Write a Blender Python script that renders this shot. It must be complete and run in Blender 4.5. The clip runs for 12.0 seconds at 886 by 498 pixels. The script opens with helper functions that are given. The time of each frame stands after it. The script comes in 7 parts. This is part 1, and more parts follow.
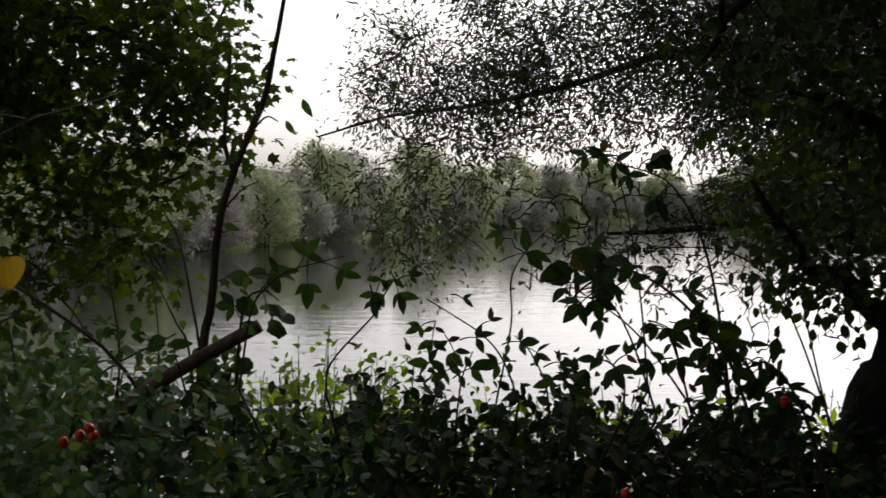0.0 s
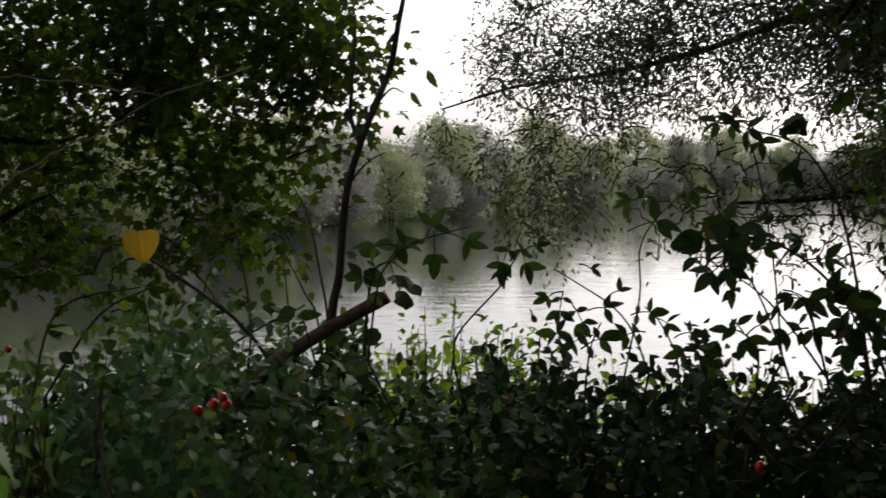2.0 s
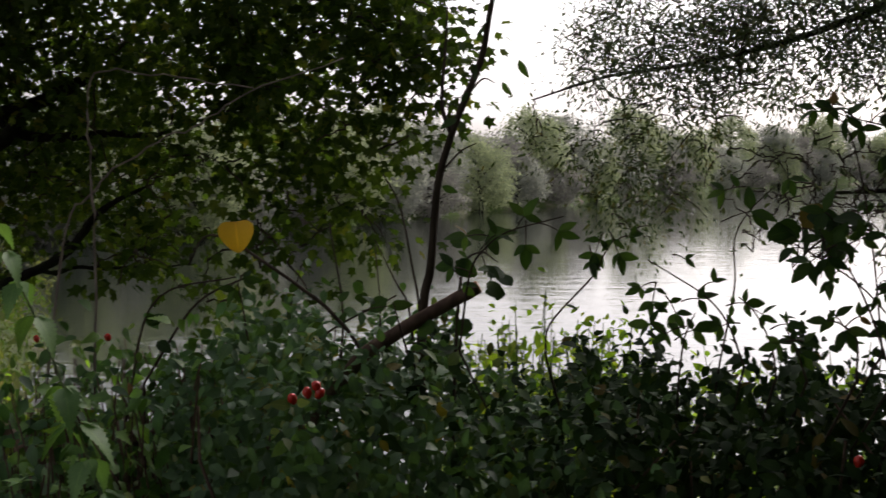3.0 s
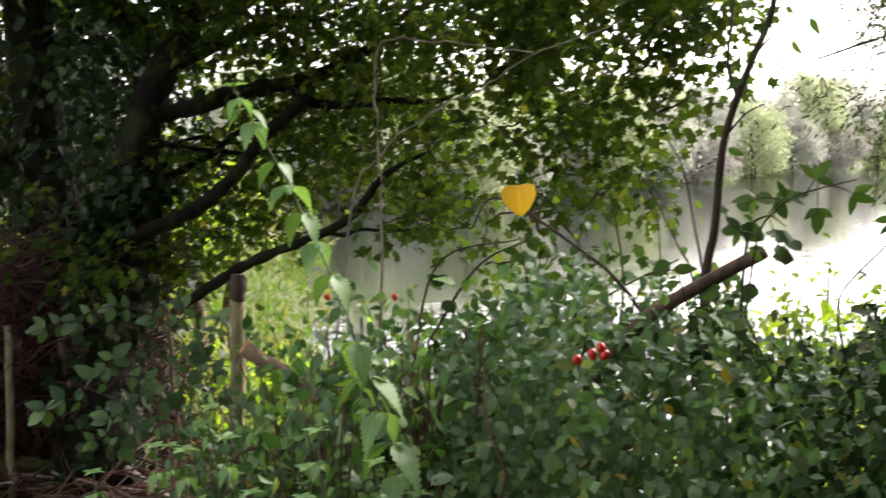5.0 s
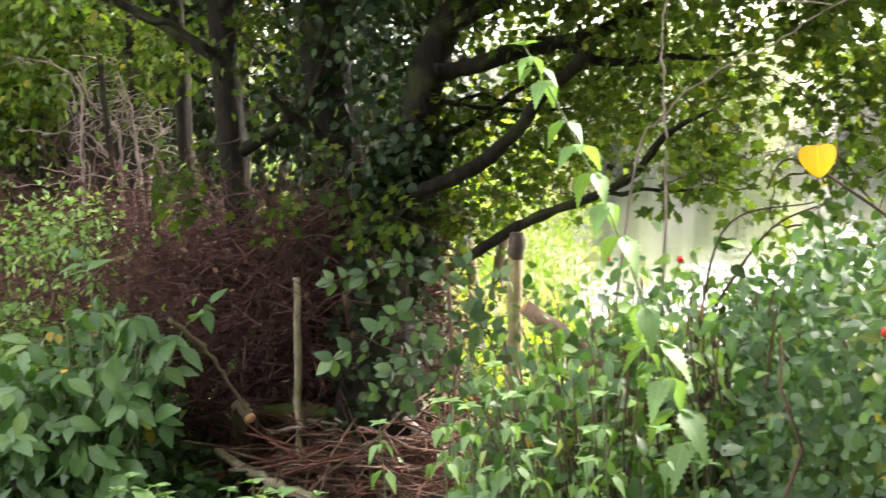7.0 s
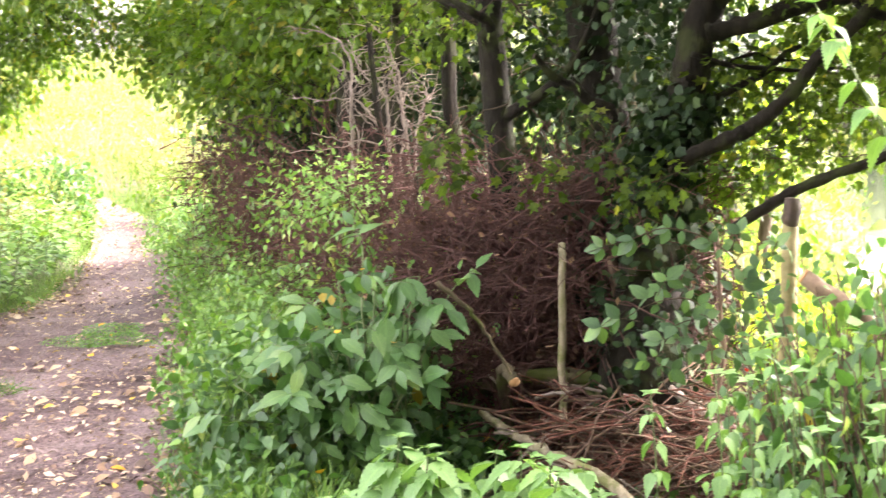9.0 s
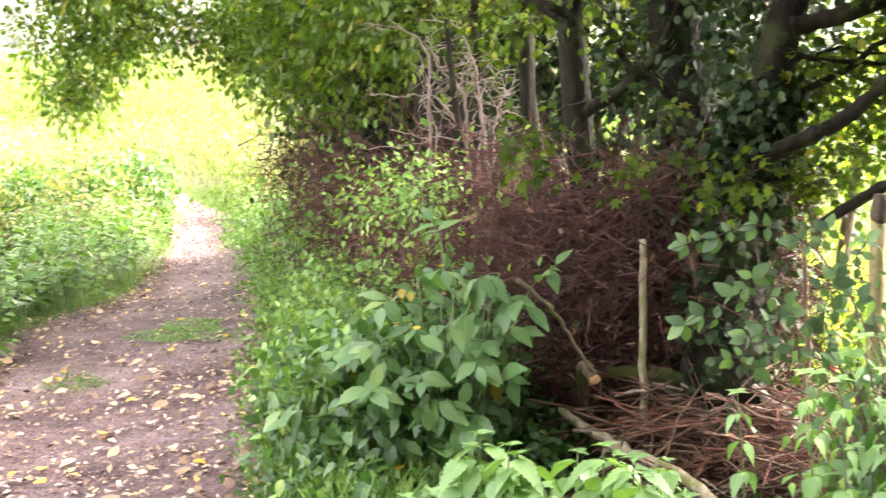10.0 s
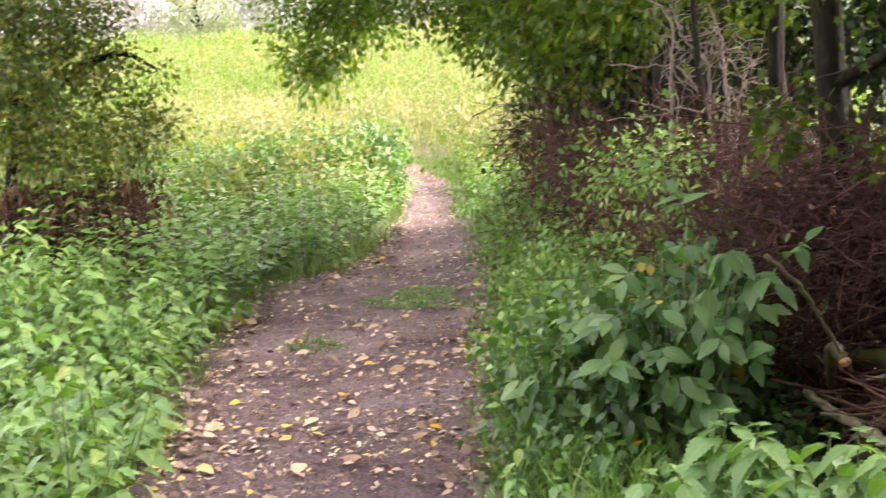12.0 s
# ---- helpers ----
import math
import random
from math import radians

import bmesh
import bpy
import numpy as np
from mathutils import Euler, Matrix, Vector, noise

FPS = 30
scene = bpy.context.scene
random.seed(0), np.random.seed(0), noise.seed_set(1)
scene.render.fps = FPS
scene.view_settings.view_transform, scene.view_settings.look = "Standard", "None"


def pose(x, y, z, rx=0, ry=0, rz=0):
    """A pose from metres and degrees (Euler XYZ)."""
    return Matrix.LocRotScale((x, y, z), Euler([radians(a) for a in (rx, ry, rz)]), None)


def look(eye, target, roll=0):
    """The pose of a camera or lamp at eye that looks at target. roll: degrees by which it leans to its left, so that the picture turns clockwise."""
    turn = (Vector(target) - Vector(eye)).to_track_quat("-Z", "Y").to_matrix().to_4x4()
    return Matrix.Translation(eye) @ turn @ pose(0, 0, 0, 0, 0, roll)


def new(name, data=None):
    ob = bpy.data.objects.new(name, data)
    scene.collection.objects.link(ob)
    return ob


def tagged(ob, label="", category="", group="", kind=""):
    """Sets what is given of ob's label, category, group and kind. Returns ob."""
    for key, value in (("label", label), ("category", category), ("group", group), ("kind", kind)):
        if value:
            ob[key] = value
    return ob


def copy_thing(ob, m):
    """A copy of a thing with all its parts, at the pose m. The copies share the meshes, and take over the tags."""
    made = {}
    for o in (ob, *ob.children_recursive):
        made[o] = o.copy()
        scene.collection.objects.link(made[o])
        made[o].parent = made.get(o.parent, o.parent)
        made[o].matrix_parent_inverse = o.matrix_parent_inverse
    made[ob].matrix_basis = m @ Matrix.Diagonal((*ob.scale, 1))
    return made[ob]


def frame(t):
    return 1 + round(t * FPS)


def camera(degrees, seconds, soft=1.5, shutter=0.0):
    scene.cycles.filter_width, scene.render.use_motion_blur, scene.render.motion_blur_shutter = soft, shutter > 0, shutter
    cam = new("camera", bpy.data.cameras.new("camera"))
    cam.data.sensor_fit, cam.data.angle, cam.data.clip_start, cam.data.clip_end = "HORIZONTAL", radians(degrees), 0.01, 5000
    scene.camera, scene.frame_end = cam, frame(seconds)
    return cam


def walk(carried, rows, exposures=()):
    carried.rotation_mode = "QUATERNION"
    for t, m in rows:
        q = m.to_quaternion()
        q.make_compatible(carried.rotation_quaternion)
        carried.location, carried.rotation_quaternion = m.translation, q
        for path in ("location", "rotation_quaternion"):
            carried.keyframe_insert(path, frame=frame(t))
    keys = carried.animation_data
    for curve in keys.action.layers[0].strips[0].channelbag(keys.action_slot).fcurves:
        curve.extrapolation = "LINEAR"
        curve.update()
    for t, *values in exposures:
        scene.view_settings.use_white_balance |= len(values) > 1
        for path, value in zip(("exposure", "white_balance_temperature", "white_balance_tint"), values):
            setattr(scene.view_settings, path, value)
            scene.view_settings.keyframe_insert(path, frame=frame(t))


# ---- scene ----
cam = camera(38.73, 12.0, soft=1.4, shutter=0.6)

# ---- camera: a standing body turns left, the eye 1.55 m up drifting a hand's width or two ----
EYE = 1.55
TURNS = [  # seconds, x, y, z, yaw, pitch, roll
    (0.0, -0.000, 0.450, 1.551, 0.00, -2.00, -0.48),
    (0.5, -0.001, 0.452, 1.550, 1.52, -2.34, -0.13),
    (1.0, -0.004, 0.455, 1.548, 2.89, -2.62, -0.04),
    (1.5, -0.005, 0.459, 1.547, 4.02, -2.91, -0.03),
    (2.0, -0.006, 0.464, 1.544, 5.60, -3.22, 0.20),
    (2.5, -0.008, 0.465, 1.542, 7.76, -3.43, 0.40),
    (3.0, -0.010, 0.464, 1.541, 9.66, -3.57, 0.44),
    (4.8, -0.033, 0.441, 1.538, 20.61, -4.76, 0.93),
    (5.0, -0.039, 0.441, 1.537, 21.71, -4.99, 0.95),
    (5.5, -0.058, 0.442, 1.536, 24.60, -5.61, 1.12),
    (6.0, -0.074, 0.446, 1.538, 28.19, -6.28, 0.95),
    (6.5, -0.085, 0.449, 1.538, 31.00, -6.49, 1.35),
    (6.7, -0.089, 0.451, 1.539, 32.18, -6.57, 1.25),
    (8.3, -0.146, 0.448, 1.554, 40.51, -7.62, 1.81),
    (8.5, -0.149, 0.447, 1.552, 42.11, -7.76, 2.03),
    (9.0, -0.155, 0.447, 1.549, 45.12, -8.10, 2.21),
    (9.5, -0.168, 0.443, 1.548, 46.79, -8.19, 2.76),
    (10.0, -0.184, 0.435, 1.550, 48.36, -8.15, 2.55),
    (10.5, -0.196, 0.427, 1.550, 51.19, -8.22, 2.64),
    (11.0, -0.206, 0.420, 1.550, 53.55, -8.51, 2.71),
    (11.5, -0.222, 0.406, 1.550, 56.01, -8.64, 2.77),
    (12.0, -0.241, 0.388, 1.548, 58.47, -8.95, 2.79),
]
walk(cam, [(t, pose(x, y, z, 90 + p, r, w)) for t, x, y, z, w, p, r in TURNS],
     exposures=[(0.0, 0.05, 6500, 13), (1.0, 0.15, 6500, 13), (2.0, 0.25, 6500, 15), (3.0, 0.45, 6500, 17), (3.8, 1.5, 6600, 16), (4.8, 2.4, 6650, 17), (5.5, 2.95, 6700, 18), (6.5, 3.6, 6800, 17), (8.5, 4.63, 7000, 18), (9.5, 4.7, 7000, 18), (10.5, 4.45, 7000, 19), (11.5, 4.05, 7000, 20), (12.0, 3.75, 7000, 20)])

# ---- sky and sun: bright thin overcast, the sun veiled by cloud over the lake ----
SUN_AZ, SUN_EL = -28, 36
world = bpy.data.worlds.new("sky")
scene.world = world
world.use_nodes = True
wn = world.node_tree
sky = wn.nodes.new("ShaderNodeTexSky")
sky.sky_type = "NISHITA"
sky.sun_disc = False
sky.sun_elevation, sky.sun_rotation = radians(SUN_EL), radians(-SUN_AZ)
sky.air_density, sky.dust_density = 1.0, 4.0
soften = wn.nodes.new("ShaderNodeHueSaturation")
soften.inputs["Saturation"].default_value = 0.22
wn.links.new(sky.outputs["Color"], soften.inputs["Color"])
back = wn.nodes["Background"]
wn.links.new(soften.outputs["Color"], back.inputs["Color"])
back.inputs["Strength"].default_value = 0.15
sun = new("sun", bpy.data.lights.new("sun", "SUN"))
sun.data.energy, sun.data.angle, sun.data.color = 0.42, radians(12), (1.0, 0.95, 0.87)
sun.matrix_world = look((-math.sin(radians(SUN_AZ)) * 40, math.cos(radians(SUN_AZ)) * 40, 40 * math.tan(radians(SUN_EL))), (0, 0, 0))

# ---- materials ----
rng = np.random.default_rng(11)


class Nodes:
    """A node material under construction."""

    def __init__(self, name):
        self.mat = bpy.data.materials.new(name)
        self.mat.use_nodes = True
        self.tree = self.mat.node_tree
        self.bsdf = self.tree.nodes["Principled BSDF"]
        self.out = self.tree.nodes["Material Output"]

    def add(self, kind, **sockets):
        n = self.tree.nodes.new(kind)
        for k, v in sockets.items():
            n.inputs[k.replace("_", " ")].default_value = v
        return n

    def link(self, a, b):
        self.tree.links.new(a, b)

    def place(self):
        return self.tree.nodes.new("ShaderNodeTexCoord").outputs["Object"]

    def noise(self, scale, detail=4, rough=0.6, stretch=None):
        n = self.add("ShaderNodeTexNoise", Scale=scale, Detail=detail, Roughness=rough)
        src = self.place()
        if stretch:
            m = self.add("ShaderNodeMapping")
            m.inputs["Scale"].default_value = stretch
            self.link(src, m.inputs["Vector"])
            src = m.outputs["Vector"]
        self.link(src, n.inputs["Vector"])
        return n.outputs["Fac"]

    def ramp(self, fac, stops):
        r = self.tree.nodes.new("ShaderNodeValToRGB")
        e = r.color_ramp.elements
        while len(e) < len(stops):
            e.new(0.5)
        for k, (p, c) in enumerate(stops):
            e[k].position, e[k].color = p, (*c, 1)
        self.link(fac, r.inputs["Fac"])
        return r.outputs["Color"]

    def mix(self, fac, a, b, how="MIX"):
        m = self.tree.nodes.new("ShaderNodeMix")
        m.data_type, m.blend_type = "RGBA", how
        for sock, v in ((m.inputs["Factor"], fac), (m.inputs["A"], a), (m.inputs["B"], b)):
            if isinstance(v, (float, int)):
                sock.default_value = v
            elif isinstance(v, tuple):
                sock.default_value = (*v, 1)
            else:
                self.link(v, sock)
        return m.outputs["Result"]

    def bump(self, height, strength, distance):
        b = self.add("ShaderNodeBump", Strength=strength, Distance=distance)
        self.link(height, b.inputs["Height"])
        self.link(b.outputs["Normal"], self.bsdf.inputs["Normal"])


def leaf_material(name, stops, rough=0.42, glow=0.38, joined=True, sheen=0.4, patch=None, through_tint=(1.5, 1.7, 0.55)):
    """Leaf: colour varies leaf by leaf and in blotches; a paler midrib; light passes through."""
    n = Nodes(name)
    if joined:
        rnd = n.tree.nodes.new("ShaderNodeNewGeometry").outputs["Random Per Island"]
    else:
        rnd = n.tree.nodes.new("ShaderNodeObjectInfo").outputs["Random"]
    col = n.ramp(rnd, stops)
    col = n.mix(0.55, col, n.ramp(n.noise(38, 3), [(0.3, (0.55, 0.55, 0.5)), (0.7, (1.25, 1.2, 1.1))]), "MULTIPLY")
    if patch:
        col = n.mix(n.ramp(n.noise(patch[0], 4), [(0.42, (0, 0, 0)), (0.66, (0.75, 0.75, 0.75))]), col, patch[1])
    uv = n.tree.nodes.new("ShaderNodeUVMap").outputs["UV"]
    sep = n.tree.nodes.new("ShaderNodeSeparateXYZ")
    n.link(uv, sep.inputs[0])
    rib = n.add("ShaderNodeMath")
    rib.operation = "ABSOLUTE"
    n.link(sep.outputs["X"], rib.inputs[0])
    vein = n.ramp(rib.outputs[0], [(0.0, (0.8, 0.8, 0.8)), (0.09, (0, 0, 0))])
    col = n.mix(vein, col, n.mix(0.35, col, n.mix(1.0, col, (2.2, 2.0, 1.6), "MULTIPLY")))
    n.link(col, n.bsdf.inputs["Base Color"])
    n.bsdf.inputs["Roughness"].default_value = rough
    n.bsdf.inputs["Specular IOR Level"].default_value = sheen
    t = n.tree.nodes.new("ShaderNodeBsdfTranslucent")
    n.link(n.mix(1.0, col, through_tint, "MULTIPLY"), t.inputs["Color"])
    m = n.tree.nodes.new("ShaderNodeMixShader")
    m.inputs["Fac"].default_value = glow
    n.link(n.bsdf.outputs[0], m.inputs[1])
    n.link(t.outputs[0], m.inputs[2])
    n.link(m.outputs[0], n.out.inputs["Surface"])
    return n.mat


def bark_material(name, dark, light, scale=22, rough=0.85, depth=0.01, moss=None):
    n = Nodes(name)
    a = n.noise(scale, 6, 0.65, (1, 1, 0.25))
    col = n.ramp(a, [(0.3, dark), (0.72, light)])
    if moss:
        col = n.mix(n.ramp(n.noise(7, 5), [(0.5, (0, 0, 0)), (0.62, (0.85, 0.85, 0.85))]), col, moss)
    n.link(col, n.bsdf.inputs["Base Color"])
    n.bsdf.inputs["Roughness"].default_value = rough
    n.bsdf.inputs["Specular IOR Level"].default_value = 0.15
    n.bump(n.noise(scale * 2.2, 5, 0.7, (1, 1, 0.3)), 0.7, depth)
    return n.mat


def wood_material(name, dark, light, scale=30):
    n = Nodes(name)
    col = n.ramp(n.noise(scale, 5, 0.6), [(0.3, dark), (0.7, light)])
    n.link(col, n.bsdf.inputs["Base Color"])
    n.bsdf.inputs["Roughness"].default_value = 0.8
    n.bump(n.noise(scale * 3, 4), 0.4, 0.004)
    return n.mat


M = {}
M["maple_leaf"] = leaf_material("maple_leaf", [(0.0, (0.027, 0.046, 0.012)), (0.5, (0.046, 0.075, 0.017)), (0.9, (0.078, 0.11, 0.026)), (0.97, (0.1, 0.122, 0.03)), (1.0, (0.2, 0.18, 0.04))], rough=0.65, glow=0.5, sheen=0.1)
M["willow_leaf"] = leaf_material("willow_leaf", [(0.0, (0.030, 0.048, 0.018)), (0.5, (0.045, 0.070, 0.022)), (0.9, (0.075, 0.09, 0.03)), (1.0, (0.14, 0.10, 0.04))], glow=0.25)
M["thorn_leaf"] = leaf_material("thorn_leaf", [(0.0, (0.024, 0.04, 0.011)), (0.6, (0.034, 0.058, 0.013)), (1.0, (0.06, 0.085, 0.018))], rough=0.6, glow=0.28, sheen=0.2)
M["oak_leaf"] = leaf_material("oak_leaf", [(0.0, (0.045, 0.085, 0.014)), (0.6, (0.075, 0.13, 0.02)), (0.9, (0.12, 0.17, 0.03)), (1.0, (0.22, 0.2, 0.04))], glow=0.5)
M["rose_leaf"] = leaf_material("rose_leaf", [(0.0, (0.045, 0.09, 0.044)), (0.5, (0.068, 0.13, 0.062)), (0.9, (0.096, 0.168, 0.074)), (0.985, (0.13, 0.15, 0.04)), (1.0, (0.26, 0.19, 0.03))], rough=0.55, glow=0.25, sheen=0.2)
M["rose_leaf_single"] = leaf_material("rose_leaf_single", [(0.0, (0.04, 0.08, 0.038)), (0.5, (0.058, 0.113, 0.05)), (0.9, (0.082, 0.145, 0.06)), (1.0, (0.12, 0.16, 0.05))], rough=0.58, glow=0.25, joined=False, sheen=0.25)
M["bramble_leaf"] = leaf_material("bramble_leaf", [(0.0, (0.022, 0.045, 0.016)), (0.7, (0.040, 0.075, 0.024)), (0.97, (0.06, 0.10, 0.03)), (1.0, (0.14, 0.07, 0.03))], rough=0.65, glow=0.28, joined=False, sheen=0.12)
# bramble greens lowered to near black: the bank's shade is in them
M["bramble_shade_mass"] = leaf_material("bramble_shade_mass", [(0.0, (0.012, 0.024, 0.010)), (0.6, (0.020, 0.040, 0.015)), (0.95, (0.036, 0.062, 0.022)), (1.0, (0.12, 0.09, 0.03))], rough=0.75, glow=0.12, sheen=0.06)
M["blue_bramble_leaf"] = leaf_material("blue_bramble_leaf", [(0.0, (0.036, 0.072, 0.04)), (0.6, (0.056, 0.102, 0.056)), (1.0, (0.085, 0.14, 0.07))], rough=0.5, glow=0.3, joined=False, sheen=0.3)
M["elder_leaf"] = leaf_material("elder_leaf", [(0.0, (0.055, 0.125, 0.045)), (0.55, (0.082, 0.168, 0.062)), (0.95, (0.12, 0.215, 0.08)), (1.0, (0.2, 0.27, 0.09))], rough=0.42, glow=0.3, joined=False)
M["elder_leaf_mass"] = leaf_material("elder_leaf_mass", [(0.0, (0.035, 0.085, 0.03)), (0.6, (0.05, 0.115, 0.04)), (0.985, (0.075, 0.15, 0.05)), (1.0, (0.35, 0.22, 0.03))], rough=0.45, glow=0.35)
M["nettle_leaf"] = leaf_material("nettle_leaf", [(0.0, (0.11, 0.205, 0.08)), (0.6, (0.15, 0.265, 0.105)), (1.0, (0.19, 0.31, 0.125))], rough=0.5, glow=0.3, joined=False, sheen=0.3)
M["nettle_mass"] = leaf_material("nettle_mass", [(0.0, (0.073, 0.155, 0.038)), (0.55, (0.118, 0.225, 0.055)), (0.93, (0.165, 0.285, 0.07)), (1.0, (0.25, 0.30, 0.085))], rough=0.45, glow=0.28, sheen=0.4)
M["verge_grass"] = leaf_material("verge_grass", [(0.0, (0.06, 0.13, 0.03)), (0.6, (0.09, 0.19, 0.04)), (1.0, (0.2, 0.24, 0.07))], rough=0.5, glow=0.35)
M["meadow"] = leaf_material("meadow", [(0.0, (0.048, 0.10, 0.016)), (0.5, (0.07, 0.132, 0.022)), (0.88, (0.095, 0.155, 0.036)), (1.0, (0.17, 0.17, 0.085))], rough=0.75, glow=0.3, sheen=0.1, patch=(0.3, (0.24, 0.19, 0.14)))
M["dogwood_leaf"] = leaf_material("dogwood_leaf", [(0.0, (0.05, 0.085, 0.02)), (0.5, (0.08, 0.115, 0.026)), (0.85, (0.125, 0.145, 0.03)), (1.0, (0.24, 0.18, 0.04))], glow=0.4)
M["bank_weed"] = leaf_material("bank_weed", [(0.0, (0.12, 0.20, 0.024)), (0.6, (0.17, 0.26, 0.032)), (1.0, (0.27, 0.31, 0.05))], rough=0.5, glow=0.65)
# ivy and back hedge greens cut to near black, crown shade taken into them
M["shaded_leaf"] = leaf_material("shaded_leaf", [(0.0, (0.010, 0.022, 0.010)), (0.7, (0.019, 0.038, 0.015)), (1.0, (0.04, 0.065, 0.022))], rough=0.6, glow=0.1, sheen=0.15)
# the haze of distance is put into these three pale leaf colours
M["far_haze_leaf"] = leaf_material("far_haze_leaf", [(0.0, (0.24, 0.245, 0.25)), (0.6, (0.30, 0.31, 0.31)), (1.0, (0.36, 0.37, 0.35))], rough=0.7, glow=0.5, sheen=0.2, through_tint=(1.35, 1.4, 1.15))
M["far_haze_green_leaf"] = leaf_material("far_haze_green_leaf", [(0.0, (0.24, 0.27, 0.19)), (0.6, (0.30, 0.34, 0.23)), (1.0, (0.37, 0.40, 0.27))], rough=0.7, glow=0.55, sheen=0.2, through_tint=(1.35, 1.4, 1.15))
M["far_haze_mauve_leaf"] = leaf_material("far_haze_mauve_leaf", [(0.0, (0.20, 0.19, 0.205)), (0.6, (0.25, 0.24, 0.25)), (1.0, (0.30, 0.30, 0.28))], rough=0.7, glow=0.4, sheen=0.2, through_tint=(1.35, 1.4, 1.15))
M["yellow_leaf"] = leaf_material("yellow_leaf", [(0.0, (0.44, 0.235, 0.018)), (1.0, (0.48, 0.27, 0.022))], rough=0.6, glow=0.25, joined=False)
M["fallen_leaf"] = leaf_material("fallen_leaf", [(0.0, (0.18, 0.10, 0.065)), (0.3, (0.38, 0.24, 0.16)), (0.55, (0.50, 0.36, 0.26)), (0.78, (0.58, 0.44, 0.30)), (0.86, (0.60, 0.38, 0.06)), (1.0, (0.55, 0.26, 0.03))], rough=0.6, glow=0.1, joined=False)
M["fallen_mass"] = leaf_material("fallen_mass", [(0.0, (0.05, 0.03, 0.025)), (0.35, (0.17, 0.10, 0.075)), (0.65, (0.38, 0.26, 0.19)), (0.88, (0.58, 0.45, 0.36)), (1.0, (0.62, 0.42, 0.1))], rough=0.7, glow=0.05)
M["dry_leaf"] = leaf_material("dry_leaf", [(0.0, (0.05, 0.028, 0.02)), (0.6, (0.11, 0.06, 0.04)), (1.0, (0.22, 0.14, 0.09))], rough=0.8, glow=0.05, sheen=0.15)
# mossy bark, its tone lowered to near black in place of crown shade
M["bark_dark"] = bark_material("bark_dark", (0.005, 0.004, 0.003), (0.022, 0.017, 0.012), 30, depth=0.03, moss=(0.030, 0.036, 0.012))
M["bark_mossy"] = bark_material("bark_mossy", (0.035, 0.027, 0.018), (0.12, 0.095, 0.06), moss=(0.07, 0.085, 0.02))
M["bark_pale"] = bark_material("bark_pale", (0.12, 0.10, 0.068), (0.37, 0.31, 0.22), 34, moss=(0.12, 0.13, 0.04))
M["twig_dark"] = bark_material("twig_dark", (0.025, 0.018, 0.012), (0.07, 0.05, 0.035), 40, depth=0.003)
M["twig_brown"] = bark_material("twig_brown", (0.055, 0.034, 0.025), (0.145, 0.095, 0.068), 40, depth=0.003)
M["twig_hedge"] = bark_material("twig_hedge", (0.036, 0.018, 0.017), (0.118, 0.058, 0.05), 40, depth=0.003)
M["twig_red"] = bark_material("twig_red", (0.06, 0.026, 0.02), (0.19, 0.082, 0.058), 40, depth=0.003)
M["twig_grey"] = bark_material("twig_grey", (0.11, 0.085, 0.075), (0.29, 0.235, 0.205), 40, depth=0.003)
M["cut_wood"] = wood_material("cut_wood", (0.22, 0.11, 0.05), (0.46, 0.25, 0.12))
M["post_wood"] = wood_material("post_wood", (0.12, 0.095, 0.04), (0.27, 0.22, 0.10), 18)
M["post_top_wood"] = wood_material("post_top_wood", (0.022, 0.014, 0.010), (0.075, 0.045, 0.03), 24)
M["peeled_wood"] = wood_material("peeled_wood", (0.11, 0.068, 0.045), (0.27, 0.18, 0.12), 26)
M["green_stem"] = wood_material("green_stem", (0.06, 0.10, 0.03), (0.12, 0.15, 0.06), 40)


def berry_material():
    n = Nodes("rosehip")
    n.link(n.ramp(n.noise(60, 3), [(0.3, (0.42, 0.014, 0.01)), (0.7, (0.58, 0.035, 0.016))]), n.bsdf.inputs["Base Color"])
    n.bsdf.inputs["Roughness"].default_value = 0.25
    return n.mat


def earth_material(name, wet):
    n = Nodes(name)
    base = n.ramp(n.noise(1.3, 6), [(0.32, (0.11, 0.076, 0.078)), (0.5, (0.195, 0.138, 0.142)), (0.68, (0.30, 0.222, 0.226))])
    if not wet:
        grass = n.ramp(n.noise(9, 5), [(0.3, (0.035, 0.055, 0.014)), (0.7, (0.10, 0.15, 0.035))])
        base = n.mix(n.ramp(n.noise(0.35, 4), [(0.36, (0.25, 0.25, 0.25)), (0.5, (1, 1, 1))]), base, grass)
    grit = n.ramp(n.noise(60, 6, 0.75), [(0.38, (0.5, 0.47, 0.46)), (0.5, (1.0, 1.0, 1.0)), (0.66, (1.6, 1.5, 1.45))])
    n.link(n.mix(0.8, base, grit, "MULTIPLY"), n.bsdf.inputs["Base Color"])
    n.link(n.ramp(n.noise(3.1, 4), [(0.35, (0.7, 0.7, 0.7)), (0.65, (0.95, 0.95, 0.95))]), n.bsdf.inputs["Roughness"])
    n.bsdf.inputs["Specular IOR Level"].default_value = 0.1
    n.bump(n.mix(0.4, n.noise(16, 8, 0.75), n.noise(70, 5, 0.7)), 1.0, 0.05)
    return n.mat


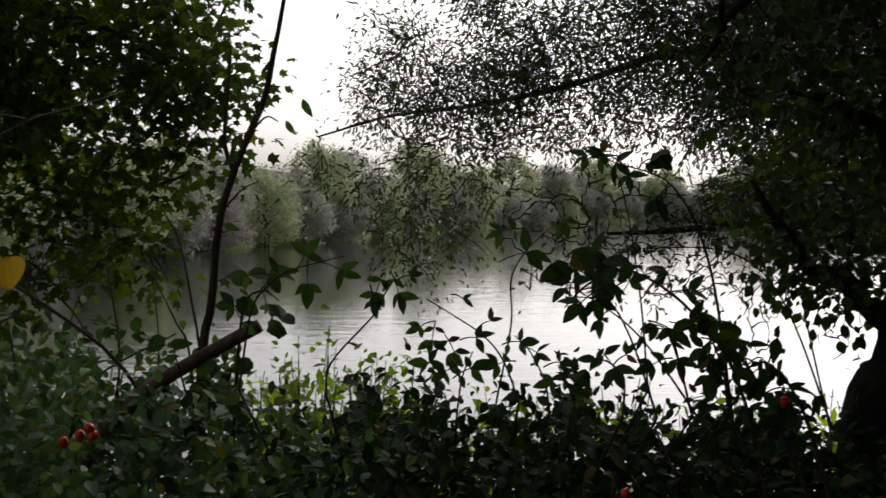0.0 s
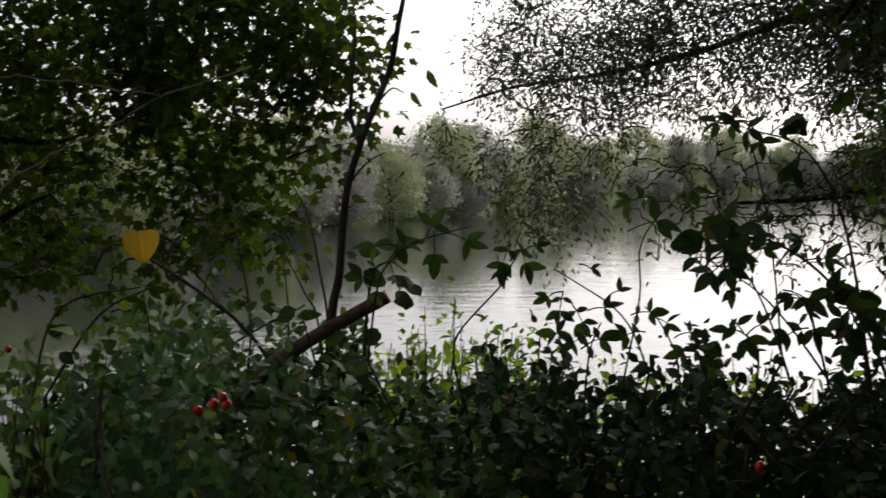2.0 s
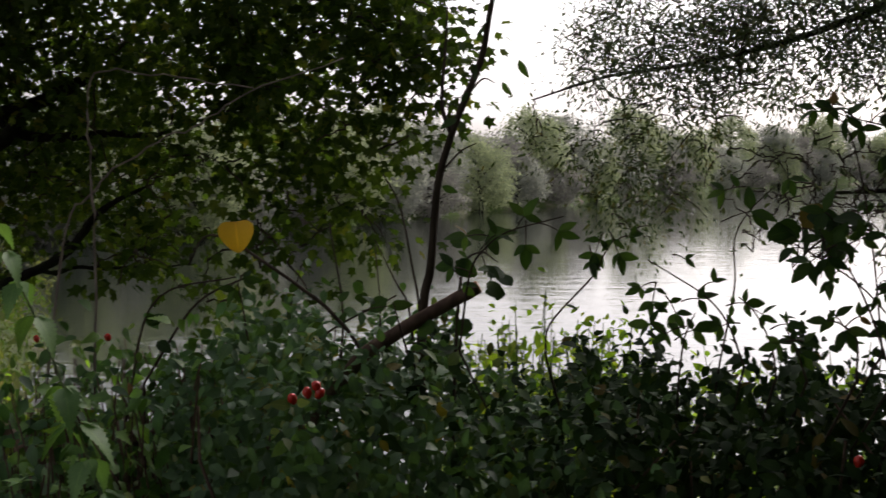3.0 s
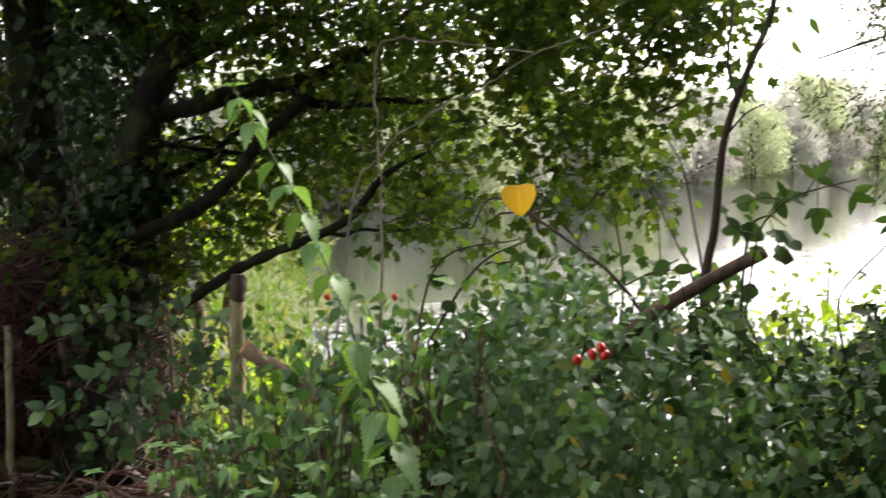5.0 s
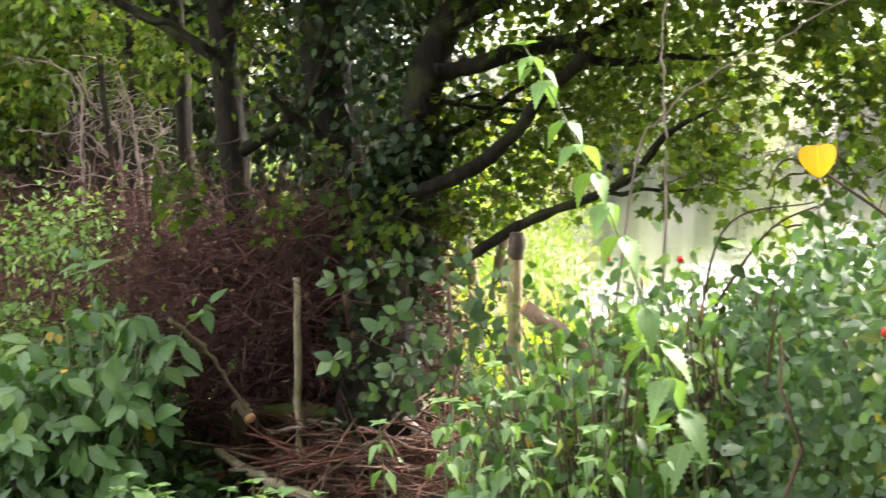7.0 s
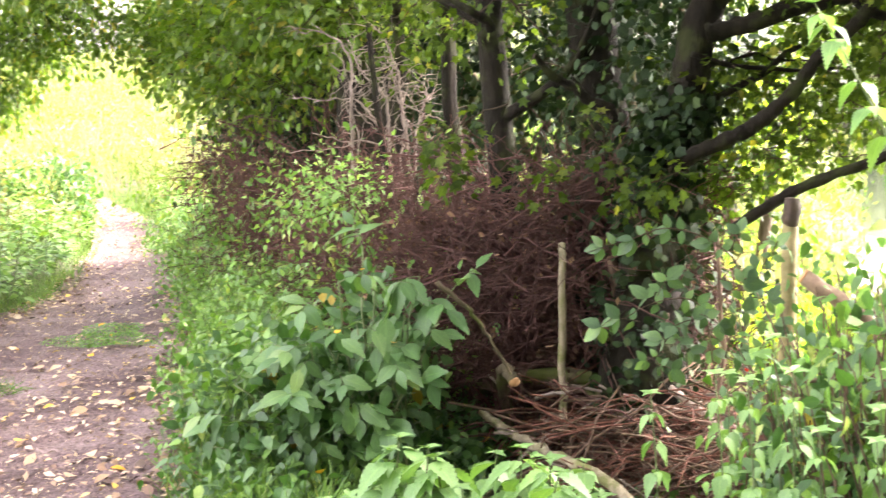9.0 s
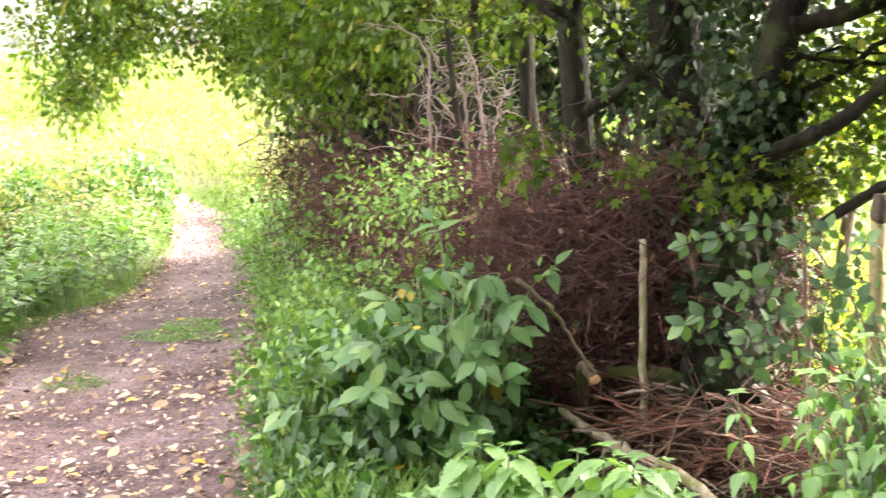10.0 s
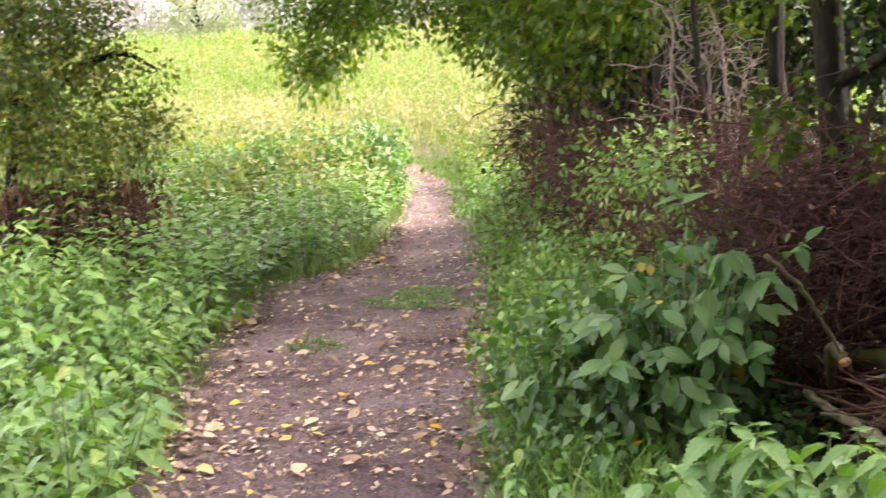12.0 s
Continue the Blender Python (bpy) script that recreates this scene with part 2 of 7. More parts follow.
def water_material():
    n = Nodes("lake_water")
    n.bsdf.inputs["Base Color"].default_value = (0.012, 0.017, 0.013, 1)
    n.bsdf.inputs["Roughness"].default_value = 0.06
    n.bsdf.inputs["IOR"].default_value = 1.33
    swell = n.noise(0.9, 3, 0.5, (0.5, 1.3, 1))
    fine = n.noise(4.0, 2, 0.5, (0.5, 1.2, 1))
    n.bump(n.mix(0.35, swell, fine), 0.11, 0.12)
    return n.mat


M["rosehip"] = berry_material()
M["mud"] = earth_material("path_mud", True)
M["ground"] = earth_material("ground_soil", False)
M["water"] = water_material()

# ---- building helpers ----


DIAL = np.array([-180.0, -30.0, 0.0, 3.5, 8.4, 19.5, 25.7, 38.7, 44.7, 49.8, 54.8, 100.0, 360.0])  # bearing marks, 0 the lake view, 55 the path
BEARING = np.array([-184.2, -34.2, 0.0, 4.0, 9.7, 21.7, 28.2, 42.1, 48.4, 53.6, 58.5, 103.7, 363.7])  # degrees to the left at those marks
STAND_X, STAND_Y = np.array([0.00, 0.00, -0.00, -0.01, -0.01, -0.04, -0.07, -0.15, -0.18, -0.21, -0.24, -0.25, -0.25]), np.array([0.45, 0.45, 0.45, 0.46, 0.46, 0.44, 0.45, 0.45, 0.44, 0.42, 0.39, 0.38, 0.38])  # where one stands facing each mark


def plan(az, r):
    """Plan place x, y: facing bearing mark az, r metres from the turning body."""
    q = np.radians(np.interp(az, DIAL, BEARING))
    return np.interp(az, DIAL, STAND_X) - np.sin(q) * (r - 0.45), np.interp(az, DIAL, STAND_Y) + np.cos(q) * (r - 0.45)


def mark_of(x, y):
    """The bearing mark and distance of a plan place."""
    az = np.interp(np.degrees(np.arctan2(0.1 - x, y - 0.44)), BEARING, DIAL)
    for _ in range(2):
        dx, dy = x - np.interp(az, DIAL, STAND_X), y - np.interp(az, DIAL, STAND_Y)
        az = np.interp(np.degrees(np.arctan2(-dx, dy)), BEARING, DIAL)
    return az, np.hypot(dx, dy) + 0.45


def P(az, r, z):
    """A place by bearing mark, distance and height."""
    x, y = plan(az, r)
    return np.array([x, y, z])


def unit(v):
    return v / (np.linalg.norm(v, axis=-1, keepdims=True) + 1e-9)


def blade(profile, fold=0.18, droop=0.22):
    """Leaf along +y, 1 long: profile of (place along, half width). Folded at the midrib, drooping at the tip."""
    V, UV, rows, F = [], [], [], []
    for y, w in profile:
        z = -droop * y * y
        if w < 1e-4:
            rows.append([len(V)])
            V.append((0, y, z)), UV.append((0, y))
        else:
            rows.append([len(V), len(V) + 1, len(V) + 2])
            V += [(-w, y, z + fold * w), (0, y, z), (w, y, z + fold * w)]
            UV += [(-1, y), (0, y), (1, y)]
    for a, b in zip(rows, rows[1:]):
        if len(a) == 1 and len(b) == 3:
            F += [(a[0], b[1], b[0]), (a[0], b[2], b[1])]
        elif len(a) == 3 and len(b) == 1:
            F += [(a[0], a[1], b[0]), (a[1], a[2], b[0])]
        else:
            F += [(a[0], a[1], b[1], b[0]), (a[1], a[2], b[2], b[1])]
    return np.array(V, float), F, np.array(UV, float)


def lobed(tips, notches, droop=0.15):
    """Lobed leaf: polar tips and notches (degrees from +y, radius) round the leaf's middle."""
    half = [p for pair in zip(tips, notches) for p in pair]
    ring = [(a, r) for a, r in half] + [(-a, r) for a, r in reversed(half[1:])]
    V = [(0, 0.42, 0.0)] + [(r * math.sin(radians(a)), 0.42 + r * math.cos(radians(a)), -droop * r * r * 1.6 + 0.05 * abs(math.sin(radians(a)))) for a, r in ring]
    F = [(0, k + 1, (k + 1) % len(ring) + 1) for k in range(len(ring))]
    UV = [(v[0] * 1.6, v[1]) for v in V]
    return np.array(V), F, np.array(UV)


OVATE = blade([(0, 0), (0.1, 0.14), (0.32, 0.29), (0.6, 0.25), (0.84, 0.12), (1, 0)])
ROUND = blade([(0, 0), (0.12, 0.24), (0.38, 0.40), (0.68, 0.33), (0.9, 0.15), (1, 0)])
VERGE = blade([(0, 0), (0.08, 0.17), (0.25, 0.29), (0.5, 0.23), (0.78, 0.11), (1, 0)], 0.16, 0.16)
ELDER = blade([(0, 0), (0.1, 0.12), (0.3, 0.24), (0.55, 0.25), (0.8, 0.12), (1, 0)], 0.10, 0.22)
def toothed(profile, teeth, depth, fold, droop):
    """A leaf with a saw edge: the profile resampled, its width cut back behind each tooth."""
    ys, ws = zip(*profile)
    rows = [(0, 0)]
    for k in range(teeth):
        y = 0.05 + 0.93 * k / teeth
        w = float(np.interp(y, ys, ws))
        rows += [(y, w * (1 - depth)), (y + 0.5 / teeth, w)]
    return blade(rows + [(1, 0)], fold, droop)


VERGE_NEAR = toothed([(0, 0), (0.07, 0.2), (0.22, 0.32), (0.45, 0.26), (0.75, 0.13), (1, 0)], 6, 0.2, 0.22, 0.4)
LANCE = blade([(0, 0), (0.3, 0.16), (0.65, 0.13), (1, 0)])
SIMPLE = blade([(0, 0), (0.45, 0.27), (1, 0)], 0.2, 0.2)
GRASS = blade([(0, 0.02), (0.5, 0.018), (1, 0)], 0.1, 0.45)
STALK = blade([(0, 0.008), (0.55, 0.007), (1, 0)], 0.1, 0.25)
MAPLE = lobed([(0, 0.58), (62, 0.52), (125, 0.42)], [(30, 0.27), (95, 0.26), (168, 0.36)])
OAK = lobed([(0, 0.55), (38, 0.42), (85, 0.30), (150, 0.40)], [(20, 0.34), (60, 0.20), (115, 0.18), (178, 0.42)])
IVY = lobed([(0, 0.52), (58, 0.44), (118, 0.36)], [(30, 0.36), (90, 0.33), (165, 0.4)], 0.25)
NETTLE = toothed([(0, 0), (0.06, 0.22), (0.2, 0.33), (0.4, 0.28), (0.7, 0.14), (1, 0)], 9, 0.2, 0.2, 0.35)
TOOTHED = toothed([(0, 0), (0.1, 0.18), (0.32, 0.32), (0.6, 0.27), (0.84, 0.13), (1, 0)], 10, 0.06, 0.18, 0.25)
TOOTHED_SLIM = toothed([(0, 0), (0.1, 0.12), (0.32, 0.24), (0.6, 0.21), (0.84, 0.1), (1, 0)], 10, 0.07, 0.2, 0.25)
TOOTHED_BROAD = toothed([(0, 0), (0.12, 0.26), (0.38, 0.40), (0.68, 0.32), (0.9, 0.14), (1, 0)], 10, 0.06, 0.16, 0.25)
HEART = blade([(0, 0.04), (-0.07, 0.18), (-0.08, 0.34), (-0.02, 0.5), (0.1, 0.6), (0.26, 0.63), (0.43, 0.6), (0.58, 0.52), (0.72, 0.41), (0.84, 0.29), (0.94, 0.16), (1, 0)], 0.22, 0.3)


class Soup:
    """Vertices and faces gathered before they become one mesh."""

    def __init__(self):
        self.v, self.f, self.c, self.uv, self.n = [], [], [], [], 0

    def put(self, v, flat, counts, uv):
        self.v.append(v)
        self.f.append(flat + self.n)
        self.c.append(counts)
        self.uv.append(uv)
        self.n += len(v)

    def leaves(self, template, pos, along, up, size):
        V, F, UV = template
        pos, size = np.asarray(pos, float), np.asarray(size, float)
        Y = unit(np.asarray(along, float))
        Z = np.asarray(up, float)
        Z = unit(Z - (Z * Y).sum(1, keepdims=True) * Y)
        X = np.cross(Y, Z)
        v = pos[:, None] + size[:, None, None] * (V[None, :, 0:1] * X[:, None] + V[None, :, 1:2] * Y[:, None] + V[None, :, 2:3] * Z[:, None])
        flat = np.concatenate([np.array(f) for f in F])
        n = len(pos)
        self.put(v.reshape(-1, 3), (flat[None] + (np.arange(n) * len(V))[:, None]).ravel(), np.tile([len(f) for f in F], n), np.tile(UV, (n, 1)))
        return self

    def tube(self, pts, radii, sides=6, rough=0.0, cap=True):
        pts = np.asarray(pts, float)
        n = len(pts)
        radii = np.broadcast_to(np.asarray(radii, float), (n,))
        t = unit(np.gradient(pts, axis=0))
        ref = np.array([0.0, 0.0, 1.0]) if abs(t[:, 2]).mean() < 0.8 else np.array([1.0, 0.0, 0.0])
        a = unit(np.cross(t, ref))
        b = np.cross(t, a)
        ang = np.arange(sides) * 2 * np.pi / sides
        r = radii[:, None] * (1 + rough * rng.uniform(-1, 1, (n, sides)))
        v = pts[:, None] + r[..., None] * (np.cos(ang)[None, :, None] * a[:, None] + np.sin(ang)[None, :, None] * b[:, None])
        k, s = np.meshgrid(np.arange(n - 1), np.arange(sides), indexing="ij")
        s2 = (s + 1) % sides
        q = np.stack([k * sides + s, k * sides + s2, (k + 1) * sides + s2, (k + 1) * sides + s], -1).reshape(-1)
        counts = [4] * ((n - 1) * sides)
        if cap:
            q = np.concatenate([q, np.arange(sides)[::-1], (n - 1) * sides + np.arange(sides)])
            counts += [sides, sides]
        self.put(v.reshape(-1, 3), q, np.array(counts), np.zeros((n * sides, 2)) + 0.6)
        return self

    def mesh(self, name, mat, origin=(0, 0, 0), smooth=True):
        v = np.concatenate(self.v) - np.asarray(origin, float)
        f, c, uv = np.concatenate(self.f).astype(np.int32), np.concatenate(self.c).astype(np.int32), np.concatenate(self.uv)
        me = bpy.data.meshes.new(name)
        me.vertices.add(len(v))
        me.vertices.foreach_set("co", v.astype(np.float32).ravel())
        me.loops.add(len(f))
        me.loops.foreach_set("vertex_index", f)
        me.polygons.add(len(c))
        me.polygons.foreach_set("loop_start", np.concatenate([[0], np.cumsum(c)[:-1]]).astype(np.int32))
        me.polygons.foreach_set("use_smooth", np.full(len(c), smooth))
        layer = me.uv_layers.new(name="UVMap")
        layer.data.foreach_set("uv", uv[f].astype(np.float32).ravel())
        me.materials.append(mat)
        me.update(calc_edges=True)
        me.validate()
        return me


def thing(name, base, label, category, group="", kind=""):
    ob = new(name)
    ob.empty_display_size = 0.1
    ob.location = base
    return tagged(ob, label, category, group, kind)


def origin_of(ob):
    o = np.array(ob.location)
    return o + origin_of(ob.parent) if ob.parent else o


def part(name, soup, material, parent, label="", kind=""):
    ob = new(name, soup.mesh(name, material, origin_of(parent)))
    ob.parent = parent
    return tagged(ob, label, kind=kind)


def single(name, template, material, label="", category="", kind=""):
    """A mesh of one leaf, to be shared by leaf objects."""
    s = Soup().leaves(template, [[0, 0, 0]], [[0, 1, 0]], [[0, 0, 1]], [1.0])
    return s.mesh(name, material)


def leaf_objects(parent, name, mesh, pos, along, up, size, label=""):
    o = origin_of(parent)
    Y = unit(np.asarray(along, float))
    Z = np.asarray(up, float)
    Z = unit(Z - (Z * Y).sum(1, keepdims=True) * Y)
    X = np.cross(Y, Z)
    for k in range(len(pos)):
        ob = new(name, mesh)
        ob.parent = parent
        m = np.eye(4)
        m[:3, 0], m[:3, 1], m[:3, 2], m[:3, 3] = X[k] * size[k], Y[k] * size[k], Z[k] * size[k], pos[k] - o
        ob.matrix_basis = Matrix(m.tolist())
        if label:
            ob["label"] = label


def bend(a, b, n=6, sag=0.0, wobble=0.0):
    """A crooked line from a to b; sag lifts (+) or drops (-) its middle."""
    a, b = np.asarray(a, float), np.asarray(b, float)
    u = np.linspace(0, 1, n)[:, None]
    p = a + (b - a) * u
    p[:, 2] += sag * (4 * u * (1 - u))[:, 0]
    w = rng.normal(0, wobble, (n, 3)) * np.sin(np.pi * u)
    return p + w


def smooth_line(pts, n=24):
    """Points along a smooth curve through pts."""
    pts = np.asarray(pts, float)
    m = len(pts)
    ext = np.vstack([2 * pts[0] - pts[1], pts, 2 * pts[-1] - pts[-2]])
    out = []
    for u in np.linspace(0, m - 1 - 1e-6, n):
        k, f = int(u), u - int(u)
        p0, p1, p2, p3 = ext[k:k + 4]
        out.append(0.5 * (2 * p1 + (p2 - p0) * f + (2 * p0 - 5 * p1 + 4 * p2 - p3) * f * f + (3 * p1 - p0 - 3 * p2 + p3) * f ** 3))
    return np.array(out)


def in_blobs(blobs, count):
    """Random places inside ellipsoids given as (centre, radii), shared out by volume."""
    vol = np.array([r[0] * r[1] * r[2] for _, r in blobs]) ** 0.85
    pick = rng.choice(len(blobs), count, p=vol / vol.sum())
    d = unit(rng.normal(size=(count, 3))) * rng.uniform(0, 1, (count, 1)) ** (1 / 2.4)
    return np.array([blobs[k][0] for k in pick], float) + d * np.array([blobs[k][1] for k in pick], float)


def crown(limb_points, centres, per, spread, template, size, leaf_soup, twig_soup, twig=0.004, droop=0.5, jitter=0.35, flat=0.6):
    """Twigs from the limbs to each cluster centre, nearest first, and leaves along the twigs' outer part."""
    known = np.asarray(limb_points, float)
    order = np.argsort([np.min(((known - c) ** 2).sum(1)) for c in centres])
    lp, la, lu = [], [], []
    for c in np.asarray(centres)[order]:
        near = known[np.argmin(((known - c) ** 2).sum(1))]
        far = np.linalg.norm(c - near)
        line = bend(near, c, 6, 0.08 * far, 0.03 * far + 0.004)
        twig_soup.tube(line, np.linspace(twig * (1 + far * 1.2), twig * 0.4, 6), 4, cap=False)
        known = np.vstack([known, line[2:]])
        u = rng.uniform(0.35, 1.08, per)
        base = c + (near - c) * (1 - u)[:, None] * min(1, 0.5 / (far + 1e-6))
        off = rng.normal(0, spread, (per, 3))
        lp.append(base + off)
        out = unit(off + 0.3 * (c - near) / (far + 1e-6) * spread)
        la.append(out + rng.normal(0, jitter, (per, 3)) - np.array([0, 0, droop]))
        lu.append(np.array([0, 0, flat]) + rng.normal(0, 0.5, (per, 3)))
    lp, la, lu = np.concatenate(lp), np.concatenate(la), np.concatenate(lu)
    leaf_soup.leaves(template, lp, la, lu, size * rng.uniform(0.65, 1.2, len(lp)))
    return known

# ---- ground, lake and path ----
WATER = -1.2
FAR_AZ = np.array([-120, -60, -30, -20, -8, -2, 5, 11, 18, 27, 40])
FAR_R = np.array([60, 110, 230, 250, 230, 150, 90, 68, 56, 50, 48])
PATH_LINE = smooth_line([(6.5, -3.2), (2.6, -1.5), (-0.6, 0.1), (-2.51, 1.38), (-4.22, 2.22), (-5.06, 2.73), (-6.05, 3.29), (-7.05, 3.98), (-8.26, 5.06), (-9.66, 6.05), (-11.90, 7.34), (-13.90, 8.12), (-16.00, 8.40), (-17.99, 8.35)], 90)
PATH_HALF = np.interp(np.arange(90), [0, 27, 34, 41, 48, 52, 56, 62, 69, 75, 89], [0.7, 0.6, 0.7, 0.78, 0.82, 0.7, 0.5, 0.37, 0.27, 0.17, 0.12])


def lake_depth(x, y):
    """Signed metres into the lake from its shore."""
    az, r = mark_of(x, y)
    x, y = -np.sin(np.radians(az)) * r, np.cos(np.radians(az)) * r
    near = y - 7.3 - 0.5 * np.sin(x * 0.8) - 0.3 * np.sin(x * 2.1 + 1)
    side = x * math.cos(radians(27)) + y * math.sin(radians(27)) - 0.4 + 0.5 * np.sin(r * 0.5)
    far = np.interp(az, FAR_AZ, FAR_R) + 1.5 * np.sin(az * 1.3) - r
    return np.minimum(np.minimum(near, side), far)


def land(x, y):
    x, y = np.asarray(x, float), np.asarray(y, float)
    s = lake_depth(x, y)
    az, r = mark_of(x, y)
    rise = np.clip((r - 13) / 30, 0, 1) ** 1.2 * 1.5 * np.clip((az - 34) / 10, 0, 1) + np.clip((r - 60) / 500, 0, 1) * 6
    bumps = 0.05 * np.sin(x * 1.9 + 0.5 * y) * np.sin(y * 1.6) * np.clip((r - 3) / 5, 0, 1)
    shore = WATER + np.where(s < 0, -s * 0.42, -np.minimum(s, 6) * 0.3)
    return np.minimum(rise + bumps, shore)


def grid_mesh(name, X, Y, Z, mat, closed=False):
    n, m = X.shape
    s = Soup()
    v = np.stack([X, Y, Z], -1).reshape(-1, 3)
    i, j = np.meshgrid(np.arange(n - 1), np.arange(m if closed else m - 1), indexing="ij")
    j2 = (j + 1) % m
    q = np.stack([i * m + j, (i + 1) * m + j, (i + 1) * m + j2, i * m + j2], -1).reshape(-1)
    s.put(v, q, np.full(q.size // 4, 4), np.zeros((len(v), 2)))
    return s.mesh(name, mat)


rings = np.concatenate([[0.02], np.geomspace(0.6, 60, 130), np.geomspace(66, 3500, 40)])
turns = np.radians(np.arange(0, 360, 1.0))
RR, TT = np.meshgrid(rings, turns, indexing="ij")
GX, GY = -np.sin(TT) * RR, np.cos(TT) * RR
GZ = land(GX, GY)
gap = np.min(np.hypot(GX[:100, :, None] - PATH_LINE[None, None, ::2, 0], GY[:100, :, None] - PATH_LINE[None, None, ::2, 1]), axis=2)
GZ[:100] -= 0.04 * np.clip(1.3 - gap, 0, 1)
ground = tagged(new("ground", grid_mesh("ground", GX, GY, GZ, M["ground"], True)), "damp soil and rough grass sloping to the lake", "ground", kind="structure")

WX, WY = np.meshgrid(np.linspace(-120, 420, 28), np.linspace(4, 420, 22))
water = tagged(new("water", grid_mesh("water", WX, WY, np.full_like(WX, WATER), M["water"])), "still grey lake water with faint ripples", "lake", kind="structure")

side = np.linspace(-1, 1, 17)
tang = unit(np.gradient(PATH_LINE, axis=0))
fine = np.linspace(0, 89, 360)
cx, cy = np.interp(fine, np.arange(90), PATH_LINE[:, 0]), np.interp(fine, np.arange(90), PATH_LINE[:, 1])
nx, ny = np.interp(fine, np.arange(90), -tang[:, 1]), np.interp(fine, np.arange(90), tang[:, 0])
hw = np.interp(fine, np.arange(90), PATH_HALF) * 1.15
PX, PY = cx[:, None] + nx[:, None] * hw[:, None] * side, cy[:, None] + ny[:, None] * hw[:, None] * side
PZ = land(PX, PY) + 0.012 - 0.02 * (1 - side[None] ** 2) + rng.normal(0, 0.009, PX.shape) + 0.008 * np.sin(PX * 9 + PY * 4) * np.sin(PY * 7)
path = tagged(new("path", grid_mesh("path", PX, PY, PZ, M["mud"])), "trodden muddy footpath strewn with fallen leaves", "path", kind="structure")


def on_path(count, lo=28, hi=70, spread=0.95):
    u = rng.uniform(lo, hi, count)
    w = rng.uniform(-spread, spread, count) * np.interp(u, np.arange(90), PATH_HALF)
    x = np.interp(u, np.arange(90), PATH_LINE[:, 0]) + w * np.interp(u, np.arange(90), -tang[:, 1])
    y = np.interp(u, np.arange(90), PATH_LINE[:, 1]) + w * np.interp(u, np.arange(90), tang[:, 0])
    return x, y


def off_path(x, y, margin=0.0):
    d = np.hypot(x[:, None] - PATH_LINE[None, :, 0], y[:, None] - PATH_LINE[None, :, 1])
    k = np.argmin(d, axis=1)
    return d[np.arange(len(x)), k] > PATH_HALF[k] + margin


# ---- far shore: trees down to the water ----


def far_tree(height, width, clumps, seed_label, mat):
    t = thing("shore_tree", (0, 0, 0), seed_label, "tree", "trees on the far shore")
    trunk, leaves = Soup(), Soup()
    trunk.tube(bend((0, 0, -0.3), (0.2, 0, height * 0.8), 8, 0, 0.12), np.linspace(0.22, 0.05, 8), 7)
    for k in range(9):
        z = height * rng.uniform(0.15, 0.7)
        a = rng.uniform(0, 6.28)
        trunk.tube(bend((0.1, 0, z), (math.cos(a) * width * 0.4, math.sin(a) * width * 0.4, z + height * 0.2), 5, 0.1, 0.1), np.linspace(0.09, 0.02, 5), 5)
    c = unit(rng.normal(size=(clumps, 3))) * rng.uniform(0.35, 1, (clumps, 1)) ** 0.5
    c = c * [width / 2, width / 2, height * 0.46] + [0, 0, height * 0.5]
    c[:, :2] *= (1.15 - 0.5 * np.clip(c[:, 2:] / height - 0.4, 0, 1))
    per = 42
    pos = (c[:, None] + rng.normal(0, 0.3, (clumps, per, 3)) * [1.2, 1.2, 0.8]).reshape(-1, 3)
    pos[:, 2] = np.maximum(pos[:, 2], 0.1)
    leaves.leaves(SIMPLE, pos, rng.normal(size=pos.shape) - [0, 0, 0.5], rng.normal(size=pos.shape) + [0, 0, 0.8], rng.uniform(0.13, 0.3, len(pos)))
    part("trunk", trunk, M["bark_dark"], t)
    part("crown", leaves, mat, t)
    return t


shapes = [far_tree(5.6, 5.2, 210, "willow leaning over the far shore, its green greyed for haze", M["far_haze_leaf"]),
          far_tree(7.0, 5.0, 230, "tall rounded green tree on the far shore", M["far_haze_green_leaf"]),
          far_tree(4.4, 5.6, 190, "low spreading mauve sallow at the waterline, greyed for haze", M["far_haze_mauve_leaf"])]
spots = []
for az in np.concatenate([np.arange(28, 4, -1.9), np.arange(4, -4, -1.35), np.arange(-4, -26, -1.05)]):
    for row in range(2):
        a = az + rng.uniform(-0.5, 0.5)
        r = float(np.interp(a, FAR_AZ, FAR_R)) + 1.5 * math.sin(a * 1.3) - 0.3 + row * 5.0 + rng.uniform(0, 1.2)
        spots.append((a, r, row))
for k, (a, r, row) in enumerate(spots):
    p = P(a, r, 0)
    z = float(land(p[0], p[1]))
    s = rng.uniform(0.85, 1.15) * (1 + 0.12 * row) * np.interp(r, [60, 100, 240], [0.82, 0.9, 1.3])
    m = pose(p[0], p[1], z - 0.45, 0, 0, rng.uniform(0, 360)) @ Matrix.Diagonal((s, s, s, 1))
    if k < 3:
        shapes[k].matrix_basis = m
    else:
        copy_thing(shapes[k % 3], m).matrix_basis = m

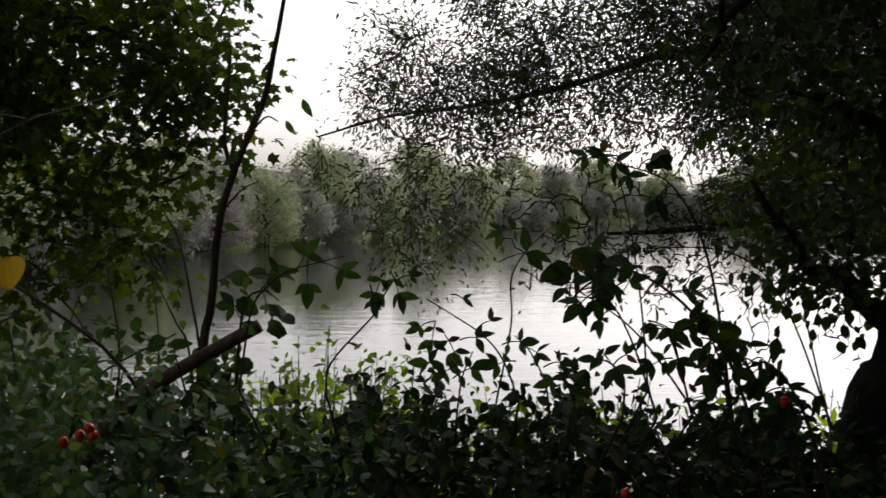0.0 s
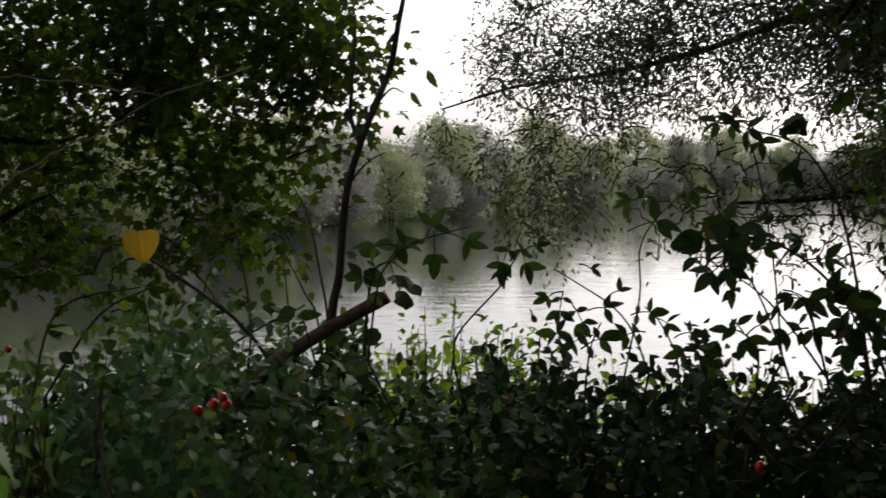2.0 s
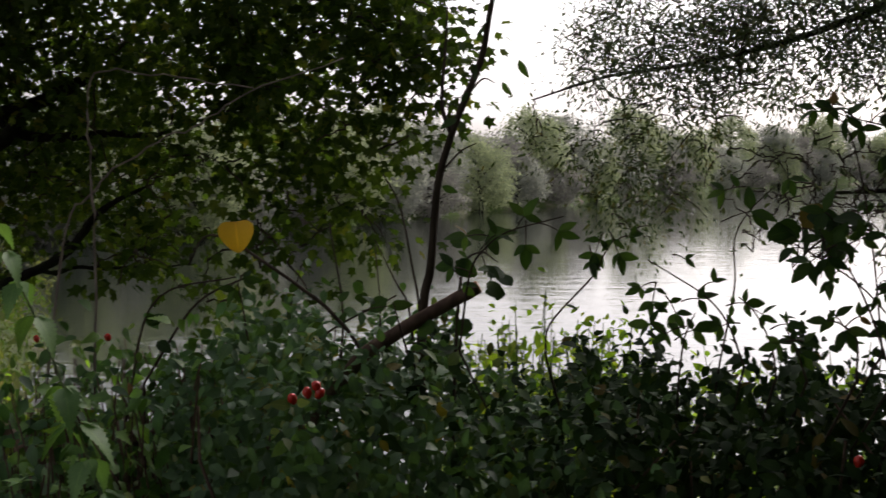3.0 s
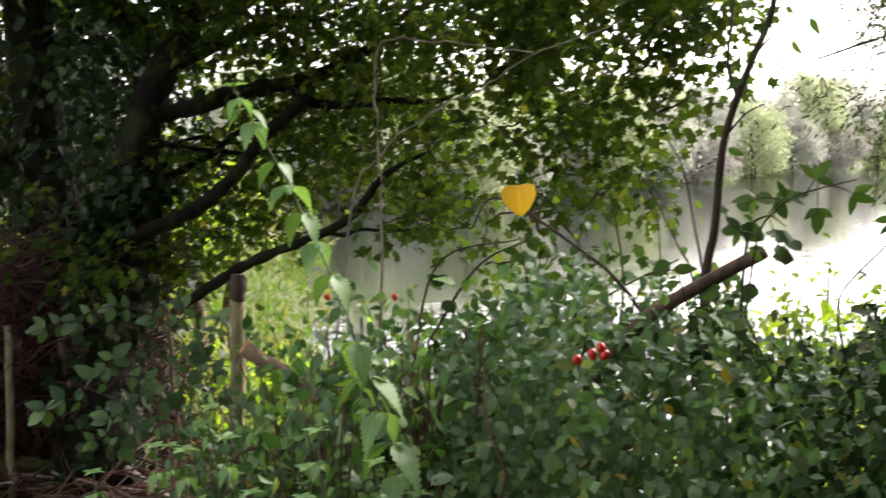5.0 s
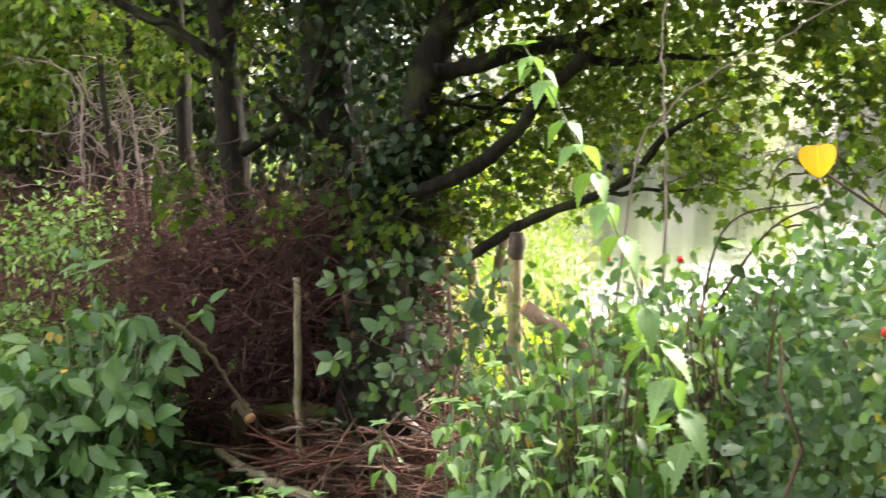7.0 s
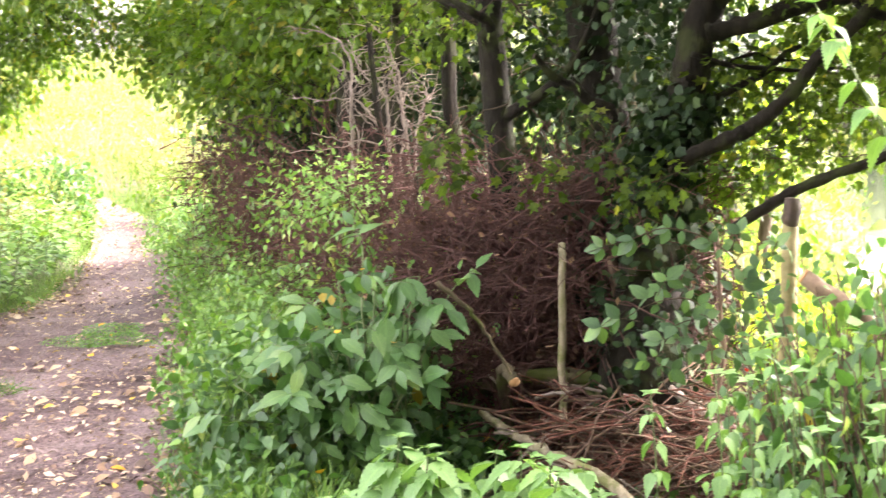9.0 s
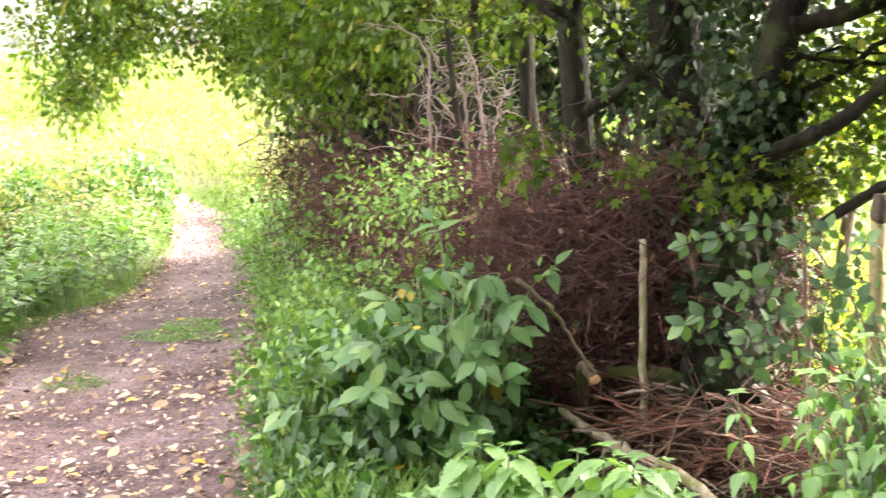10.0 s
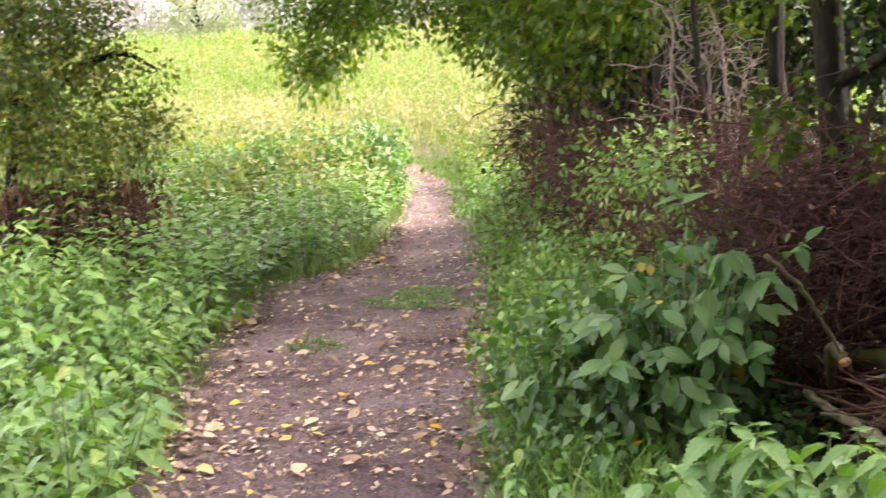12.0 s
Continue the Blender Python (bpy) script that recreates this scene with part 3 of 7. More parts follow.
# ---- the big maple by the hedge: trunk with ivy, limbs to the right, hanging crown ----


def tree_parts(name, base, label, category, trunk_lines, limb_lines, bark):
    t = thing(name, base, label, category)
    pts = []
    for line, radii in trunk_lines:
        q = smooth_line(line, 26)
        s = Soup().tube(q, np.interp(np.linspace(0, 1, 26), np.linspace(0, 1, len(radii)), radii), 14, 0.07)
        part("trunk", s, bark, t)
        pts.append(q)
    for line, radii in limb_lines:
        q = smooth_line(line, 22) + rng.normal(0, 0.008, (22, 3))
        q = smooth_line(q[::3], 44)
        s = Soup().tube(q, np.interp(np.linspace(0, 1, 44), np.linspace(0, 1, len(radii)), radii) * (1 + 0.12 * rng.uniform(-1, 1, 44)), 9, 0.14)
        part("limb", s, bark, t)
        pts.append(q)
    return t, np.concatenate(pts)


low_limbs = [([(-2.697, 4.297, 1.633), (-2.665, 4.302, 1.642), (-2.575, 4.341, 1.660), (-2.461, 4.396, 1.706), (-2.336, 4.455, 1.729), (-2.279, 4.475, 1.750), (-2.144, 4.541, 1.787), (-2.034, 4.593, 1.824), (-1.947, 4.637, 1.896)], [0.039, 0.034, 0.031, 0.028, 0.025, 0.017]),
     ([(-2.241, 4.476, 1.743), (-2.153, 4.467, 1.691), (-2.004, 4.498, 1.673), (-1.847, 4.535, 1.669), (-1.726, 4.552, 1.671), (-1.613, 4.569, 1.702)], [0.022, 0.017, 0.016, 0.013, 0.009, 0.005]),
     ([(-2.770, 4.198, 1.173), (-2.699, 4.212, 1.199), (-2.590, 4.251, 1.253), (-2.495, 4.282, 1.305), (-2.412, 4.309, 1.373), (-2.333, 4.338, 1.480), (-2.255, 4.366, 1.586), (-2.165, 4.399, 1.671), (-2.086, 4.426, 1.758)], [0.033, 0.028, 0.027, 0.026, 0.025, 0.023, 0.022, 0.019]),
     ([(-2.491, 4.156, 0.973), (-2.367, 4.192, 1.060), (-2.269, 4.212, 1.141), (-2.159, 4.232, 1.167), (-2.018, 4.273, 1.219), (-1.912, 4.295, 1.272), (-1.833, 4.307, 1.374), (-1.780, 4.299, 1.425), (-1.705, 4.300, 1.461), (-1.623, 4.307, 1.504)], [0.016, 0.019, 0.019, 0.017, 0.016, 0.014, 0.012, 0.009, 0.005]),
     ([(-2.759, 4.281, 1.324), (-2.721, 4.353, 1.385), (-2.609, 4.472, 1.480), (-2.532, 4.569, 1.562), (-2.445, 4.669, 1.629)], [0.016, 0.013, 0.012, 0.006])]
high_limbs = [([(-2.763, 4.240, 1.470), (-2.723, 4.385, 1.529), (-2.611, 4.566, 1.547), (-2.528, 4.724, 1.522)], [0.011, 0.009, 0.007, 0.003]),
     ([(-2.740, 4.266, 1.572), (-2.635, 4.404, 1.517), (-2.527, 4.548, 1.493), (-2.415, 4.700, 1.510), (-2.297, 4.849, 1.484)], [0.011, 0.009, 0.007, 0.005, 0.002]),
     ([(-2.677, 4.332, 1.816), (-2.518, 4.431, 1.895), (-2.323, 4.551, 1.972), (-2.144, 4.653, 1.989)], [0.031, 0.023, 0.017, 0.008]),
     ([(-2.020, 4.278, 1.219), (-1.881, 4.357, 1.226), (-1.713, 4.452, 1.226), (-1.579, 4.530, 1.251)], [0.009, 0.007, 0.005, 0.002]),
     ([(-3.009, 4.199, 1.326), (-3.086, 4.093, 1.437), (-3.141, 3.994, 1.510), (-3.170, 3.911, 1.592)], [0.023, 0.020, 0.017, 0.011]),
     ([(-3.338, 3.887, 1.687), (-3.366, 3.821, 1.745), (-3.439, 3.733, 1.826), (-3.530, 3.629, 1.865)], [0.019, 0.016, 0.012, 0.006]),
     ([(-2.784, 4.690, 2.132), (-2.164, 4.648, 2.284), (-1.550, 4.563, 2.231), (-0.985, 4.492, 2.072)], [0.047, 0.035, 0.023, 0.009]),
     ([(-2.681, 4.733, 2.533), (-1.865, 4.850, 2.935), (-1.043, 4.791, 3.023)], [0.047, 0.031, 0.012]),
     ([(-2.886, 4.646, 1.931), (-3.391, 4.209, 2.324), (-3.992, 3.880, 2.521)], [0.047, 0.031, 0.012]),
     ([(-2.681, 4.733, 2.633), (-2.452, 3.947, 3.025), (-2.224, 3.264, 3.119)], [0.039, 0.027, 0.009])]
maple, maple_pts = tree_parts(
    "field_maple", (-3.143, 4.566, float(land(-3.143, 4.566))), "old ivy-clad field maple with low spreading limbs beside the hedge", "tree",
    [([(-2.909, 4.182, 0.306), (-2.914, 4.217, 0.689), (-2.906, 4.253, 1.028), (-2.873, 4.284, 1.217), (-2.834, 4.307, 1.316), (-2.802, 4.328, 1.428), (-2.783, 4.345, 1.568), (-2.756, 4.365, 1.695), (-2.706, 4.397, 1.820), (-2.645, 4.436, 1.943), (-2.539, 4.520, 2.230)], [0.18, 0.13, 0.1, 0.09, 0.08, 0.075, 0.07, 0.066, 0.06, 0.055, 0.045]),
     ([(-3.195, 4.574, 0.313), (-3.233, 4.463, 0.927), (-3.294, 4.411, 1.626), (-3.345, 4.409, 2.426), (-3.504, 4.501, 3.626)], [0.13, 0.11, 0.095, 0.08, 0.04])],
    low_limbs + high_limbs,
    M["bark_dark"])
centres = in_blobs([((-1.803, 4.504, 1.982), (0.95, 0.5, 0.42)), ((-1.188, 4.431, 1.875), (0.55, 0.35, 0.40)), ((-1.238, 4.378, 1.506), (0.36, 0.25, 0.18)),
                    ((-1.964, 4.750, 2.634), (1.25, 0.7, 0.5)), ((-1.041, 4.690, 2.523), (0.45, 0.5, 0.45)), ((-2.782, 4.630, 2.931), (1.2, 0.9, 0.8)),
                    ((-2.271, 4.794, 1.585), (0.5, 0.3, 0.3)), ((-1.388, 4.270, 1.528), (0.45, 0.2, 0.12)), ((-1.013, 4.370, 1.342), (0.18, 0.15, 0.16)), ((-2.085, 5.342, 2.039), (1.3, 0.5, 0.6)), ((-0.883, 4.497, 1.970), (0.28, 0.3, 0.35)), ((-2.358, 4.297, 2.080), (0.5, 0.25, 0.25)), ((-0.870, 4.346, 1.760), (0.24, 0.22, 0.26)), ((-0.810, 4.400, 1.969), (0.2, 0.22, 0.25)), ((-1.287, 4.325, 1.646), (0.4, 0.25, 0.12))], 1150)
# unseen leaves above the view, added to keep skylight off trunk and hedge
overhead = in_blobs([((-2.7, 3.3, 2.4), (0.75, 0.55, 0.2)), ((-1.7, 3.5, 2.4), (0.8, 0.5, 0.2)), ((-2.4, 2.6, 2.55), (0.8, 0.5, 0.25)), ((-3.3, 4.1, 2.6), (1.2, 0.6, 0.35)), ((-4.3, 4.3, 2.85), (0.9, 0.7, 0.45)), ((-3.0, 4.9, 2.7), (1.4, 0.6, 0.6))], 760)
maple_leaves, maple_twigs = Soup(), Soup()
hang = in_blobs([((-1.283, 4.175, 1.246), (0.5, 0.25, 0.18)), ((-1.152, 4.232, 1.264), (0.22, 0.2, 0.18)), ((-1.743, 4.258, 1.330), (0.4, 0.2, 0.12))], 34)
crown(maple_pts, hang, 9, 0.05, MAPLE, 0.05, maple_leaves, maple_twigs, 0.0035)
between = in_blobs([((-2.76, 4.59, 1.48), (0.26, 0.3, 0.16)), ((-2.52, 4.71, 1.39), (0.3, 0.3, 0.16)), ((-2.21, 4.67, 1.48), (0.28, 0.3, 0.16)), ((-1.98, 4.69, 1.56), (0.26, 0.3, 0.16)), ((-2.39, 4.65, 1.24), (0.3, 0.3, 0.1)), ((-2.74, 4.55, 1.09), (0.24, 0.3, 0.12)), ((-1.84, 4.50, 1.28), (0.22, 0.2, 0.14)), ((-1.67, 4.50, 1.40), (0.22, 0.2, 0.16))], 175)
crown(maple_pts, between, 11, 0.045, MAPLE, 0.042, maple_leaves, maple_twigs, 0.003)
before_trunk = in_blobs([((-2.86, 3.89, 1.38), (0.07, 0.07, 0.06)), ((-2.83, 3.88, 1.23), (0.1, 0.07, 0.06)), ((-3.07, 3.67, 1.40), (0.06, 0.06, 0.06)), ((-3.24, 3.58, 1.17), (0.1, 0.08, 0.05)), ((-2.75, 3.95, 1.10), (0.1, 0.07, 0.06)), ((-3.01, 3.82, 1.13), (0.12, 0.08, 0.05)), ((-3.31, 3.54, 1.29), (0.08, 0.08, 0.08)), ((-2.67, 4.04, 1.16), (0.08, 0.08, 0.06))], 30)
crown(maple_pts, before_trunk, 8, 0.045, MAPLE, 0.05, maple_leaves, maple_twigs, 0.0025)
under_limbs = in_blobs([((-2.70, 4.64, 1.34), (0.3, 0.3, 0.14)), ((-2.52, 4.64, 1.13), (0.3, 0.3, 0.12)), ((-2.88, 4.72, 1.21), (0.2, 0.3, 0.16))], 22)
crown(maple_pts, under_limbs, 11, 0.05, MAPLE, 0.045, maple_leaves, maple_twigs, 0.0025)
crown(maple_pts, overhead, 20, 0.09, MAPLE, 0.075, maple_leaves, maple_twigs, 0.0045)
crown(maple_pts, centres, 29, 0.062, MAPLE, 0.045, maple_leaves, maple_twigs, 0.0035)
part("twig_mass", maple_twigs, M["twig_dark"], maple, kind="stuff")
part("crown", maple_leaves, M["maple_leaf"], maple, kind="stuff")
# ivy on the trunk
ivy = Soup()
h = rng.uniform(0.1, 3.0, 5200)
ang = rng.uniform(0, 6.28, 5200)
axis = np.stack([np.interp(h, [0, 1.1, 2, 3], [-3.19, -3.14, -3.07, -2.99]), np.interp(h, [0, 1.1, 2, 3], [4.515, 4.477, 4.54, 4.62]), h], 1)
out = np.stack([np.cos(ang), np.sin(ang), np.zeros_like(ang)], 1)
rad = rng.uniform(0.12, 0.34, 5200) * np.interp(h, [0, 1, 2, 3], [1.0, 1.0, 1.15, 0.8])
ivy.leaves(IVY, axis + out * rad[:, None] + rng.normal(0, 0.02, out.shape), out * 0.5 - [0, 0, 0.6] + rng.normal(0, 0.8, out.shape), out + [0, 0, 0.5] + rng.normal(0, 0.7, out.shape), rng.uniform(0.03, 0.062, 5200))
lean = smooth_line([(-2.890, 4.154, 0.272), (-2.902, 4.201, 0.693), (-2.900, 4.245, 1.029), (-2.870, 4.287, 1.228), (-2.837, 4.318, 1.321), (-2.812, 4.347, 1.436)], 60)
k = rng.integers(0, 60, 2600)
ang = rng.uniform(0, 6.28, 2600)
out = np.stack([np.cos(ang), np.sin(ang), np.zeros_like(ang)], 1)
ivy.leaves(IVY, lean[k] + out * (rng.uniform(0.07, 0.17, 2600) * np.interp(k, [0, 30, 60], [1.15, 0.9, 0.6]))[:, None] + rng.normal(0, 0.025, out.shape), out * 0.5 - [0, 0, 0.6] + rng.normal(0, 0.8, out.shape), out + [0, 0, 0.5] + rng.normal(0, 0.7, out.shape), rng.uniform(0.03, 0.06, 2600))
part("ivy", ivy, M["shaded_leaf"], next(c for c in maple.children if c.name.startswith("trunk")), "glossy ivy on the trunk, leaves darkened to stand for shade", kind="stuff")

# ---- hedge trees behind: slimmer trunks ----
def hedge_tree(base, top, r, label):
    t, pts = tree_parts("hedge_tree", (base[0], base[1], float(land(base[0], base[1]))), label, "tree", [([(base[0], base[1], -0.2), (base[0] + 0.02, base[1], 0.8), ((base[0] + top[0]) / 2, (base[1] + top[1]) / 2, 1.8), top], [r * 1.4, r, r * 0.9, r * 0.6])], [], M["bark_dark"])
    return t, pts


slim, slim_pts = hedge_tree((-3.650, 4.256), (-3.699, 4.194, 3.623), 0.06, "mossy slender tree trunk rising from the dead hedge")
for a, b, c in (((-3.669, 4.225, 1.023), (-3.392, 4.258, 0.774), (-3.099, 4.122, 0.574)), ((-3.679, 4.215, 1.723), (-4.000, 4.078, 1.922), (-4.394, 3.858, 2.120)), ((-3.669, 4.225, 1.323), (-3.342, 4.310, 1.525), (-3.081, 4.222, 1.825)),
                ((-3.679, 4.215, 1.923), (-3.285, 4.114, 2.123), (-2.968, 3.929, 2.223))):
    part("limb", Soup().tube(smooth_line([a, b, c], 12), np.linspace(0.03, 0.01, 12), 8, 0.08), M["bark_dark"], slim)
slim_leaves, slim_twigs = Soup(), Soup()
crown(slim_pts, in_blobs([((-3.703, 4.293, 2.723), (0.8, 0.5, 0.6)), ((-3.391, 4.209, 1.774), (0.4, 0.2, 0.2)), ((-4.310, 4.160, 2.322), (0.6, 0.5, 0.35)), ((-4.017, 4.475, 1.774), (0.5, 0.2, 0.25)), ((-4.845, 4.727, 1.726), (0.5, 0.25, 0.3))], 230), 18, 0.06, MAPLE, 0.052, slim_leaves, slim_twigs)
part("twig_mass", slim_twigs, M["twig_dark"], slim, kind="stuff")
part("crown", slim_leaves, M["maple_leaf"], slim, kind="stuff")

oak, oak_pts = tree_parts(
    "oak", (-5.526, 5.136, float(land(-5.526, 5.136))), "oak in the hedge with leafy boughs hanging over the path", "tree",
    [([(-5.526, 5.136, -0.200), (-5.476, 5.139, 1.028), (-5.423, 5.092, 2.228), (-5.473, 5.089, 3.428), (-5.680, 5.176, 5.028)], [0.26, 0.18, 0.16, 0.14, 0.07])],
    [([(-5.473, 5.089, 2.328), (-6.490, 5.226, 2.728), (-7.812, 5.446, 2.730), (-9.212, 5.474, 2.333), (-10.390, 5.321, 1.935)], [0.09, 0.07, 0.05, 0.035, 0.012]),
     ([(-5.473, 5.089, 2.828), (-6.640, 4.324, 3.325), (-7.872, 3.697, 3.325), (-9.228, 3.249, 2.826)], [0.09, 0.07, 0.04, 0.012]),
     ([(-5.473, 5.089, 2.028), (-6.211, 5.643, 2.231), (-7.446, 6.065, 2.233), (-8.880, 6.476, 1.936)], [0.06, 0.045, 0.03, 0.012]),
     ([(-5.473, 5.089, 3.228), (-5.523, 4.189, 3.422), (-5.651, 3.211, 3.219)], [0.07, 0.045, 0.012])], M["bark_dark"])
oak_leaves, oak_twigs = Soup(), Soup()
oc = in_blobs([((-10.394, 5.370, 1.885), (0.55, 0.5, 0.55)), ((-10.419, 4.446, 2.532), (0.9, 0.6, 0.35)), ((-9.163, 4.893, 2.381), (0.8, 0.5, 0.35)), ((-10.598, 5.438, 1.415), (0.25, 0.25, 0.25)), ((-9.820, 5.640, 1.985), (0.6, 0.4, 0.4)), ((-9.165, 6.211, 1.755), (0.45, 0.3, 0.35)), ((-9.409, 5.465, 2.533), (0.9, 0.6, 0.45)), ((-9.168, 6.261, 1.985), (0.7, 0.5, 0.42)), ((-7.636, 5.853, 2.132), (0.8, 0.5, 0.55)),
               ((-8.481, 3.862, 2.777), (1.1, 0.8, 0.4)), ((-9.686, 3.998, 2.779), (0.9, 0.8, 0.38)), ((-6.501, 5.425, 1.929), (0.9, 0.5, 0.6)), ((-6.172, 4.946, 3.026), (1.4, 1.2, 0.7)), ((-5.350, 4.697, 2.025), (0.6, 0.4, 0.5)), ((-6.579, 5.021, 1.627), (0.7, 0.3, 0.4)), ((-7.511, 5.463, 1.730), (0.6, 0.3, 0.35))], 1400)
# boughs added out of view above the path to shade its far part
over_lane = in_blobs([((-7.5, 4.0, 3.3), (1.8, 1.2, 0.4)), ((-6.2, 3.4, 3.3), (1.4, 1.0, 0.4)), ((-9.3, 4.6, 3.3), (1.2, 1.0, 0.4)), ((-11.0, 5.6, 3.4), (1.4, 1.0, 0.5)), ((-9.0, 2.9, 3.4), (1.6, 1.0, 0.4)), ((-8.6, 5.0, 3.9), (2.2, 1.6, 0.5)), ((-11.6, 4.6, 3.7), (1.5, 1.4, 0.5)), ((-10.2, 6.2, 3.1), (1.6, 0.9, 0.35)), ((-9.5, 7.7, 3.75), (1.7, 0.8, 0.5)), ((-11.4, 8.3, 3.85), (1.5, 0.8, 0.5))], 1080)
crown(oak_pts, over_lane, 26, 0.13, OAK, 0.1, oak_leaves, oak_twigs, 0.006)
crown(oak_pts, oc, 28, 0.10, OAK, 0.068, oak_leaves, oak_twigs, 0.0045)
part("twig_mass", oak_twigs, M["twig_dark"], oak, kind="stuff")
part("crown", oak_leaves, M["oak_leaf"], oak, kind="stuff")

# ---- willow on the lake bank: trunk beyond the picture, one long arching limb ----
willow, willow_pts = tree_parts(
    "willow", (3.465, 5.723, float(land(3.465, 5.723))), "willow leaning over the lake bank with small narrow leaves", "tree",
    [([(3.465, 5.723, -0.900), (3.359, 5.683, 0.400), (3.043, 5.661, 1.500), (2.727, 5.637, 2.600), (2.520, 5.704, 4.000)], [0.24, 0.17, 0.14, 0.1, 0.04])],
    [([(2.990, 5.645, 1.600), (1.931, 5.652, 2.070), (1.420, 5.819, 2.200), (1.011, 5.904, 2.220), (0.558, 5.975, 2.080), (0.168, 5.999, 1.980), (-0.224, 6.005, 1.936), (-0.534, 5.956, 1.833)], [0.06, 0.028, 0.023, 0.019, 0.014, 0.01, 0.007, 0.004]),
     ([(1.931, 5.652, 2.070), (1.259, 5.675, 2.600), (0.525, 5.796, 2.900), (-0.107, 5.902, 2.803)], [0.035, 0.022, 0.013, 0.006]),
     ([(2.727, 5.637, 1.500), (1.880, 5.343, 1.550), (1.145, 5.178, 1.500), (0.624, 5.193, 1.450)], [0.04, 0.028, 0.016, 0.006])], M["bark_dark"])
wc = in_blobs([((0.790, 5.940, 2.350), (1.15, 0.4, 0.42)), ((0.210, 5.949, 2.000), (0.75, 0.35, 0.28)), ((1.572, 5.561, 2.200), (0.7, 0.5, 0.6)), 
               ((0.526, 5.896, 2.900), (0.9, 0.4, 0.35)), ((1.460, 5.265, 1.650), (0.55, 0.35, 0.3)), ((1.775, 5.349, 2.100), (0.6, 0.4, 0.7)), ((1.156, 5.779, 2.550), (0.5, 0.4, 0.4)), ((1.102, 5.681, 2.000), (0.45, 0.35, 0.25)), ((1.564, 5.260, 1.750), (0.4, 0.3, 0.3))], 2300)
willow_leaves, willow_twigs = Soup(), Soup()
crown(willow_pts, wc, 52, 0.055, LANCE, 0.029, willow_leaves, willow_twigs, 0.0042, droop=0.3)
low = in_blobs([((-0.213, 5.904, 1.625), (0.45, 0.25, 0.2)), ((-0.054, 5.851, 1.382), (0.3, 0.2, 0.16))], 62)
crown(willow_pts, low, 34, 0.065, LANCE, 0.03, willow_leaves, willow_twigs, 0.0035, droop=0.4)
bare = in_blobs([((0.985, 4.984, 1.400), (0.6, 0.3, 0.25)), ((0.519, 5.095, 1.500), (0.4, 0.3, 0.2)), ((1.337, 4.568, 1.300), (0.4, 0.3, 0.25)), ((1.242, 4.874, 1.600), (0.6, 0.3, 0.25)), ((0.621, 4.893, 1.300), (0.45, 0.3, 0.15)), ((1.185, 4.675, 1.350), (0.55, 0.3, 0.3)), ((0.774, 4.790, 1.500), (0.5, 0.3, 0.16))], 760)
crown(willow_pts, bare, 1, 0.04, SIMPLE, 0.03, willow_leaves, willow_twigs, 0.003)
part("twig_mass", willow_twigs, M["twig_dark"], willow, kind="stuff")
part("crown", willow_leaves, M["willow_leaf"], willow, kind="stuff")

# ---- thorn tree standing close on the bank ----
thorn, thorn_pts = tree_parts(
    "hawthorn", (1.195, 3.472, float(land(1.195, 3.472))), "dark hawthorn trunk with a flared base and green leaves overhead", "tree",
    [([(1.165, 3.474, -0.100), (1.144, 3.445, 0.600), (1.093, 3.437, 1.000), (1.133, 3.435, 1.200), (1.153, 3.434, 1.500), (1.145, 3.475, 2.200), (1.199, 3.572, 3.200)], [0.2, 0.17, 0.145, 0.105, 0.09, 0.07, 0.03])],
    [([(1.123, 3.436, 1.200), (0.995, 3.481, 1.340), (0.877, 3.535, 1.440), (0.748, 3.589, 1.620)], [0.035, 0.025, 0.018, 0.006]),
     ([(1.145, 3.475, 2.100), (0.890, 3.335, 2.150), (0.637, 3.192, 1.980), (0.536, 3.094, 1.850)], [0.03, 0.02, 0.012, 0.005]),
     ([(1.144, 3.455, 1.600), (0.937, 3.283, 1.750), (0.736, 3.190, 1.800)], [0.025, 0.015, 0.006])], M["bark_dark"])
tc = in_blobs([((0.907, 3.284, 1.950), (0.28, 0.2, 0.28)), ((0.736, 3.190, 1.820), (0.2, 0.15, 0.2)), ((1.091, 3.377, 1.620), (0.25, 0.2, 0.18)), ((0.991, 3.381, 2.300), (0.45, 0.3, 0.2)), ((1.199, 3.572, 1.900), (0.35, 0.3, 0.6)), ((0.952, 3.683, 1.550), (0.3, 0.2, 0.2)), ((0.945, 3.483, 1.380), (0.22, 0.2, 0.14))], 360)
# leaf canopy above the view, added to shade the bank on the right
thorn_added_shade = in_blobs([((0.7, 2.2, 2.45), (0.9, 0.55, 0.2)), ((1.5, 2.0, 2.5), (0.8, 0.7, 0.3)), ((-0.3, 2.4, 2.6), (0.7, 0.5, 0.22)), ((1.4, 1.2, 2.6), (0.8, 0.6, 0.3)), ((0.3, 1.4, 2.6), (0.7, 0.5, 0.25)), ((1.5, 4.0, 2.75), (0.8, 0.5, 0.32)), ((0.7, 3.9, 2.8), (0.6, 0.4, 0.3)), ((2.2, 3.4, 2.4), (0.7, 0.6, 0.5)), ((0.8, 1.6, 2.95), (1.2, 0.9, 0.3)), ((-0.2, 1.7, 3.0), (0.8, 0.7, 0.3))], 1150)
thorn_leaves, thorn_twigs = Soup(), Soup()
crown(thorn_pts, thorn_added_shade, 24, 0.09, ROUND, 0.06, thorn_leaves, thorn_twigs, 0.004)
crown(thorn_pts, tc, 14, 0.045, ROUND, 0.03, thorn_leaves, thorn_twigs, 0.003)
part("twig_mass", thorn_twigs, M["twig_dark"], thorn, kind="stuff")
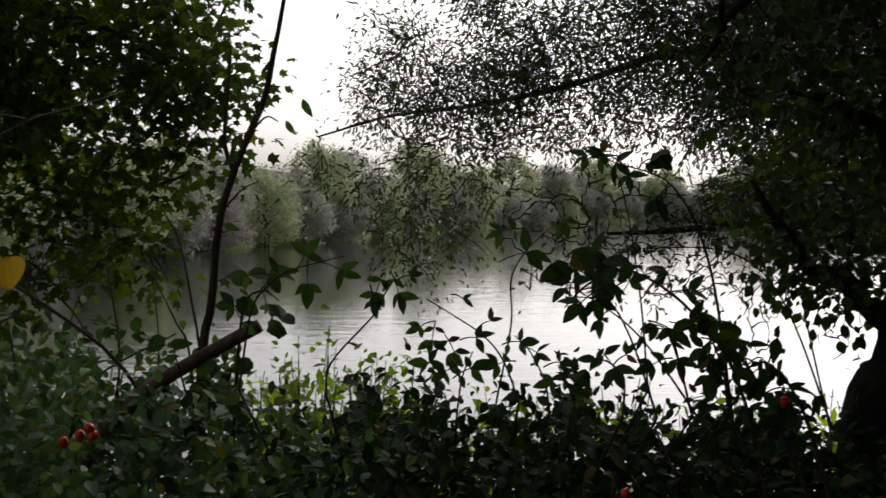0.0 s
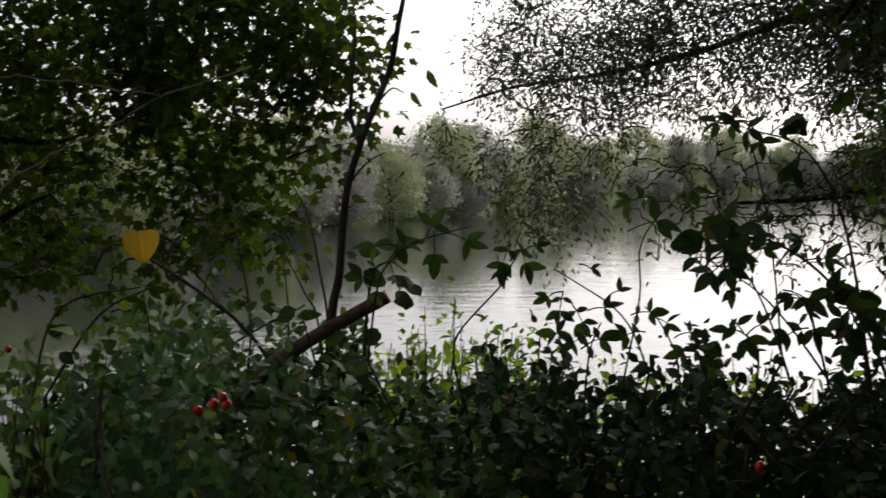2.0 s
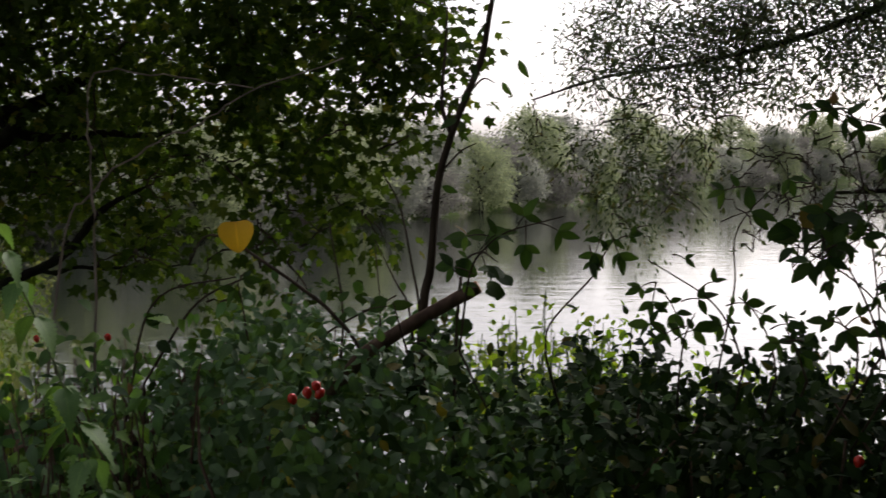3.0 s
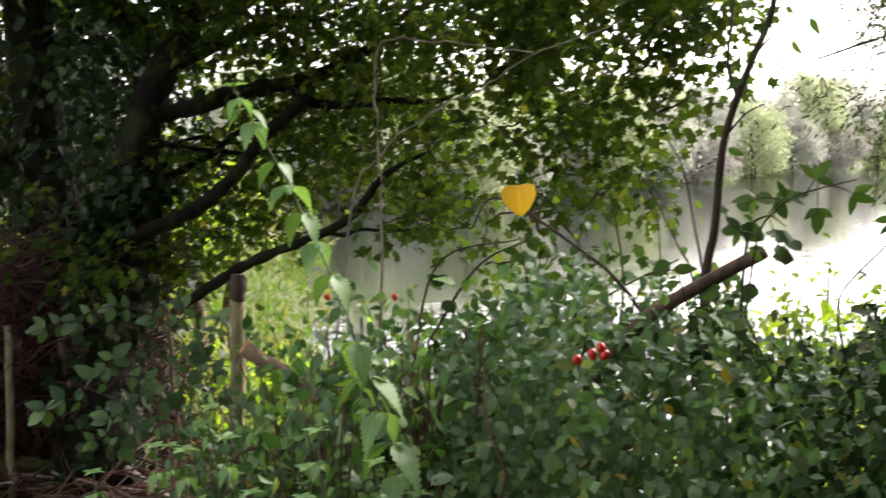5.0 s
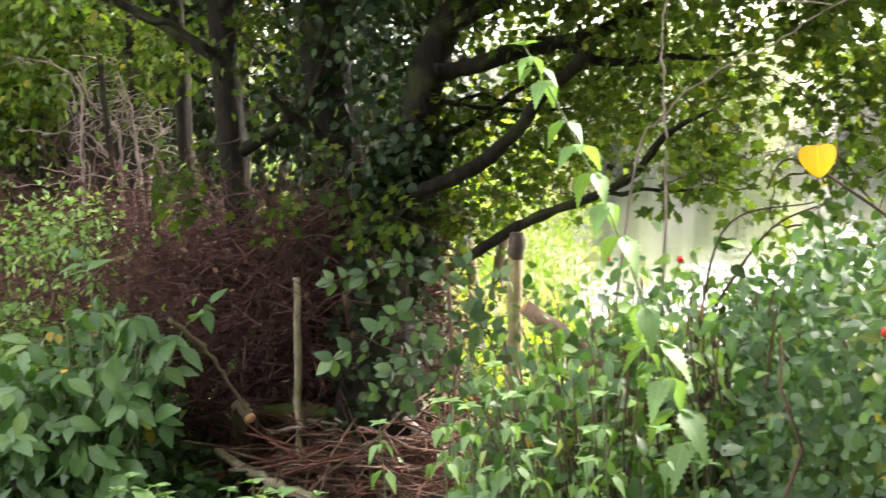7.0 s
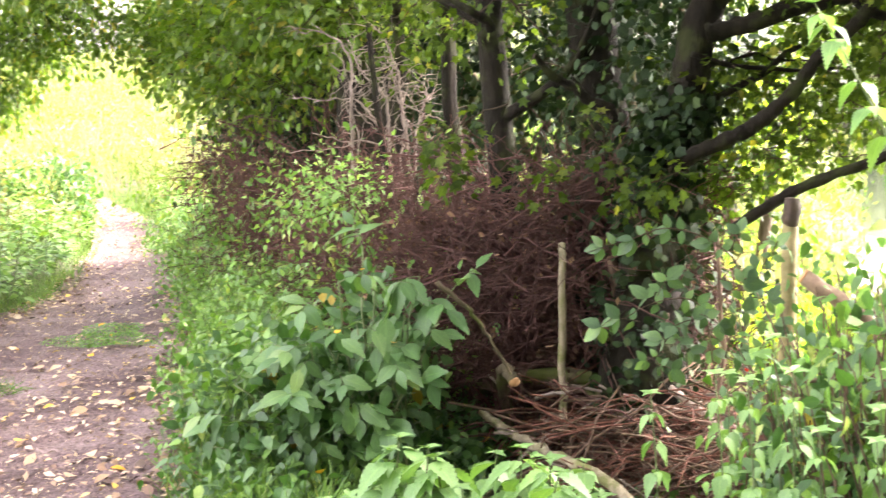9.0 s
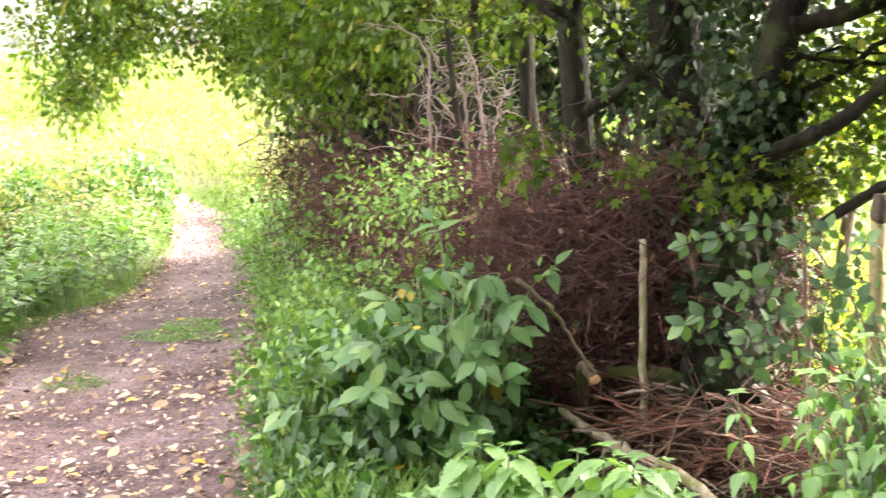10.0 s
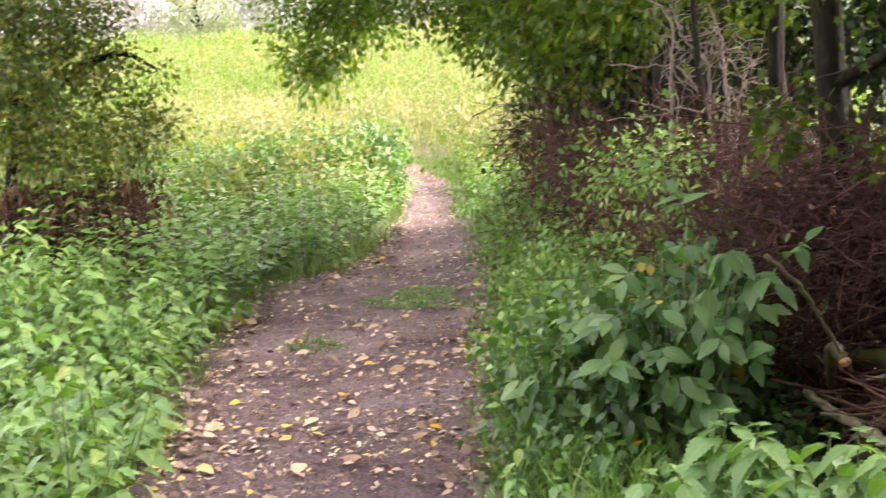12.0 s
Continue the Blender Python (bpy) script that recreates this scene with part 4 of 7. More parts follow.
part("crown", thorn_leaves, M["thorn_leaf"], thorn, kind="stuff")

# ---- bush across the path with a dark dead underside ----
dog, dog_pts = tree_parts(
    "dogwood_bush", (-10.370, 2.516, float(land(-10.370, 2.516))), "tall dogwood bush turning yellow, dead and dark below", "bush",
    [([(-10.370, 2.516, -0.100), (-10.278, 2.617, 0.827), (-10.185, 2.719, 1.827), (-10.292, 2.809, 3.027)], [0.09, 0.06, 0.05, 0.02]),
     ([(-10.548, 2.217, -0.100), (-10.256, 2.330, 0.926), (-9.872, 2.543, 2.026)], [0.07, 0.05, 0.02])],
    [([(-10.182, 2.671, 1.227), (-9.725, 3.224, 1.627), (-9.450, 3.527, 1.528)], [0.04, 0.025, 0.01]), ([(-10.263, 2.426, 1.026), (-9.836, 2.064, 1.525), (-9.509, 1.698, 1.623)], [0.04, 0.025, 0.01])], M["bark_dark"])
dog_leaves, dog_twigs = Soup(), Soup()
dc = in_blobs([((-9.695, 2.840, 1.376), (0.5, 0.75, 0.55)), ((-9.887, 2.734, 2.026), (0.6, 0.75, 0.6)), ((-9.339, 3.388, 1.177), (0.3, 0.3, 0.38)), ((-9.253, 2.287, 1.324), (0.4, 0.6, 0.6)), ((-9.709, 1.687, 1.524), (0.5, 0.7, 0.7)), ((-9.297, 2.861, 0.975), (0.35, 0.6, 0.3))], 560)
crown(dog_pts, dc, 26, 0.075, OVATE, 0.05, dog_leaves, dog_twigs, 0.004)
dead = in_blobs([((-9.573, 2.558, 0.418), (0.4, 0.8, 0.25))], 260)
crown(dog_pts, dead, 2, 0.06, SIMPLE, 0.05, dog_leaves, dog_twigs, 0.005)
part("twig_mass", dog_twigs, M["twig_dark"], dog, kind="stuff")
part("crown", dog_leaves, M["dogwood_leaf"], dog, kind="stuff")

# ---- leafy hedge behind the maple, and unseen tall trees added at the camera's back to shade the lane ----
back_hedge = thing("hawthorn_hedge", (-4.796, 6.130, float(land(-4.796, 6.130))), "tall dense hawthorn hedge behind the maple, leaves darkened for shade", "hedge")
bl_, bt_ = Soup(), Soup()
for k in range(36):
    u = k / 25
    x0, y0 = -3.86 - 3.7 * u + rng.normal(0, 0.1), 6.18 + 0.08 * u + 2.6 * max(u - 1, 0) + rng.normal(0, 0.15)
    if float(land(x0, y0)) < WATER + 0.1:
        continue
    stem = bend((x0, y0, float(land(x0, y0)) - 0.05), (x0 + rng.normal(0, 0.2), y0 + rng.normal(0, 0.2), rng.uniform(2.2, 3.4)), 12, 0, 0.05)
    part("trunk", Soup().tube(stem, np.linspace(rng.uniform(0.02, 0.05), 0.012, 12), 8, 0.08), M["bark_mossy"], back_hedge)
    crown(stem, stem[rng.integers(2, 12, 46)] + rng.normal(0, 1, (46, 3)) * [0.28, 0.24, 0.32] + [0, 0, 0.15], 22, 0.1, ROUND, 0.06, bl_, bt_, 0.004)
part("twig_mass", bt_, M["twig_dark"], back_hedge, kind="stuff")
# hedge leaves share the near-black tone that carries the shade
part("foliage", bl_, M["shaded_leaf"], back_hedge, kind="stuff")


def shade_tree(x, y, height, spread):
    g = float(land(x, y))
    t = thing("lane_tree", (0, 0, 0), "unseen tall leafy tree added to shade the lane", "tree", "tall trees over the lane")
    part("trunk", Soup().tube(bend((0, 0, -0.2), (0.2, 0.1, height * 0.7), 10, 0, 0.05), np.linspace(0.24, 0.1, 10), 10, 0.06), M["bark_mossy"], t)
    pos = unit(rng.normal(size=(150, 3))) * rng.uniform(0.2, 1, (150, 1)) ** 0.5 * [spread, spread, 1.9] + [0, 0, height]
    lv, tw = Soup(), Soup()
    crown(bend((0, 0, height * 0.5), (0.2, 0.1, height), 8), pos, 30, 0.35, OAK, 0.2, lv, tw, 0.012)
    part("bough_mass", tw, M["twig_dark"], t, kind="stuff")
    part("crown", lv, M["oak_leaf"], t, kind="stuff")
    return t


# these trees stay out of view; they only block skylight
lane = shade_tree(0, 0, 6.4, 2.9)
for k, (x, y, turn) in enumerate(((3.6, -3.6, 320), (4.2, 0.6, 190), (6.4, -1.8, 15), (1.25, -2.35, 80))):
    m = pose(x, y, float(land(x, y)), 0, 0, turn)
    if k:
        copy_thing(lane, m)
    else:
        lane.matrix_basis = m

# sunlit sallow beyond the maple
sallow, sallow_pts = tree_parts(
    "sallow_bush", (-4.849, 8.134, float(land(-4.849, 8.134))), "sunlit yellow-green sallow bush by the lake corner", "bush",
    [([(-4.849, 8.134, float(land(-4.849, 8.134)) - 0.1), (-4.744, 8.089, 0.326), (-4.534, 8.050, 1.159)], [0.06, 0.045, 0.02]), ([(-4.956, 8.228, float(land(-4.956, 8.228)) - 0.1), (-5.166, 8.317, 0.555), (-5.481, 8.400, 1.257)], [0.05, 0.04, 0.015])], [], M["bark_mossy"])
sl_, st_ = Soup(), Soup()
crown(sallow_pts, in_blobs([((-4.64, 8.04, 1.15), (0.6, 0.4, 0.5)), ((-5.38, 8.41, 1.1), (0.7, 0.5, 0.6)), ((-6.11, 8.65, 0.9), (0.8, 0.5, 0.7))], 130), 18, 0.09, OVATE, 0.065, sl_, st_, 0.004)
part("twig_mass", st_, M["twig_brown"], sallow, kind="stuff")
part("crown", sl_, M["bank_weed"], sallow, kind="stuff")

# dead growth massed into a dark band that also stands for the dogwood's shadow
under = thing("dead_bracken", (-9.382, 2.664, float(land(-9.382, 2.664))), "dead bracken and stems under the dogwood, massed dark for its shadow too", "bracken", kind="stuff")
us, ul = Soup(), Soup()
for k in range(800):
    p0 = np.array([rng.normal(-9.55, 0.25), rng.uniform(1.6, 3.42), 0.0])
    p0[2] = float(land(p0[0], p0[1])) + rng.uniform(0, 0.6)
    us.tube(bend(p0, p0 + unit(rng.normal(0, 1, 3) + [0, 0, 0.5]) * rng.uniform(0.15, 0.35), 4, 0, 0.02), np.linspace(0.009, 0.003, 4), 4, cap=False)
part("stem_mass", us, M["twig_hedge"], under, kind="stuff")
n = 2600
pos = np.stack([rng.normal(-9.6, 0.25, n), rng.uniform(1.6, 3.47, n), rng.uniform(0, 0.72, n)], 1)
ul.leaves(SIMPLE, pos, rng.normal(0, 1, (n, 3)) - [0, 0, 0.5], rng.normal(0, 1, (n, 3)), rng.uniform(0.05, 0.11, n))
part("dead_fronds", ul, M["dry_leaf"], under, kind="stuff")


# ---- tall hedge closing the lane at the camera's back, unseen, added to cut the light ----


def lane_hedge():
    t = thing("lane_hedge", (0, 0, 0), "unseen tall hawthorn hedge added behind the camera to block light", "hedge", "hedge along the lane")
    for k in range(3):
        part("trunk", Soup().tube(bend((k * 0.5 - 0.5, 0, -0.1), (k * 0.6 - 0.6, 0.1, 2.0), 8, 0, 0.06), np.linspace(0.06, 0.02, 8), 8, 0.08), M["bark_mossy"], t)
    pos = rng.uniform(-1, 1, (150, 3)) * [1.25, 0.45, 1.05] + [0, 0, 1.1]
    lv, tw = Soup(), Soup()
    crown(np.array([[0, 0, z] for z in np.linspace(0.3, 2.0, 12)]), pos, 22, 0.16, ROUND, 0.13, lv, tw, 0.006)
    part("branch_mass", tw, M["twig_dark"], t, kind="stuff")
    part("foliage", lv, M["thorn_leaf"], t, kind="stuff")
    return t


lh = lane_hedge()
for k, az in enumerate(range(158, 302, 13)):
    p = P(az, 5.6 - 0.5 * (k % 2), 0)
    m = pose(p[0], p[1], float(land(p[0], p[1])) - 0.05, 0, 0, az) @ Matrix.Diagonal((1, 1.3, 2.9, 1))
    if k:
        copy_thing(lh, m).matrix_basis = m
    else:
        lh.matrix_basis = m

# ---- wild rose bank along the lake side ----


def bank_place(n, depth=0.28):
    """Places on and just inside the bank's front and top, with outward directions."""
    az = rng.uniform(-27, 19.5, n)
    u = rng.uniform(0, 1, n) ** 0.8
    top = 1.01 + 0.04 * np.sin(az * 0.9) + 0.035 * np.sin(az * 2.3 + 1) + 0.13 * np.clip((az - 7) / 5, 0, 1) - 0.2 * np.clip((az - 15) / 6, 0, 1)
    front = u < 0.72
    z = np.where(front, top * (0.22 + 0.75 * u / 0.72), top + rng.normal(0, 0.045, n))
    r = np.where(front, 2.42 + 0.28 * (z / top) ** 2 + 0.05 * np.sin(az * 1.7 + z * 6), 2.7 + (u - 0.72) / 0.28 * 0.75)
    r = r + rng.exponential(depth * 0.4, n) + 0.35 * np.clip((az - 13) / 6, 0, 1) ** 2
    a = np.radians(np.interp(az, DIAL, BEARING))
    pos = np.stack([*plan(az, r), z], 1)
    face = np.stack([np.sin(a), -np.cos(a), np.full(n, 0.0)], 1)
    outward = np.where(front[:, None], face + [0, 0, 0.45], face * 0.4 + [0, 0, 1])
    return pos, unit(outward)


rose = thing("wild_rose_bush", P(-0.000, 3.000, float(land(-0.000, 3.000))), "dense wild rose thicket with glossy leaves and red hips", "bush")
rose_stems = Soup()
for k in range(90):
    a = rng.uniform(-26, 21)
    r0 = rng.uniform(2.7, 3.3)
    base, tip = P(a, r0, 0.0), P(min(a + rng.normal(0, 6), 18), r0 - rng.uniform(-0.3, 0.12), rng.uniform(0.7, 1.12))
    rose_stems.tube(bend(base, tip, 8, 0.12, 0.03), np.linspace(0.007, 0.0025, 8), 5, cap=False)
part("stem_mass", rose_stems, M["twig_brown"], rose, kind="stuff")
pos, outward = (np.concatenate(pair) for pair in zip(bank_place(21000, 0.45), bank_place(15000, 0.9)))
pos[21000:, 2] -= 0.1
rose_leaves, dark_leaves = Soup(), Soup()
along, upward, size = outward * 0.5 + rng.normal(0, 0.7, pos.shape) - [0, 0, 0.55], outward + rng.normal(0, 0.45, pos.shape), rng.uniform(0.021, 0.041, len(pos))
# right part of the bank takes the darkened leaves, standing in for shade
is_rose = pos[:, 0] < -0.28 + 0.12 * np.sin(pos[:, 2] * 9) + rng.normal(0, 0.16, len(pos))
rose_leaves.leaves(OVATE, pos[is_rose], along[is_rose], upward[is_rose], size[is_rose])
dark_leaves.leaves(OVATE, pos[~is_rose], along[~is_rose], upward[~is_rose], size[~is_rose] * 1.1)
brambles = thing("bramble_thicket", P(-12, 3.0, float(land(*P(-12, 3.0, 0)[:2]))), "low dense bramble thicket on the bank, shade put into its leaf colour", "bramble", kind="stuff")
part("foliage", dark_leaves, M["bramble_shade_mass"], brambles, kind="stuff")
part("foliage", rose_leaves, M["rose_leaf"], rose, kind="stuff")
pos, outward = bank_place(620, 0.02)
keep = pos[:, 0] < -0.35
pos, outward = pos[keep][:290], outward[keep][:290]
leaf_objects(rose, "leaf", single("rose_leaf", OVATE, M["rose_leaf_single"]), pos - outward * -0.02, outward * 0.5 + rng.normal(0, 0.6, pos.shape) - [0, 0, 0.6], outward + rng.normal(0, 0.4, pos.shape), rng.uniform(0.03, 0.046, len(pos)))


def hip_mesh():
    bm = bmesh.new()
    bmesh.ops.create_uvsphere(bm, u_segments=12, v_segments=8, radius=1)
    for v in bm.verts:
        v.co.z *= 1.15
        if v.co.z < -0.8:
            v.co.z -= 0.25
            v.co.x *= 0.8
            v.co.y *= 0.8
    for f in bm.faces:
        f.smooth = True
    me = bpy.data.meshes.new("rosehip")
    bm.to_mesh(me)
    bm.free()
    me.materials.append(M["rosehip"])
    return me


HIP = hip_mesh()
for p in ((-0.631, 2.544, 1.150), (-0.605, 2.547, 1.161), (-0.589, 2.549, 1.172), (-0.583, 2.549, 1.160), (0.586, 2.594, 1.220), (0.596, 2.614, 1.200), (-1.325, 3.324, 1.143), (-1.702, 3.688, 1.086), (0.310, 2.548, 1.070), (0.515, 2.496, 1.000), (-2.328, 3.951, 0.546)):
    hip = new("rosehip", HIP)
    hip.parent = rose
    hip.matrix_basis = Matrix.Translation(Vector(p) - rose.location) @ pose(0, 0, 0, rng.uniform(-30, 30), rng.uniform(-30, 30), 0) @ Matrix.Scale(0.0085, 4)
    hip["label"] = "ripe red rosehip"

# ---- bramble canes standing against the water ----
BRAMBLE = [single("bramble_leaflet", TOOTHED_SLIM, M["bramble_leaf"]), single("bramble_leaflet_broad", TOOTHED_BROAD, M["bramble_leaf"])]


def bramble(line, label, every=0.045, size=0.05, leaf_from=0.25, leaf_mesh=None, name="bramble_cane", spread=0.042, thick=0.004):
    if label == DARK:
        leaf_from, size = leaf_from * 0.85, size * 0.84
    q = smooth_line(line, 26)
    t = thing(name, (q[0][0], q[0][1], float(land(q[0][0], q[0][1]))), label, "bramble", "bramble canes on the bank")
    part("cane", Soup().tube(np.vstack([[q[0][0], q[0][1], float(land(q[0][0], q[0][1])) - 0.02], q]), np.concatenate([[thick * 1.3], np.linspace(thick, thick * 0.35, 26)]), 6), M["twig_dark"], t)
    length = np.linalg.norm(np.diff(q, axis=0), axis=1).sum()
    n = max(2, int(length * (1 - leaf_from) / every))
    for k in range(n):
        u = leaf_from + (1 - leaf_from) * (k + rng.uniform(0, 0.8)) / n
        p = q[min(25, int(u * 25))]
        d = unit(rng.normal(size=3) * [1, 0.6, 0.7] + [0, -0.2, 0.1])
        e = p + d * spread * rng.uniform(0.6, 1.4)
        part("petiole", Soup().tube(bend(p, e, 4, 0.006), np.linspace(0.0016, 0.0012, 4), 4, cap=False), M["twig_dark"], t)
        m = rng.choice([3, 3, 4])
        along = unit(d * 0.7 + rng.normal(0, 0.55, (m, 3)) - [0, 0, 0.55])
        leaf_objects(t, "leaf", (leaf_mesh or BRAMBLE)[k % 2 if not leaf_mesh else 0], np.tile(e, (m, 1)), along, rng.normal(0, 0.6, (m, 3)) + [0, -0.5, 0.6], size * rng.uniform(0.7, 1.15, m))
    return t


DARK = "dark bramble cane with toothed leaves against the water"


def spray(t, p, heading, size, n, mesh):
    """A divided leaf facing the lane: n leaflets on a short stalk pointing to heading (0 to the side, 90 up)."""
    p = np.array(p)
    away = unit((p - [-0.1, 0.45, p[2]]))
    right, up_ = np.array([away[1], -away[0], 0.0]), np.array([0.0, 0.0, 1.0])
    ang = radians(heading)
    d = right * math.cos(ang) + up_ * math.sin(ang)
    side_ = -right * math.sin(ang) + up_ * math.cos(ang)
    base = p - d * size * 0.55
    part("petiole", Soup().tube(bend(base - d * size * 0.3, p, 4, 0.003), np.linspace(0.0016, 0.001, 4), 4, cap=False), M["twig_dark"], t)
    along = [d, d * 0.45 + side_, d * 0.45 - side_, d * 0.1 + side_, d * 0.1 - side_][:n]
    start = [p, p, p, base, base][:n]
    along = np.array(along) + rng.normal(0, 0.22, (n, 3)) - [0, 0, 0.3]
    leaf_objects(t, "leaf", mesh, np.array(start), along, np.tile([0.0, 0.0, 0.5] - away, (n, 1)) + rng.normal(0, 0.35, (n, 3)), size * np.array([0.9, 0.76, 0.76, 0.62, 0.62])[:n] * rng.uniform(0.8, 1.15, n))


def cane(line, label, sprays, mesh=None, name="bramble_cane"):
    """A bramble cane along line with divided leaves."""
    q = smooth_line(line, 22)
    g = float(land(q[0][0], q[0][1]))
    t = thing(name, (q[0][0], q[0][1], g), label, "bramble", "bramble canes on the bank")
    part("cane", Soup().tube(np.vstack([[q[0][0], q[0][1] + 0.75, float(land(q[0][0], q[0][1] + 0.75)) - 0.02], [q[0][0], q[0][1] + 0.42, q[0][2] - 0.2], q]), np.concatenate([[0.004, 0.003], np.linspace(0.0025, 0.0012, 22)]), 6), M["twig_dark"], t)
    for p, heading, size, n in sprays:
        spray(t, p, heading, size * (0.8 if mesh else 1), min(5, n + 2) if mesh else n, mesh or BRAMBLE[0])


cane([(-0.22, 2.84, 1.19), (-0.21, 2.84, 1.25), (-0.13, 2.86, 1.34), (-0.11, 2.86, 1.38), (-0.09, 2.86, 1.41)], DARK,
     [((-0.126, 2.858, 1.383), -110, 0.048, 5), ((-0.084, 2.862, 1.382), -70, 0.052, 5), ((-0.062, 2.866, 1.415), 20, 0.032, 3), ((-0.132, 2.857, 1.366), -80, 0.038, 3)])
cane([(-0.39, 2.87, 1.19), (-0.37, 2.88, 1.34), (-0.34, 2.89, 1.39), (-0.30, 2.89, 1.42), (-0.23, 2.90, 1.44), (-0.19, 2.91, 1.45)], DARK,
     [((-0.375, 2.886, 1.413), 180, 0.051, 3), ((-0.320, 2.891, 1.416), 45, 0.051, 3), ((-0.262, 2.896, 1.396), -90, 0.055, 3), ((-0.266, 2.899, 1.451), 60, 0.051, 3), ((-0.200, 2.904, 1.423), -20, 0.051, 3), ((-0.402, 2.880, 1.353), 160, 0.051, 3), ((-0.386, 2.880, 1.320), -60, 0.040, 2)])
cane([(0.12, 3.17, 1.13), (0.15, 3.18, 1.29), (0.15, 3.19, 1.39), (0.18, 3.19, 1.45), (0.23, 3.20, 1.50)], DARK,
     [((0.129, 3.191, 1.494), 190, 0.053, 5), ((0.184, 3.194, 1.450), 20, 0.077, 3), ((0.262, 3.206, 1.518), -60, 0.058, 3)])
cane([(0.15, 2.87, 1.17), (0.12, 2.87, 1.25), (0.08, 2.87, 1.30), (0.02, 2.87, 1.34), (-0.03, 2.87, 1.37)], DARK,
     [((0.040, 2.874, 1.371), -20, 0.028, 2), ((-0.041, 2.863, 1.318), 200, 0.034, 3), ((-0.019, 2.864, 1.291), -100, 0.045, 5), ((0.066, 2.872, 1.296), 10, 0.039, 3), ((0.093, 2.877, 1.328), 30, 0.032, 2), ((0.024, 2.866, 1.269), -60, 0.045, 5)])
cane([(0.03, 2.86, 1.15), (0.04, 2.87, 1.22), (0.06, 2.87, 1.27)], DARK,
     [((0.056, 2.868, 1.237), 30, 0.047, 5), ((0.008, 2.863, 1.232), 200, 0.045, 5), ((-0.024, 2.861, 1.248), 150, 0.043, 3)])
cane([(0.21, 2.88, 1.15), (0.20, 2.88, 1.21), (0.17, 2.88, 1.27), (0.14, 2.88, 1.30)], DARK,
     [((0.152, 2.880, 1.288), 10, 0.043, 5), ((0.109, 2.874, 1.245), 190, 0.041, 5), ((0.184, 2.882, 1.267), -20, 0.039, 3)])
cane([(0.26, 2.83, 1.15), (0.24, 2.83, 1.21), (0.22, 2.83, 1.25)], DARK,
     [((0.224, 2.835, 1.255), 20, 0.038, 3), ((0.212, 2.832, 1.220), 190, 0.044, 5), ((0.249, 2.834, 1.201), -40, 0.042, 3)])
cane([(0.36, 2.54, 1.20), (0.32, 2.55, 1.32), (0.28, 2.55, 1.39), (0.23, 2.54, 1.40)], DARK,
     [((0.231, 2.541, 1.391), 215, 0.057, 3), ((0.257, 2.544, 1.396), -75, 0.057, 3), ((0.266, 2.546, 1.418), 60, 0.053, 3), ((0.312, 2.551, 1.428), 30, 0.048, 5), ((0.221, 2.533, 1.263), 0, 0.028, 2)])
cane([(0.31, 2.59, 1.19), (0.31, 2.59, 1.26), (0.28, 2.59, 1.29)], DARK,
     [((0.264, 2.589, 1.291), 160, 0.036, 3), ((0.294, 2.591, 1.276), -50, 0.049, 5), ((0.315, 2.595, 1.298), 40, 0.034, 3)])
cane([(0.42, 2.55, 1.20), (0.40, 2.55, 1.28), (0.38, 2.55, 1.34), (0.34, 2.55, 1.35)], DARK,
     [((0.385, 2.554, 1.345), -20, 0.051, 5), ((0.358, 2.552, 1.354), 150, 0.033, 2), ((0.332, 2.548, 1.336), -110, 0.029, 2), ((0.394, 2.552, 1.297), -70, 0.048, 5), ((0.353, 2.548, 1.288), 200, 0.040, 5)])
cane([(0.47, 2.50, 1.21), (0.46, 2.51, 1.29), (0.42, 2.51, 1.38), (0.40, 2.51, 1.42)], DARK,
     [((0.402, 2.509, 1.414), 10, 0.043, 3), ((0.429, 2.507, 1.321), 200, 0.050, 5), ((0.465, 2.510, 1.322), -20, 0.050, 5), ((0.438, 2.505, 1.276), -90, 0.047, 5), ((0.478, 2.509, 1.286), 10, 0.047, 5)])
cane([(0.42, 3.00, 1.18), (0.40, 3.01, 1.39), (0.36, 3.02, 1.60), (0.30, 3.02, 1.66)], DARK,
     [((0.292, 3.015, 1.654), 190, 0.058, 5), ((0.350, 3.020, 1.639), -20, 0.058, 5), ((0.376, 3.021, 1.615), -60, 0.052, 3)])
cane([(-0.52, 3.01, 1.16), (-0.54, 3.01, 1.23), (-0.55, 3.01, 1.27)], DARK,
     [((-0.560, 3.010, 1.260), 10, 0.068, 1)])
cane([(-0.88, 3.07, 1.14), (-0.90, 3.08, 1.25), (-0.91, 3.08, 1.30)], DARK,
     [((-0.915, 3.077, 1.287), -120, 0.051, 3), ((-0.898, 3.080, 1.308), 30, 0.044, 3)])
bramble([(0.589, 2.674, 1.000), (0.523, 2.675, 1.250), (0.427, 2.677, 1.380), (0.322, 2.678, 1.440), (0.256, 2.689, 1.410), (0.218, 2.689, 1.370)], DARK, 0.04, 0.066, 0.5)
bramble([(0.646, 2.653, 1.050), (0.550, 2.645, 1.250), (0.474, 2.646, 1.330), (0.398, 2.657, 1.350)], DARK, 0.026, 0.05, 0.2)
bramble([(0.682, 2.612, 1.020), (0.625, 2.613, 1.200), (0.568, 2.624, 1.280), (0.521, 2.625, 1.270)], DARK, 0.026, 0.05, 0.2)
bramble([(0.601, 2.993, 1.050), (0.543, 2.994, 1.420), (0.465, 2.996, 1.590), (0.349, 2.998, 1.640)], DARK, 0.04, 0.052, 0.7)
